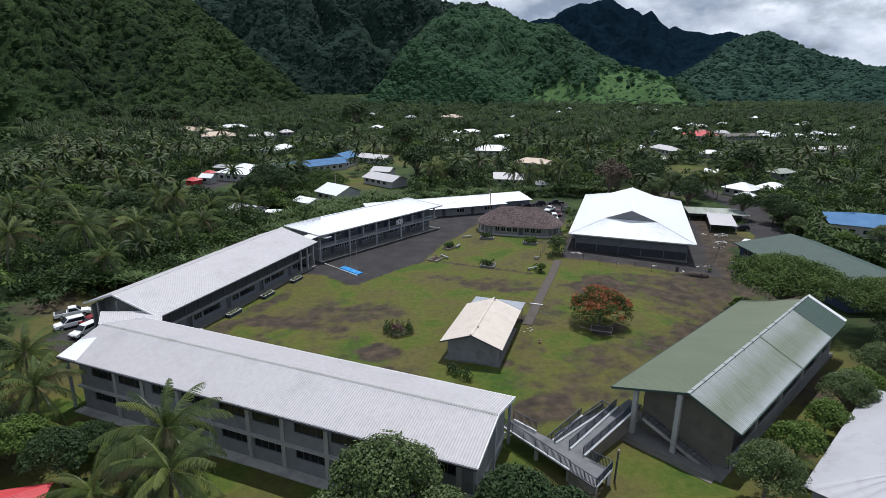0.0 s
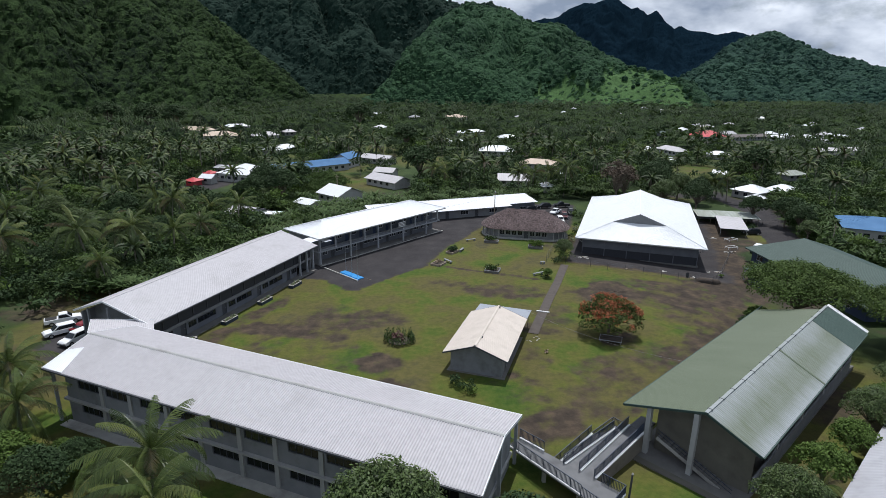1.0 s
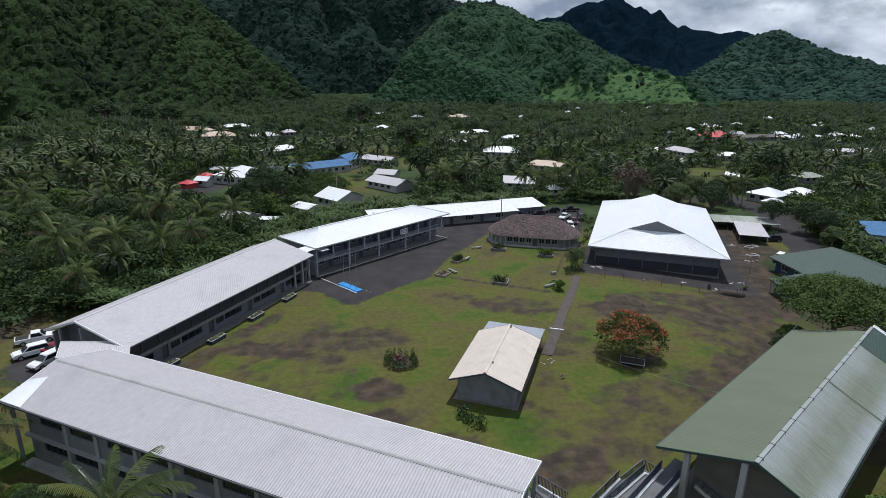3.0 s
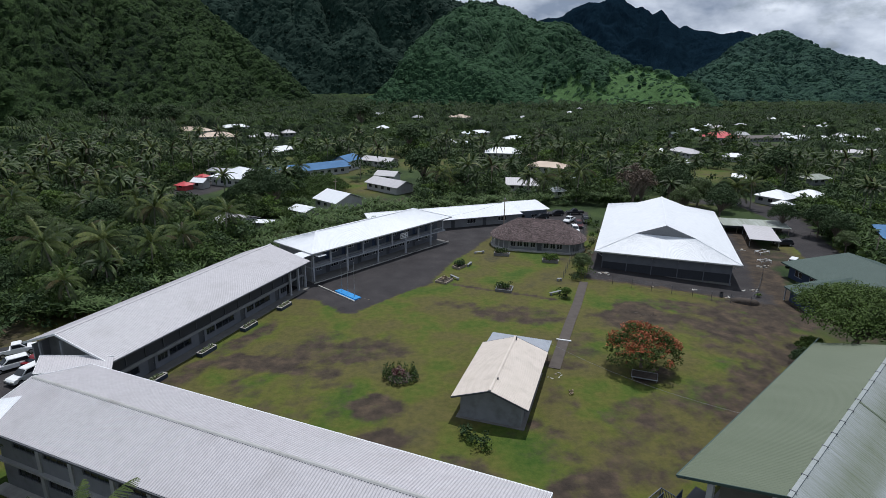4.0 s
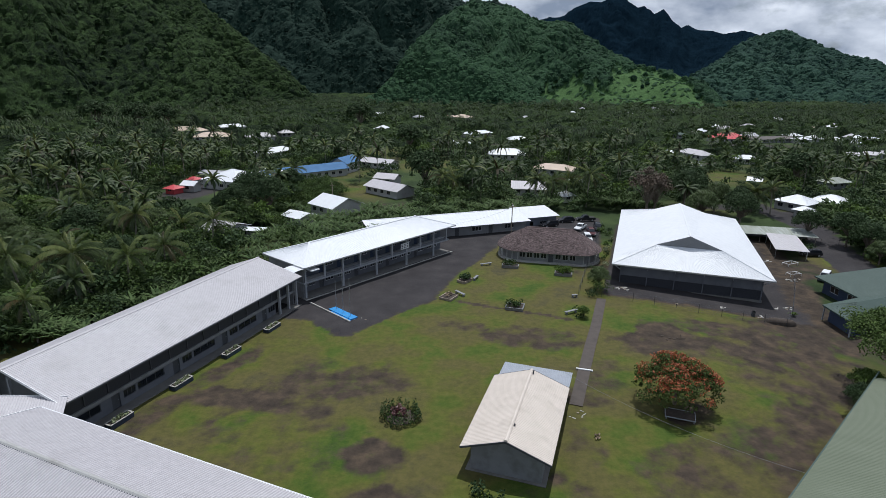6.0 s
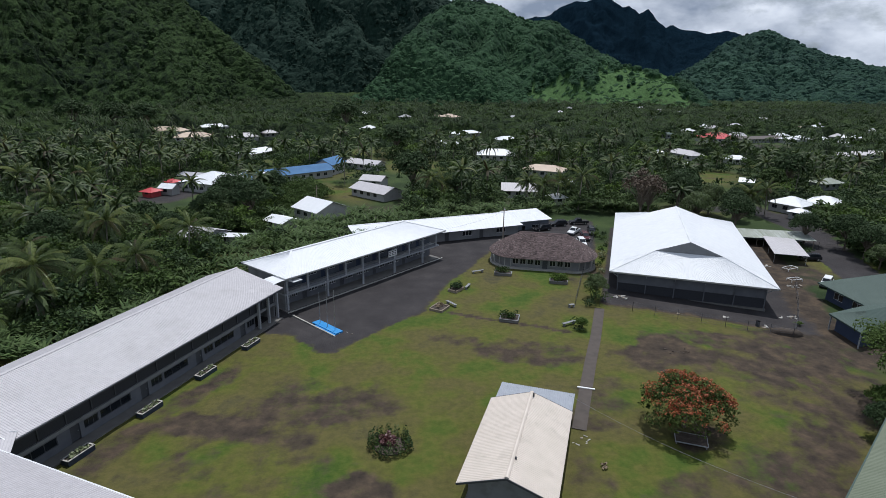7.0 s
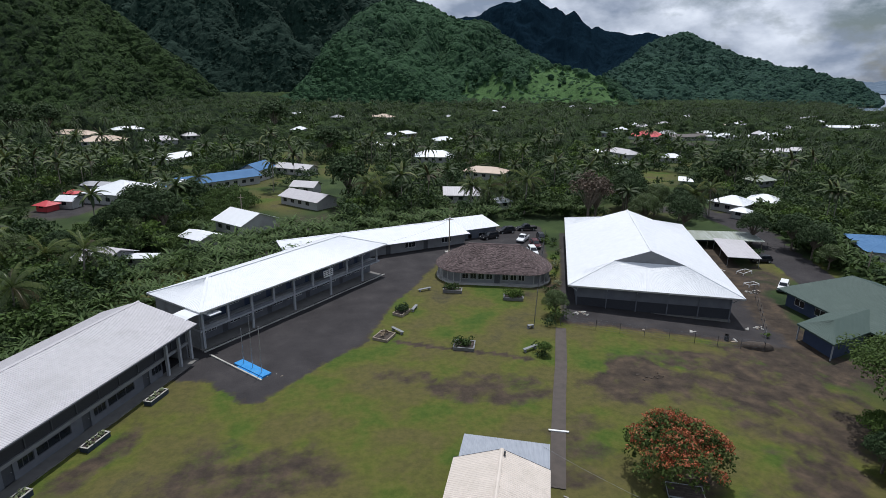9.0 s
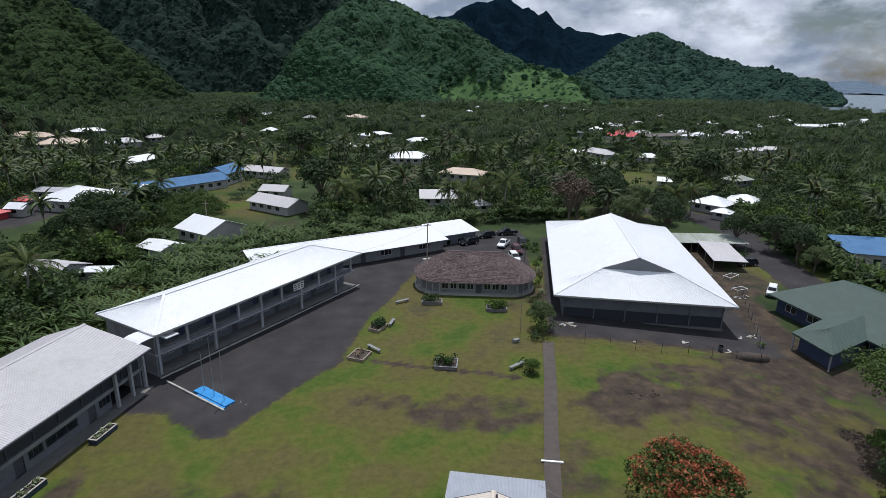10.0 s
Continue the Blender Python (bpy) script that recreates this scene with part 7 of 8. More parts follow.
# broadleaf trees over the valley
mid_tpl = []
for k in range(4):
    r = np.random.default_rng(80 + k)
    mid_tpl.append(leaf_cloud(r, crown_clumps(r, 4.2, 6.0, 3.2, 15), 6, 0.56, 0.5, least=6))
bx, by = free_places(4300, -170, 210, 100, 340, wr)
bx2, by2 = free_places(1300, 205, 560, 110, 345, wr)
thin = ((bx < -30) & (bx > -95) & (by < 172) & (wr.random(len(bx)) < 0.75))
bx, by = np.concatenate([bx[~thin], bx2]), np.concatenate([by[~thin], by2])
for share, mat, words in ((slice(0, None, 3), "leaf", "mixed green"), (slice(1, None, 3), "leaf_dark", "dark green"), (slice(2, None, 3), "leaf_bright", "bright green")):
    xx, yy = bx[share], by[share]
    if mat == "leaf_bright":
        xx, yy = xx[::3], yy[::3]
    stuff("woodland", f"{words} broadleaf trees filling the valley", scattered(mid_tpl, place_array(xx, yy, wr.uniform(0.4, 0.95, len(xx))), wr), M[mat])
# the closed canopy of the plain, with gaps round the houses
ca, cr_ = np.meshgrid(np.linspace(-46, 62, 600), 300 * np.power(1360 / 300, np.linspace(0, 1, 220)))
CX, CY = 3 + cr_ * np.sin(np.radians(ca)), 35 + cr_ * np.cos(np.radians(ca))
d1_, tone_ = crowns(CX / 7.5, CY / 7.5, 201)
d2_, tone2_ = crowns(CX / 3.6 + 7, CY / 3.6, 204)
tall = np.clip(0.62 + fractal(CX / 45, CY / 45, 4, 207) * 1.3, 0.12, 1.35)
gap = np.ones_like(CX)
for ox, oy, orad in OPEN:
    dd = math.hypot(ox - 3, oy - 30)
    ux, uy = (3 - ox) / dd, (30 - oy) / dd
    tt_ = np.clip((CX - ox) * ux + (CY - oy) * uy, 0, dd * 0.10)
    gap = np.minimum(gap, 0.12 * (tt_ > 6) + smoothstep(orad - 1, orad + 4, np.hypot(CX - ox - tt_ * ux, CY - oy - tt_ * uy)))
greens = ellipse_mask(CX, CY, VILLAGE_GREENS)
gap = gap * (1 - greens) * (1 - ellipse_mask(CX, CY, VILLAGE_YARDS)) * smoothstep(318, 345, cr_) * np.where(at_sea(CX, CY), 0.0, 1.0)
CZ = ground_z(CX, CY) - 0.6 + gap * (0.6 + tall * (2.0 + 4.6 * d1_ + 1.9 * d2_))
ctone = np.stack([(tone_ * 0.5 + tone2_ * 0.3 + np.clip(fractal(CX / 60, CY / 60, 3, 209), -0.3, 0.4)).ravel(), smoothstep(0.30, 0.16, tall).ravel() * 0.8, 0 * CX.ravel(), np.ones(CX.size)], 1)
rr_, cc_ = CX.shape
cq = (np.arange(rr_ - 1)[:, None] * cc_ + np.arange(cc_ - 1)[None, :]).ravel()
canopy = mesh_from("woodland", np.stack([CX.ravel(), CY.ravel(), CZ.ravel()], 1), np.stack([cq, cq + 1, cq + cc_ + 1, cq + cc_], 1).tolist(),
                   [forest_material("trees of the plain", (0.010, 0.022, 0.009), (0.050, 0.082, 0.024), (0.055, 0.092, 0.026))], tones=ctone)
tagged(canopy, "closed green tree canopy across the plain", "plants", kind="stuff")
far_tpl = []
for k in range(3):
    r = np.random.default_rng(90 + k)
    far_tpl.append(leaf_cloud(r, crown_clumps(r, 4.6, 6.0, 3.0, 7), 2.0, 1.3, 0.4, least=4))
ux, uy = free_places(2800, -420, 700, 325, 860, wr)
for share, mat in ((slice(0, None, 2), "leaf"), (slice(1, None, 2), "leaf_dark")):
    xx, yy = ux[share], uy[share]
    stuff("woodland", "distant broadleaf trees on the plain", scattered(far_tpl, place_array(xx, yy, wr.uniform(0.6, 1.25, len(xx))), wr), M[mat])

# the trees of the mountain forest, each in a tone of its own
hill_tpl = []
for k in range(6):
    r = np.random.default_rng(120 + k)
    seg, level = 7, ((3.1, -0.6), (3.6, 1.6), (2.6, 3.6), (0.5, 4.7))
    rings_ = []
    for rad, z in level:
        a = np.arange(seg) * 2 * math.pi / seg + r.uniform(0, 0.5)
        rr = rad * r.uniform(0.72, 1.2, seg)
        rings_.append(np.stack([rr * np.cos(a), rr * np.sin(a), z + r.uniform(-0.55, 0.55, seg)], 1))
    dome_q = [[rings_[j][m], rings_[j][(m + 1) % seg], rings_[j + 1][(m + 1) % seg], rings_[j + 1][m]] for j in range(3) for m in range(seg)]
    tufts = leaf_cloud(r, [(0, 0, 1.6, 3.4)], 0.9, 0.9, 0.35, up=0.9)
    hill_tpl.append(np.concatenate([np.array(dome_q), tufts]))
for f_name, f_at, f_size, f_tone, f_mat, f_seed in FORESTS:
    r = np.random.default_rng(f_seed + 950)
    quads = scattered(hill_tpl, np.column_stack([f_at, f_size]), r)
    order = np.concatenate([np.repeat(f_tone[k::len(hill_tpl)], len(t)) for k, t in enumerate(hill_tpl)])
    tone4 = np.repeat(np.clip(order + r.uniform(-0.12, 0.12, len(order)), 0, 1), 4)
    f_ob = mesh_from("mountain_trees", quads.reshape(-1, 3), np.arange(quads.size // 3).reshape(-1, 4).tolist(), [f_mat], tones=np.stack([tone4, 0 * tone4, 0 * tone4, 0 * tone4 + 1], 1))
    tagged(f_ob, "dense rainforest trees covering a steep mountainside", "plants", kind="stuff")

# undergrowth between the trees
sh_tpl = []
for k in range(3):
    r = np.random.default_rng(100 + k)
    sh_tpl.append(leaf_cloud(r, [(r.uniform(-1, 1), r.uniform(-1, 1), r.uniform(0.3, 1.1), r.uniform(0.7, 1.2)) for _ in range(4)], 9, 0.40, 0.6))
sx, sy = free_places(5600, -150, 190, 20, 330, wr, ahead=0.07)
stuff("undergrowth", "tangled green shrubs between the palms", scattered(sh_tpl, place_array(sx, sy, wr.uniform(0.7, 1.8, len(sx))), wr), M["leaf_dark"])
# a closed tangle of bushes and climbers behind the side wing, and gardens before the blue-roofed house
vine_tpl = []
for k in range(4):
    r = np.random.default_rng(105 + k)
    vine_tpl.append(leaf_cloud(r, [(r.uniform(-1.6, 1.6), r.uniform(-1.6, 1.6), r.uniform(0.6, 2.6), r.uniform(0.7, 1.3)) for _ in range(7)], 46, 0.20, 0.6))
vx, vy = wr.uniform(-104, -30, 900), wr.uniform(108, 190, 900)
dense = clear_of_houses(vx, vy, 0.0, -2.0) & inside(vx, vy, [(-58, 112), (-46, 112), (-30, 142), (-27, 160), (-40, 188), (-104, 188), (-90, 140), (-70, 112)])
vx, vy = vx[dense], vy[dense]
high = wr.uniform(0.8, 1.5, len(vx)) * (1 + 0.5 * value_noise(vx / 11, vy / 11, 77))
for part_of, mat, words in ((slice(0, None, 3), "leaf_mid", "fresh green"), (slice(1, None, 3), "leaf_dark", "dark green"), (slice(2, None, 3), "leaf", "green")):
    stuff("undergrowth", f"{words} bushes and climbers crowding behind the wing", scattered(vine_tpl, place_array(vx[part_of], vy[part_of], high[part_of]), wr), M[mat])
vx, vy = wr.uniform(-64, 0, 700), wr.uniform(176, 252, 700)
dense = clear_of_houses(vx, vy, 0.0, -3.5) | (np.hypot(vx + 28, vy - 236) < 14) | (np.hypot(vx + 23, vy - 222) < 10) | (np.hypot(vx + 48, vy - 224) < 8)
dense &= inside(vx, vy, [(-52, 180), (-26, 176), (-27, 192), (-20, 208), (-14, 226), (-22, 250), (-36, 247), (-44, 232), (-52, 216)]) & (np.hypot(vx + 37, vy - 168) > 8)
stuff("undergrowth", "green garden shrubs before the houses", scattered(vine_tpl, place_array(vx[dense], vy[dense], wr.uniform(0.7, 1.15, dense.sum())), wr), M["leaf_mid"])
# thickets beside the drive and before the blue-roofed house
tx, ty = wr.uniform(104, 168, 1500), wr.uniform(112, 204, 1500)
thick = clear_of_houses(tx, ty, 0.02, -2.0) & inside(tx, ty, [(108, 112), (150, 112), (168, 200), (130, 204), (127, 184), (119, 168), (113, 150), (107, 133)])
stuff("undergrowth", "dense green thicket beside the drive", scattered(sh_tpl, place_array(tx[thick], ty[thick], wr.uniform(1.1, 2.3, thick.sum())), wr), M["leaf"])
# banana gardens behind the wings
bt = [banana_quads(np.random.default_rng(110 + k), 0.95) for k in range(4)]
nb = 5600
ux2, uy2 = wr.uniform(-62, 88, nb), wr.uniform(108, 226, nb)
edge = clear_of_houses(ux2, uy2, 0.09) & inside(ux2, uy2, [(-50, 110), (-39.5, 110), (-28.5, 134), (-23.5, 138.5), (3, 166), (-9, 174), (36, 188), (56, 198), (86, 194), (80, 216), (10, 226), (-40, 182), (-58, 150), (-60, 112)])
edge |= clear_of_houses(ux2, uy2, 0.0, -3.4) & inside(ux2, uy2, [(-33, 146), (-22, 141), (4, 167), (-6, 174), (-8, 187), (-14, 184), (-24, 174), (-30, 163)])
thick = np.flatnonzero(thick)[::3]
stuff("banana_garden", "banana plants along the drive", scattered(bt, place_array(tx[thick], ty[thick], wr.uniform(0.9, 1.5, len(thick))), wr), M["banana_leaf"])
stuff("banana_garden", "dense banana plants behind the school", scattered(bt, place_array(ux2[edge], uy2[edge], wr.uniform(0.8, 1.4, edge.sum())), wr), M["banana_leaf"])

# ---- things in the grounds ----


def shared(name, me, parent, m):
    ob = new(name, me)
    ob.parent = parent
    ob.matrix_local = m
    return ob


def mesh_of(name, bm, mat):
    me = bpy.data.meshes.new(name)
    bm.normal_update()
    bm.to_mesh(me)
    bm.free()
    me.materials.append(mat)
    return me


# cars
def car_profile(kind):
    """Side outline (x, z) of body and of cabin, nose towards +x."""
    if kind == "pickup":
        return [(-2.6, 0.45), (-2.6, 1.05), (-0.75, 1.08), (1.1, 1.08), (2.3, 0.98), (2.6, 0.75), (2.6, 0.42)], [(-0.7, 1.06), (-0.55, 1.72), (0.55, 1.74), (1.25, 1.07)]
    if kind == "jeep":
        return [(-2.1, 0.5), (-2.1, 1.15), (0.75, 1.15), (2.0, 1.1), (2.15, 0.95), (2.15, 0.5)], [(-2.05, 1.14), (-2.0, 1.85), (0.55, 1.85), (0.95, 1.14)]
    if kind == "suv":
        return [(-2.3, 0.42), (-2.35, 1.0), (-0.6, 1.04), (1.0, 1.03), (2.1, 0.93), (2.35, 0.7), (2.35, 0.4)], [(-2.25, 1.0), (-1.85, 1.66), (0.35, 1.70), (1.15, 1.02)]
    return [(-2.2, 0.38), (-2.25, 0.88), (-0.6, 0.9), (0.9, 0.9), (2.0, 0.8), (2.2, 0.6), (2.2, 0.36)], [(-1.7, 0.88), (-1.05, 1.40), (0.25, 1.43), (1.05, 0.88)]


def slab_of(outline, half, inset=0.0):
    """An outline in x, z made into a body of that half width; its top leans in by inset."""
    bm = bmesh.new()
    z0, z1 = min(z for _, z in outline), max(z for _, z in outline)
    rows = []
    for s in (-1, 1):
        rows.append([bm.verts.new((x, s * (half - inset * (z - z0) / (z1 - z0)), z)) for x, z in outline])
    n = len(outline)
    for i in range(n):
        bm.faces.new((rows[0][i], rows[0][(i + 1) % n], rows[1][(i + 1) % n], rows[1][i]))
    bm.faces.new(rows[0][::-1])
    bm.faces.new(rows[1])
    bmesh.ops.recalc_face_normals(bm, faces=bm.faces[:])
    bmesh.ops.bevel(bm, geom=bm.edges[:], offset=0.06, segments=2, affect="EDGES", profile=0.6)
    return bm


CARS = {}


def car_meshes(kind, paint):
    if (kind, paint) in CARS:
        return CARS[kind, paint]
    body, cabin = car_profile(kind)
    cx, cz = sum(x for x, _ in cabin) / len(cabin), sum(z for _, z in cabin) / len(cabin)
    roof = [(x * 0.97 + cx * 0.03, z) for x, z in cabin]
    out = {"body": mesh_of("car_body", slab_of(body, 0.88, 0.04), M[paint]), "cabin": mesh_of("car_cabin", slab_of(roof, 0.80, 0.14), M[paint])}
    # side glass sits just proud of the cabin
    bm = bmesh.new()
    zlo, zhi = min(z for _, z in cabin) + 0.10, max(z for _, z in cabin) - 0.12
    for s in (-1, 1):
        ylo, yhi = s * 0.800, s * 0.712
        xs = sorted(x for x, _ in cabin)
        a, b, c, d = xs[0] + 0.12, xs[1] + 0.08, xs[2] - 0.08, xs[3] - 0.22
        v = [bm.verts.new(p) for p in ((a + 0.06, ylo * 1.005, zlo), (d, ylo * 1.005, zlo), (c, yhi * 1.005, zhi), (b, yhi * 1.005, zhi))]
        bm.faces.new(v if s < 0 else v[::-1])
    out["side_glass"] = mesh_of("side_glass", bm, M["glass"])
    (x2, z2), (x3, z3) = cabin[2], cabin[3]
    bm = bmesh.new()
    v = [bm.verts.new(p) for p in ((x3 - 0.02, -0.70, z3 + 0.08), (x3 - 0.02, 0.70, z3 + 0.08), (x2 + 0.10, 0.62, z2 - 0.10), (x2 + 0.10, -0.62, z2 - 0.10))]
    bm.faces.new(v)
    for q in v:
        q.co.x += 0.02
    out["windscreen"] = mesh_of("windscreen", bm, M["glass"])
    (x0, z0), (x1, z1) = cabin[0], cabin[1]
    bm = bmesh.new()
    v = [bm.verts.new(p) for p in ((x0 - 0.02, 0.68, z0 + 0.12), (x0 - 0.02, -0.68, z0 + 0.12), (x1 - 0.06, -0.60, z1 - 0.12), (x1 - 0.06, 0.60, z1 - 0.12))]
    bm.faces.new(v)
    out["rear_glass"] = mesh_of("rear_glass", bm, M["glass"])
    bm = bmesh.new()
    rod(bm, (0, -0.12, 0), (0, 0.12, 0), 0.36, sides=18)
    out["tyre"] = mesh_of("tyre", bm, M["tyre"])
    bm = bmesh.new()
    rod(bm, (0, -0.13, 0), (0, 0.13, 0), 0.21, sides=12)
    out["rim"] = mesh_of("rim", bm, M["steel"])
    bm = bmesh.new()
    box(bm, -0.04, 0.04, -0.2, 0.2, -0.08, 0.08)
    out["lamp"] = mesh_of("headlight", bm, M["lamp"])
    bm = bmesh.new()
    box(bm, -0.05, 0.05, -0.86, 0.86, -0.10, 0.10)
    out["bumper"] = mesh_of("bumper", bm, M["dark_frame"])
    if kind == "pickup":
        bm = bmesh.new()
        box(bm, -2.45, -0.85, -0.72, 0.72, 1.06, 1.10)
        out["bed"] = mesh_of("load_bed", bm, M["tyre"])
    CARS[kind, paint] = out
    return out


def car(kind, paint, x, y, heading, label, z=None):
    m = car_meshes(kind, paint)
    c = thing("car", local(x, y, gz(x, y) if z is None else z, math.cos(radians(heading)), math.sin(radians(heading))), label, "car", "parked cars")
    for nm in ("body", "cabin", "side_glass", "windscreen", "rear_glass", "bed"):
        if nm in m:
            shared({"bed": "load_bed"}.get(nm, nm), m[nm], c, Matrix())
    nose = max(p[0] for p in car_profile(kind)[0])
    for s in (-1, 1):
        shared("headlight", m["lamp"], c, Matrix.Translation((nose - 0.02, s * 0.6, 0.72)))
        for wx in (-nose * 0.62, nose * 0.62):
            w = shared("wheel", m["tyre"], c, Matrix.Translation((wx, s * 0.8, 0.36)))
            shared("rim", m["rim"], w, Matrix())
    for e in (-1, 1):
        shared("bumper", m["bumper"], c, Matrix.Translation((e * nose, 0, 0.5)))
    return c


for row in (
    ("pickup", "car_white", -50.6, 101.4, 28, "white pickup truck on a grassy parking lot"), ("suv", "car_white", -48.7, 97.0, 220, "white estate car with dark windows"), ("suv", "car_white", -45.1, 94.2, 246, "white off-road car beside the school wing"),
    ("saloon", "car_red", -45.9, 98.6, 70, "dark red car between white ones"), ("pickup", "car_white", 51.2, 174.6, 232, "white pickup truck in the car park"), ("suv", "car_white", 49.6, 164.2, 262, "white car behind the meeting house"),
    ("suv", "car_black", 56.0, 175.0, 258, "dark blue black car by the fence"), ("suv", "car_maroon", 52.4, 169.6, 262, "maroon car in the car park"), ("suv", "car_black", 43.6, 177.0, 200, "black car against the annex"),
    ("suv", "car_black", 49.6, 182.4, 190, "black car at the back of the car park"), ("pickup", "car_black", 56.0, 184.8, 182, "black pickup at the back of the car park"), ("jeep", "car_white", 90.6, 137.0, 222, "white jeep on the drive"),
    ("suv", "car_black", 99.5, 153.0, 175, "black car half under the carport"), ("suv", "car_white", 139.0, 206.0, 160, "white car outside a village house"),
):
    car(*row)


# the ramps and the raised walkway between two buildings
baluster_bm = bmesh.new()
box(baluster_bm, -0.02, 0.02, -0.02, 0.02, 0, 0.92)
BALUSTER = mesh_of("baluster", baluster_bm, M["rail_blue"])
RAILPOST = bmesh.new()
box(RAILPOST, -0.035, 0.035, -0.035, 0.035, 0, 1.08)
RAILPOST = mesh_of("rail_post", RAILPOST, M["rail_blue"])


def railing(parent, pts, step=0.15):
    """A steel railing along a line of points: rails, posts and balusters."""
    for p, q in zip(pts[:-1], pts[1:]):
        p, q = Vector(p), Vector(q)
        strip("top_rail", M["rail_blue"], parent, p + Vector((0, 0, 1.05)), q + Vector((0, 0, 1.05)), 0.07, 0.06)
        strip("low_rail", M["rail_blue"], parent, p + Vector((0, 0, 0.12)), q + Vector((0, 0, 0.12)), 0.05, 0.05)
        n = max(2, int((q - p).length / step))
        for k in range(n + 1):
            c = p.lerp(q, k / n)
            if k % 11 == 0:
                shared("rail_post", RAILPOST, parent, Matrix.Translation(c))
            else:
                shared("baluster", BALUSTER, parent, Matrix.Translation(c + Vector((0, 0, 0.12))))


def deck(name, parent, mat, a, b, c, d, thick=0.22, label=""):
    """A slab with four top corners."""
    bm = bmesh.new()
    t = [bm.verts.new(p) for p in (a, b, c, d)]
    u = [bm.verts.new((p[0], p[1], p[2] - thick)) for p in (a, b, c, d)]
    bm.faces.new(t)
    bm.faces.new(u[::-1])
    for i in range(4):
        bm.faces.new((t[i], u[i], u[(i + 1) % 4], t[(i + 1) % 4]))
    bmesh.ops.recalc_face_normals(bm, faces=bm.faces[:])
    return part(name, bm, M[mat], parent, label)


def curb(parent, p, q, h=0.16):
    strip("white_curb", M["white_paint"], parent, (p[0], p[1], p[2] + h / 2), (q[0], q[1], q[2] + h / 2), 0.2, h)


ramp = thing("access_ramp", Matrix(), "switchback concrete ramp with blue black railings and white curbs", "ramp")
w0, w1, w2, w3 = (14.0, 62.6, 1.62), (15.6, 63.6, 1.62), (21.4, 56.8, 1.62), (19.3, 54.6, 1.62)
deck("walkway", ramp, "ramp_deck", w0, w1, w2, w3, label="raised concrete walkway")
deck("landing", ramp, "ramp_deck", w3, w2, (23.5, 54.4, 1.62), (21.0, 52.0, 1.62))
lanes = [((18.2, 60.2, 0.05), (24.0, 64.6, 0.25)), ((19.2, 59.1, 0.10), (26.8, 65.2, 1.05)), ((20.4, 57.9, 1.55), (27.9, 64.1, 1.10)), ((21.5, 56.7, 1.62), (29.0, 62.7, 2.30))]
d_ramp = Vector((0.775, 0.632, 0)).cross(Vector((0, 0, 1)))
for (a, b), (c, d) in zip(lanes[:-1], lanes[1:]):
    deck("ramp_lane", ramp, "ramp_deck", (a[0], a[1], c[2] - 0.02), (b[0], b[1], d[2] - 0.02), (d[0], d[1], d[2] - 0.02), (c[0], c[1], c[2] - 0.02), 0.2)
for (a, b), (z0, z1) in zip(lanes, ((0.10, 1.05), (1.55, 1.12), (1.62, 2.30), (1.62, 2.30))):
    a, b = (a[0], a[1], z0), (b[0], b[1], z1)
    curb(ramp, a, b)
    railing(ramp, [(a[0] - 0.17 * d_ramp.x, a[1] - 0.17 * d_ramp.y, a[2] + 0.02), (b[0] - 0.17 * d_ramp.x, b[1] - 0.17 * d_ramp.y, b[2] + 0.02)])
curb(ramp, (26.8, 65.2, 1.05), (27.9, 64.1, 1.10))
railing(ramp, [(24.0, 64.6, 0.3), (26.8, 66.0, 1.1), (27.9, 64.1, 1.2)])
deck("turning_slab", ramp, "ramp_deck", (25.2, 64.2, 1.04), (27.0, 66.0, 1.04), (28.4, 64.6, 1.04), (27.2, 63.2, 1.04))
for (a, b), mat in ((lanes[3], "wall_tan"), (lanes[2], "wall_tan"), (((19.3, 54.6, 1.62), (21.0, 52.0, 1.62)), "concrete")):
    bm = bmesh.new()
    v = [bm.verts.new(p) for p in ((a[0], a[1], -2.0), (b[0], b[1], -1.2), (b[0], b[1], b[2] - 0.2), (a[0], a[1], a[2] - 0.2))]
    f = bm.faces.new(v)
    bmesh.ops.solidify(bm, geom=[f], thickness=0.2)
    part("side_wall", bm, M[mat], ramp, "tan rendered side wall" if mat == "wall_tan" else "")
for p, q in ((w0, w3), (w1, (17.6, 61.2, 1.62))):
    curb(ramp, p, q)
    railing(ramp, [(p[0], p[1], p[2] + 0.16), (q[0], q[1], q[2] + 0.16)])
railing(ramp, [(19.3, 54.6, 1.62), (21.0, 52.0, 1.62), (23.5, 54.4, 1.62), (21.9, 56.2, 1.62)])
curb(ramp, (21.0, 52.0, 1.62), (23.5, 54.4, 1.62))
for px, py in ((14.8, 62.4), (17.0, 58.7), (19.4, 55.2), (21.1, 52.4), (23.2, 54.3)):
    boxed("pier", M["concrete"], ramp, px - 0.18, px + 0.18, py - 0.18, py + 0.18, gz(px, py) - 0.3, 1.42)
deck("gallery", ramp, "ramp_deck", (27.9, 64.1, 2.30), (30.0, 65.8, 2.30), (31.0, 64.4, 2.30), (29.0, 62.7, 2.30))
for px, py in ((29.8, 65.4), (30.6, 64.4)):
    boxed("pier", M["concrete"], ramp, px - 0.15, px + 0.15, py - 0.15, py + 0.15, gz(px, py) - 0.3, 2.08)


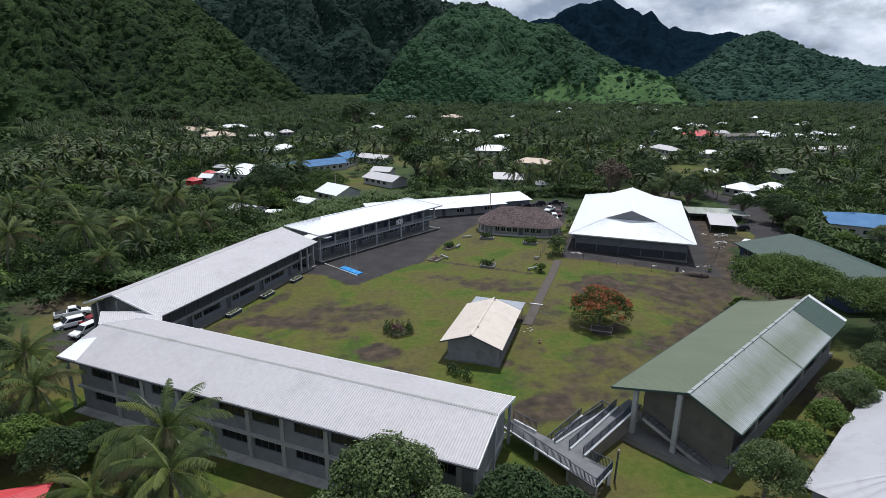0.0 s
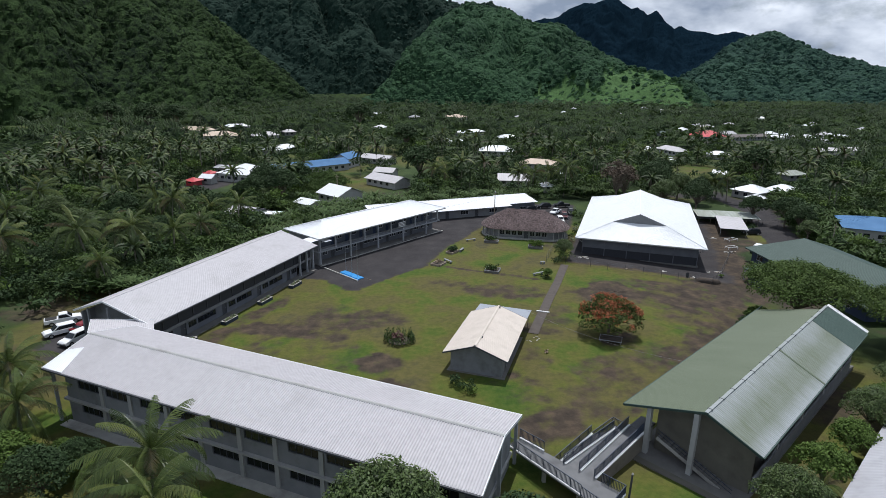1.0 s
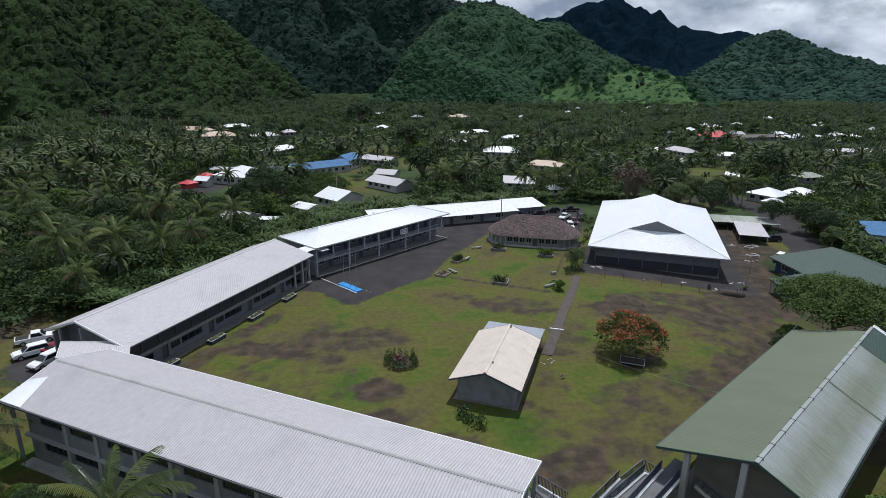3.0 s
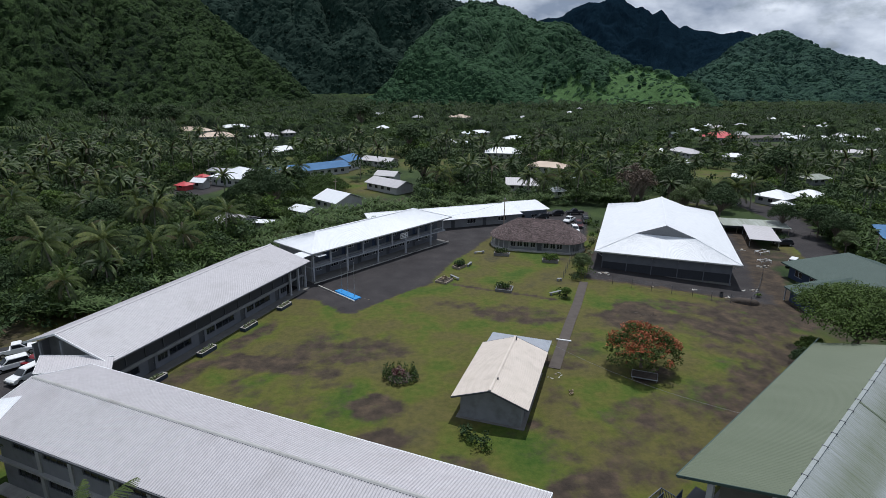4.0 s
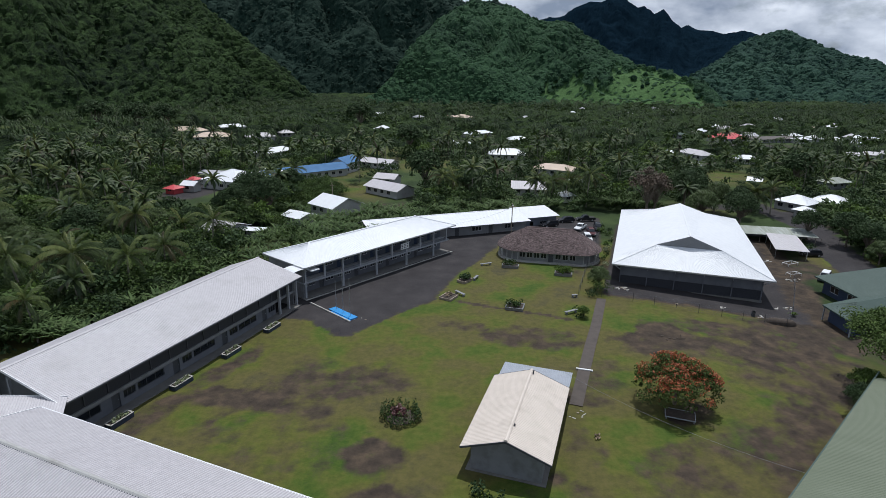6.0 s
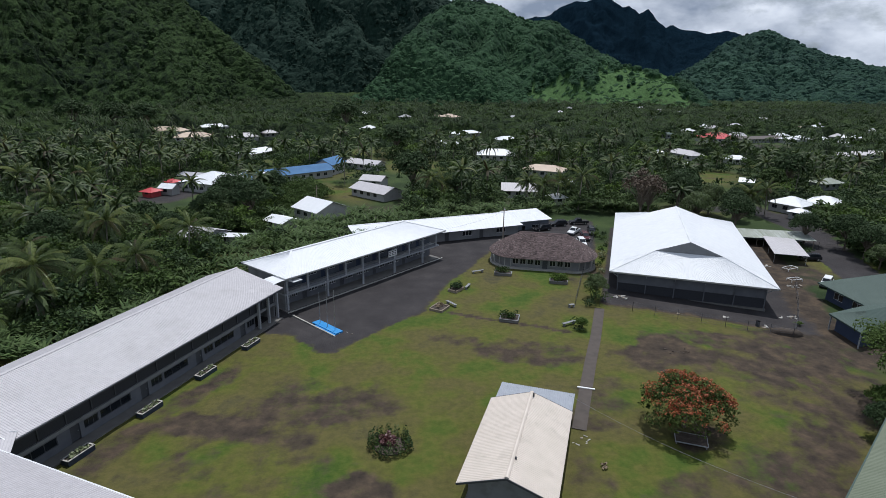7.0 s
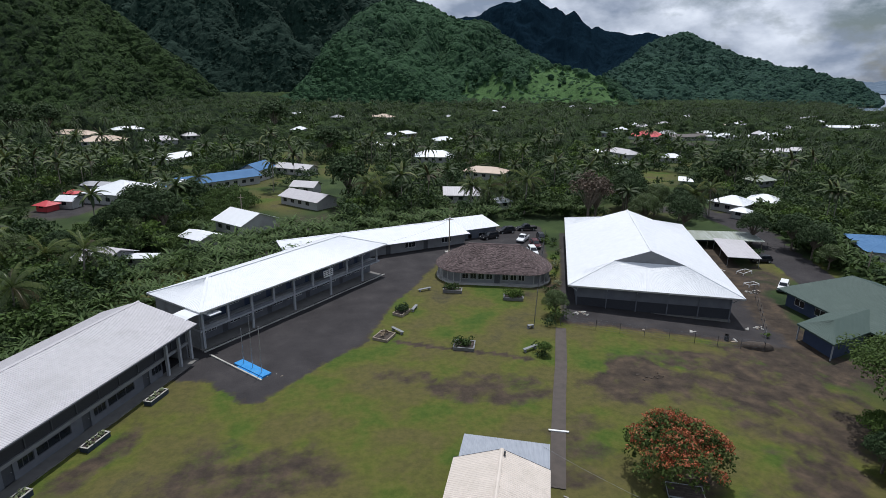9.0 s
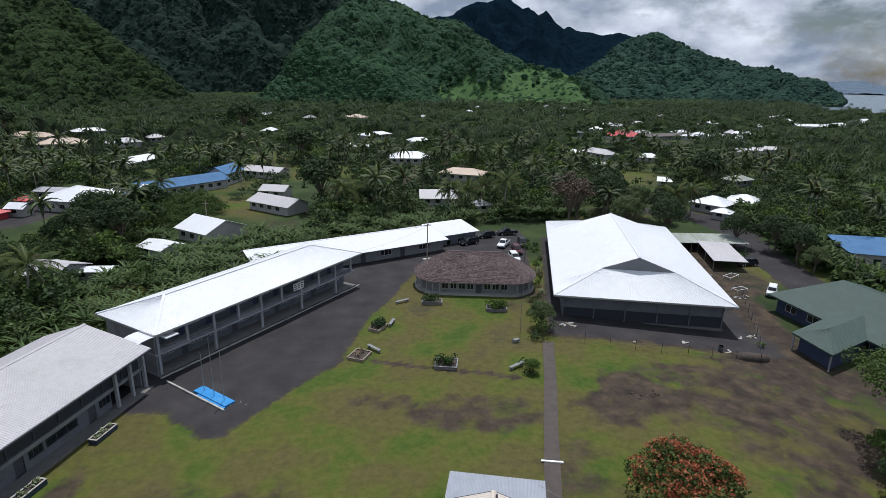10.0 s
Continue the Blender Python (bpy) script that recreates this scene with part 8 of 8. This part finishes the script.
# planter boxes
def planter(x, y, turn, length, width, height, wall_mat, label, plants, leaf="leaf_bright", size=0.8, rim="white_paint"):
    c, s = math.cos(radians(turn)), math.sin(radians(turn))
    p = thing("planter_box", local(x, y, gz(x, y), c, s), label, "planter", "planter boxes")
    a, b, t = length / 2, width / 2, 0.1
    for nm, x0, x1, y0, y1 in (("side", -a, a, -b, -b + t), ("side", -a, a, b - t, b), ("end", -a, -a + t, -b + t, b - t), ("end", a - t, a, -b + t, b - t)):
        boxed(nm, M[wall_mat], p, x0, x1, y0, y1, -0.1, height)
        boxed("rim", M[rim], p, x0 - 0.03, x1 + 0.03, y0 - 0.03, y1 + 0.03, height, height + 0.05)
    boxed("soil", M["soil"], p, -a + t, a - t, -b + t, b - t, 0, height - 0.08)
    r = np.random.default_rng(int(abs(x * 37 + y * 11)))
    cl = [(r.uniform(-a * 0.75, a * 0.75), r.uniform(-b * 0.6, b * 0.6), height + r.uniform(0.1, 0.5) * size, r.uniform(0.3, 0.5) * size) for _ in range(plants)]
    for c1 in cl:
        ob = new("plant", quads_mesh("planter_plant", leaf_cloud(r, [c1], 120, 0.17, 0.9), M[leaf]))
        ob.parent = p
    return p


for x, y in ((-16.35, 116.25), (-20.35, 108.3), (-24.35, 100.2), (-28.35, 92.3)):
    planter(x, y, 64.5, 3.0, 1.0, 0.55, "rail_blue", "long blue planter box with pale rim and flowers", 14, "leaf_pale", 0.45, "concrete")
planter(26.5, 144.2, -18, 3.4, 1.6, 0.5, "concrete_dark", "concrete planter box with low shrubs on the lawn", 11, "leaf", 1.5, "wall")
planter(36.2, 138.9, -18, 3.4, 1.8, 0.5, "concrete_dark", "concrete planter box with tall pale shrubs on the lawn", 12, "leaf_bright", 1.9, "wall")
planter(23.0, 122.6, -20, 3.0, 2.6, 0.45, "concrete_dark", "square concrete planter with leafy plants on the lawn", 12, "leaf", 1.6, "wall")
planter(16.0, 136.2, 50, 2.8, 1.8, 0.4, "timber", "timber planter with dark shrubs beside the yard", 11, "leaf_dark", 1.5, "timber")
planter(12.1, 127.8, 55, 2.8, 2.4, 0.35, "timber", "old log planter with dry plants beside the yard", 6, "cane", 1.0, "timber")


def bench(x, y, turn, length, label="weathered concrete bench on the lawn"):
    c, s = math.cos(radians(turn)), math.sin(radians(turn))
    b = thing("bench", local(x, y, gz(x, y), c, s), label, "bench", "benches")
    boxed("seat", M["wall"], b, -length / 2, length / 2, -0.24, 0.24, 0.40, 0.50, bevel=0.015)
    for e in (-1, 1):
        boxed("leg", M["wall"], b, e * length * 0.38 - 0.1, e * length * 0.38 + 0.1, -0.2, 0.2, -0.1, 0.40)


for x, y, t, l in ((21.6, 145.5, 20, 2.6), (18.3, 137.3, 62, 2.2), (14.3, 129.2, -58, 2.6), (32.0, 119.9, 25, 2.6), (34.8, 127.0, 10, 1.0)):
    bench(x, y, t, l)
table = thing("picnic_table", local(35.6, 89.2, gz(35.6, 89.2), 0.9, -0.42), "wide dark slatted table with pale edges under the flame tree", "table")
for k in range(6):
    boxed("plank", M["soil"], table, -1.6, 1.6, -0.95 + k * 0.32, -0.67 + k * 0.32, 0.38, 0.43)
for e in (-1, 1):
    boxed("edge_board", M["column"], table, -1.66, 1.66, e * 0.99 - 0.03, e * 0.99 + 0.03, 0.34, 0.45)
    boxed("edge_board", M["column"], table, e * 1.64 - 0.03, e * 1.64 + 0.03, -0.95, 0.95, 0.34, 0.45)
for px in (-1.5, 1.5):
    for py in (-0.8, 0.8):
        boxed("leg", M["wall"], table, px - 0.06, px + 0.06, py - 0.06, py + 0.06, -0.1, 0.38)

# the round flower bed with red and green shrubs
bed = thing("flower_bed", Matrix.Translation((3.2, 91.3, 0)), "round flower bed with dark red and green shrubs", "flower bed")
bm = bmesh.new()
prism(bm, [(1.75 * math.cos(k * math.pi / 12), 1.6 * math.sin(k * math.pi / 12)) for k in range(24)], -0.1, 0.09)
part("soil", bm, M["soil"], bed)
br = np.random.default_rng(5)
red_leaf = material("dark red cordyline leaf", (0.050, 0.012, 0.014), (0.085, 0.022, 0.022), 2.0, 0.5)
pr = new("red_shrub", quads_mesh("red_shrub", leaf_cloud(br, [(br.uniform(-0.9, 0.5), br.uniform(-0.7, 0.7), br.uniform(0.3, 0.9), br.uniform(0.35, 0.6)) for _ in range(14)], 170, 0.16, 0.8), red_leaf))
pr.parent = bed
for k in range(15):
    a = k * 2 * math.pi / 15 + br.uniform(-0.12, 0.12)
    sx, sy, tall_ = 1.95 * math.cos(a) * br.uniform(0.9, 1.12), 1.8 * math.sin(a) * br.uniform(0.9, 1.12), br.uniform(0.7, 1.25)
    sb = new("shrub", quads_mesh("shrub", leaf_cloud(br, [(sx, sy, (0.30 + 0.45 * j) * tall_, 0.50 - 0.085 * j) for j in range(4)], 200, 0.12, 0.7), M[("leaf", "leaf_mid", "leaf_dark", "leaf_garden")[k % 4]]))
    sb.parent = bed


def shrub(x, y, size, leaf, label, n=7, seed=0):
    r = np.random.default_rng(seed + int(abs(x * 7 + y * 3)))
    cl = [(r.uniform(-0.7, 0.7) * size, r.uniform(-0.7, 0.7) * size, r.uniform(0.25, 0.9) * size, r.uniform(0.35, 0.6) * size) for _ in range(n)]
    ob = new("shrub", quads_mesh("shrub", leaf_cloud(r, cl, 60 / size + 40, 0.16, 0.8), M[leaf]))
    ob.location = (x, y, gz(x, y))
    return tagged(ob, label, "shrub", "shrubs on the lawn")


for x, y, s, l in ((10.3, 78.4, 1.0, "leaf_dark"), (11.4, 76.4, 1.2, "leaf_dark"), (10.8, 77.3, 0.8, "leaf"), (12.1, 75.4, 0.7, "leaf_bright"), (32.8, 117.6, 0.7, "leaf_dark"), (33.2, 119.2, 1.2, "leaf"), (40.0, 128.8, 2.3, "leaf"), (38.0, 127.4, 1.2, "leaf_dark"),
                   (41.2, 135.0, 1.1, "leaf_bright"), (43.4, 141.0, 1.0, "leaf"), (56.0, 172.0, 1.2, "leaf_bright"), (57.4, 176.4, 1.1, "leaf"), (66.2, 115.2, 0.8, "leaf"), (103.0, 158.0, 1.3, "leaf_dark"), (71.0, 119.0, 0.7, "leaf_bright"), (24.6, 86.0, 0.35, "cane")):
    shrub(x, y, s, l, {"leaf_dark": "dark leafy shrub on the grass", "leaf": "green leafy shrub on the grass", "leaf_bright": "bright green shrub on the grass", "cane": "dry brown shrub on the grass"}[l])

# planting between the fence and the hall
hr = random.Random(61)
for k in range(15):
    along_, off_ = 2.0 + k * 2.9 + hr.uniform(-0.7, 0.7), 15.9 + hr.uniform(-0.5, 0.9)
    hx_, hy_ = 56.9 + along_ * 0.40 - off_ * 0.9165, 128.6 + along_ * 0.9165 + off_ * 0.40
    shrub(hx_, hy_, hr.uniform(0.5, 1.1), ("leaf", "leaf_bright", "leaf_dark", "leaf_pale")[k % 4], "leafy garden plant along the wire fence")

# paths
path_bm = bmesh.new()
line = [(39.4, 125.9), (34.6, 115.0), (31.0, 107.4), (28.0, 100.8), (24.2, 92.4)]
rows = []
for k, (x, y) in enumerate(line):
    nxt, prv = line[min(k + 1, len(line) - 1)], line[max(k - 1, 0)]
    d = Vector((nxt[0] - prv[0], nxt[1] - prv[1])).normalized() * 0.8
    rows.append([path_bm.verts.new((x + sx * d.y, y - sx * d.x, gz(x, y) + h)) for sx, h in ((-1, 0.08), (1, 0.08), (1, -0.1), (-1, -0.1))])
for a, b in zip(rows[:-1], rows[1:]):
    for k in range(4):
        path_bm.faces.new((a[k], a[(k + 1) % 4], b[(k + 1) % 4], b[k]))
bmesh.ops.recalc_face_normals(path_bm, faces=path_bm.faces[:])
tagged(part("pavement", path_bm, M["path"]), "narrow worn concrete path across the lawn", "path", kind="structure")
sill = thing("path_sill", local(28.0, 100.8, 0.06, 0.93, -0.36), "white concrete sill across the path", "sill")
boxed("bar", M["white_paint"], sill, -1.1, 1.1, -0.12, 0.12, 0, 0.12)
# flagpoles on their blue platform
flag = thing("flag_platform", local(-6.1, 121.5, 0, 0.66, -0.75), "bright blue flag platform with three bare steel poles", "flagpole")
boxed("platform", M["platform_blue"], flag, -3.0, 3.0, -0.55, 0.85, -0.1, 0.22, bevel=0.02)
boxed("step", M["platform_blue"], flag, -2.0, 3.1, -1.0, -0.55, -0.1, 0.10)
for k, (px, h) in enumerate(((-1.9, 5.2), (0.0, 7.6), (1.9, 6.6))):
    bm = bmesh.new()
    rod(bm, (px, 0.2, 0.2), (px, 0.2, h), 0.05, 0.03)
    pole = part("pole", bm, M["steel"], flag)
    bm = bmesh.new()
    bmesh.ops.create_uvsphere(bm, u_segments=8, v_segments=6, radius=0.07, matrix=Matrix.Translation((px, 0.2, h + 0.04)))
    part("finial", bm, M["steel"], pole)
edge_kerb = thing("yard_kerb", local(-12.0, 126.7, 0, 0.66, -0.75), "low pale kerb at the end of the yard", "kerb")
boxed("kerb_stone", M["concrete"], edge_kerb, 0, 11.2, -0.12, 0.12, -0.1, 0.16, bevel=0.02)

# utility pole and its base
upole = thing("utility_pole", Matrix.Translation((31.3, 167.4, gz(31.3, 167.4))), "tall timber utility pole with pale concrete base", "pole")
bm = bmesh.new()
rod(bm, (0, 0, -0.3), (0, 0, 8.4), 0.15, 0.10)
part("shaft", bm, M["timber"], upole)
boxed("base", M["concrete"], upole, -0.9, 0.9, -0.5, 0.5, -0.2, 0.35, bevel=0.03)
boxed("cross_arm", M["timber"], upole, -0.8, 0.8, -0.05, 0.05, 7.5, 7.62)
boxed("lamp_head", M["steel"], upole, -0.15, 0.15, -0.9, -0.1, 7.9, 8.05)
for x, y, h in ((-16.0, 205.0, 7.5), (110.0, 137.0, 7.0), (20.0, 285.0, 9.0)):
    up = thing("utility_pole", Matrix.Translation((x, y, gz(x, y))), "slim dark utility pole beside a road", "pole", "utility poles")
    bm = bmesh.new()
    rod(bm, (0, 0, -0.3), (0, 0, h), 0.14, 0.10)
    part("shaft", bm, M["timber"], up)
    boxed("cross_arm", M["timber"], up, -0.7, 0.7, -0.05, 0.05, h - 0.9, h - 0.78)


def cable(p, q, sag, label):
    cu = bpy.data.curves.new("cable", "CURVE")
    cu.dimensions, cu.bevel_depth = "3D", 0.012
    sp = cu.splines.new("POLY")
    sp.points.add(12)
    for k in range(13):
        f = k / 12
        sp.points[k].co = (*(Vector(p).lerp(Vector(q), f) - Vector((0, 0, sag * 4 * f * (1 - f)))), 1)
    cu.materials.append(M["wall"])
    ob = new("cable", cu)
    return tagged(ob, label, "cable", "overhead cables")


cable((23.6, 95.0, 2.9), (38.5, 72.6, 5.1), 0.9, "thin overhead cable between hut and shed")
cable((31.3, 167.4, 7.4), (16.5, 157.5, 6.0), 0.5, "thin overhead cable to the school wing")
cable((31.3, 167.4, 7.5), (24.0, 181.0, 3.4), 0.3, "thin overhead cable to the low wing")


# wire fences
def fence(pts, label, h=1.7, step=3.0):
    f = thing("wire_fence", Matrix(), label, "fence", "wire fences")
    for p, q in zip(pts[:-1], pts[1:]):
        n = max(1, int(math.dist(p, q) / step))
        for k in range(n + 1):
            x, y = p[0] + (q[0] - p[0]) * k / n, p[1] + (q[1] - p[1]) * k / n
            bm = bmesh.new()
            rod(bm, (x, y, gz(x, y) - 0.2), (x, y, gz(x, y) + h), 0.035, sides=6)
            part("post", bm, M["dark_frame"], f)
            if k < n:
                x2, y2 = p[0] + (q[0] - p[0]) * (k + 1) / n, p[1] + (q[1] - p[1]) * (k + 1) / n
                for j in range(5):
                    zz = 0.15 + (h - 0.2) * j / 4
                    strip("wire", M["dark_frame"], f, (x, y, gz(x, y) + zz), (x2, y2, gz(x2, y2) + zz), 0.014, 0.014)


fence([(39.9, 127.2), (44.6, 124.5), (57.5, 118.2), (66.5, 114.4)], "sagging wire fence in front of the hall")
fence([(66.5, 114.4), (70.9, 119.2), (77.3, 127.6), (84.0, 137.0)], "wire fence beside the hall and the drive")
fence([(36.0, 128.4), (42.6, 143.3), (46.5, 152.5), (58.4, 178.0)], "wire fence between meeting house and hall")
fence([(103.5, 164.0), (108.0, 161.0), (112.0, 160.0)], "short fence at the gate of the drive", 1.9)

# white pipe frames left beside the hall
for x, y, turn, l_, w_ in ((90.2, 147.0, 20, 3.2, 1.5), (86.2, 140.2, 8, 2.6, 1.3)):
    stand = thing("pipe_frame", local(x, y, gz(x, y), math.cos(radians(turn)), math.sin(radians(turn))), "low white pipe frame lying on the grass", "frame", "pipe frames")
    for e in (-1, 1):
        for p, q in (((-l_ / 2, e * w_ / 2, 0.55), (l_ / 2, e * w_ / 2, 0.55)), ((e * l_ / 2, -w_ / 2, 0.55), (e * l_ / 2, w_ / 2, 0.55)), ((e * l_ / 2, -w_ / 2, -0.05), (e * l_ / 2, -w_ / 2, 0.55)), ((e * l_ / 2, w_ / 2, -0.05), (e * l_ / 2, w_ / 2, 0.55))):
            bm = bmesh.new()
            rod(bm, p, q, 0.06)
            part("pipe", bm, M["white_paint"], stand)
# rubble and scraps round the hall
for k, (x, y, n, s) in enumerate(((45.3, 130.7, 12, 0.5), (52.4, 123.3, 1, 0.8), (60.2, 122.0, 2, 0.7), (71.3, 121.5, 9, 0.6), (84.3, 137.3, 7, 0.7), (64.2, 118.1, 2, 0.7), (23.9, 90.6, 7, 0.35), (-2.6, 119.2, 4, 0.25), (45.0, 110.0, 14, 0.35), (86.0, 150.0, 6, 0.8))):
    pile = thing("rubble_pile", Matrix.Translation((x, y, gz(x, y))), "scattered heap of pale broken rubble and boards", "rubble", "rubble")
    r = random.Random(k)
    for _ in range(n):
        bm = bmesh.new()
        lx, ly, lz = s * r.uniform(0.3, 1.6), s * r.uniform(0.2, 0.6), s * r.uniform(0.1, 0.3)
        box(bm, -lx / 2, lx / 2, -ly / 2, ly / 2, 0, lz)
        bmesh.ops.transform(bm, verts=bm.verts[:], matrix=pose(r.uniform(-1.6, 1.6) * (1 if n > 2 else 0.3), r.uniform(-0.8, 0.8) * (1 if n > 2 else 0.3), 0.0, r.uniform(-8, 8), r.uniform(-8, 8), r.uniform(0, 180)))
        # At x 45 the dark pieces stand for burnt brush, not rubble.
        part("fragment", bm, M["soil"] if x == 45.0 else M["timber"] if r.random() < 0.3 else M["rubble"], pile)
bank = thing("earth_bank", local(66.3, 115.6, gz(66.3, 115.6), 0.93, -0.37), "low dark bank of earth beside the wire fence", "mound")
bm = bmesh.new()
bk = random.Random(9)
ring0 = [(2.5 * math.cos(k * math.pi / 9) + bk.uniform(-0.15, 0.15), 0.95 * math.sin(k * math.pi / 9) + bk.uniform(-0.1, 0.1)) for k in range(18)]
rows_ = [[bm.verts.new((x * f, y * f, z + bk.uniform(-0.06, 0.06))) for x, y in ring0] for f, z in ((1.0, -0.15), (0.92, 0.45), (0.72, 0.78), (0.35, 0.90))]
for a, b in zip(rows_[:-1], rows_[1:]):
    for k in range(18):
        bm.faces.new((a[k], a[(k + 1) % 18], b[(k + 1) % 18], b[k]))
bm.faces.new(rows_[-1])
part("mound", bm, M["soil"], bank, smooth=True)
drum = thing("oil_drum", Matrix.Translation((63.4, 118.6, gz(63.4, 118.6))), "dark steel drum beside the fence", "drum")
bm = bmesh.new()
rod(bm, (0, 0, 0), (0, 0, 0.9), 0.32, sides=16)
part("barrel", bm, M["dark_frame"], drum)
bm = bmesh.new()
for z in (0.3, 0.6, 0.88):
    rod(bm, (0, 0, z - 0.02), (0, 0, z + 0.02), 0.335, sides=16)
part("hoops", bm, M["dark_frame"], drum)

# carport and the long low shed behind the hall
port = thing("carport", local(95.9, 157.0, -1.7, 0.905, -0.426), "open carport with pale sheet roof on thin posts", "carport")
sheet("roof_sheet", M["roof_grey"], port, (-3.4, -7.4, 2.5), (3.6, -7.0, 2.5), (3.4, 7.0, 2.8), (-3.4, 7.2, 2.8), 22)
for px in (-3.1, 3.2):
    for py in (-6.6, 0, 6.4):
        bm = bmesh.new()
        rod(bm, (px, py, -0.4), (px, py, 2.55), 0.06)
        part("post", bm, M["steel"], port)
long_shed = thing("long_shed", local(92.0, 169.2, -1.8, 0.962, -0.275), "long low shed with pale green sheet roof", "shed")
sheet("roof_slope", M["roof_pale"], long_shed, (0, -3.6, 2.5), (17.0, -3.6, 2.5), (17.0, 3.4, 3.0), (0, 3.4, 3.0), 40)
boxed("back_wall", M["wall"], long_shed, 0.4, 16.6, 2.8, 3.0, -1.0, 2.8)
for k in range(6):
    boxed("post", M["timber"], long_shed, 0.5 + k * 3.2, 0.62 + k * 3.2, -3.2, -3.08, -0.6, 2.5)

# a bare shrub and a leaning post below the walkway, a spiky plant by the shed
bare = thing("bare_shrub", Matrix.Translation((20.6, 52.6, gz(20.6, 52.6))), "leafless grey shrub below the walkway", "shrub")
tr_ = np.random.default_rng(77)
for k in range(14):
    a, sp_ = k * 2.4, tr_.uniform(0.5, 1.5)
    mid_ = (0.45 * sp_ * math.cos(a), 0.45 * sp_ * math.sin(a), tr_.uniform(0.7, 1.1))
    bm = bmesh.new()
    rod(bm, (0, 0, -0.1), mid_, 0.05, 0.035, 6)
    for j in range(3):
        b = a + tr_.uniform(-0.9, 0.9)
        rod(bm, mid_, (mid_[0] + 0.7 * math.cos(b), mid_[1] + 0.7 * math.sin(b), mid_[2] + tr_.uniform(0.4, 1.0)), 0.03, 0.012, 5)
    part("branch", bm, M["timber"], bare)
post = thing("post", Matrix.Translation((24.0, 54.6, gz(24.0, 54.6))), "dark timber post beside the ramp landing", "post")
bm = bmesh.new()
rod(bm, (0, 0, -0.3), (0.15, 0.1, 3.6), 0.11, 0.09)
part("shaft", bm, M["dark_frame"], post)
bm = bmesh.new()
rod(bm, (0.15, 0.1, 3.6), (0.15, 0.1, 3.75), 0.12, 0.05)
part("cap", bm, M["concrete"], post)
make_tree("spiky_plant", "young palm with long spiky leaves beside the shed", "plant", 41.6, 52.8, 0.4, PALMS[2][0], [("crown", PALMS[2][1], PALMS[2][2])], 0.42)
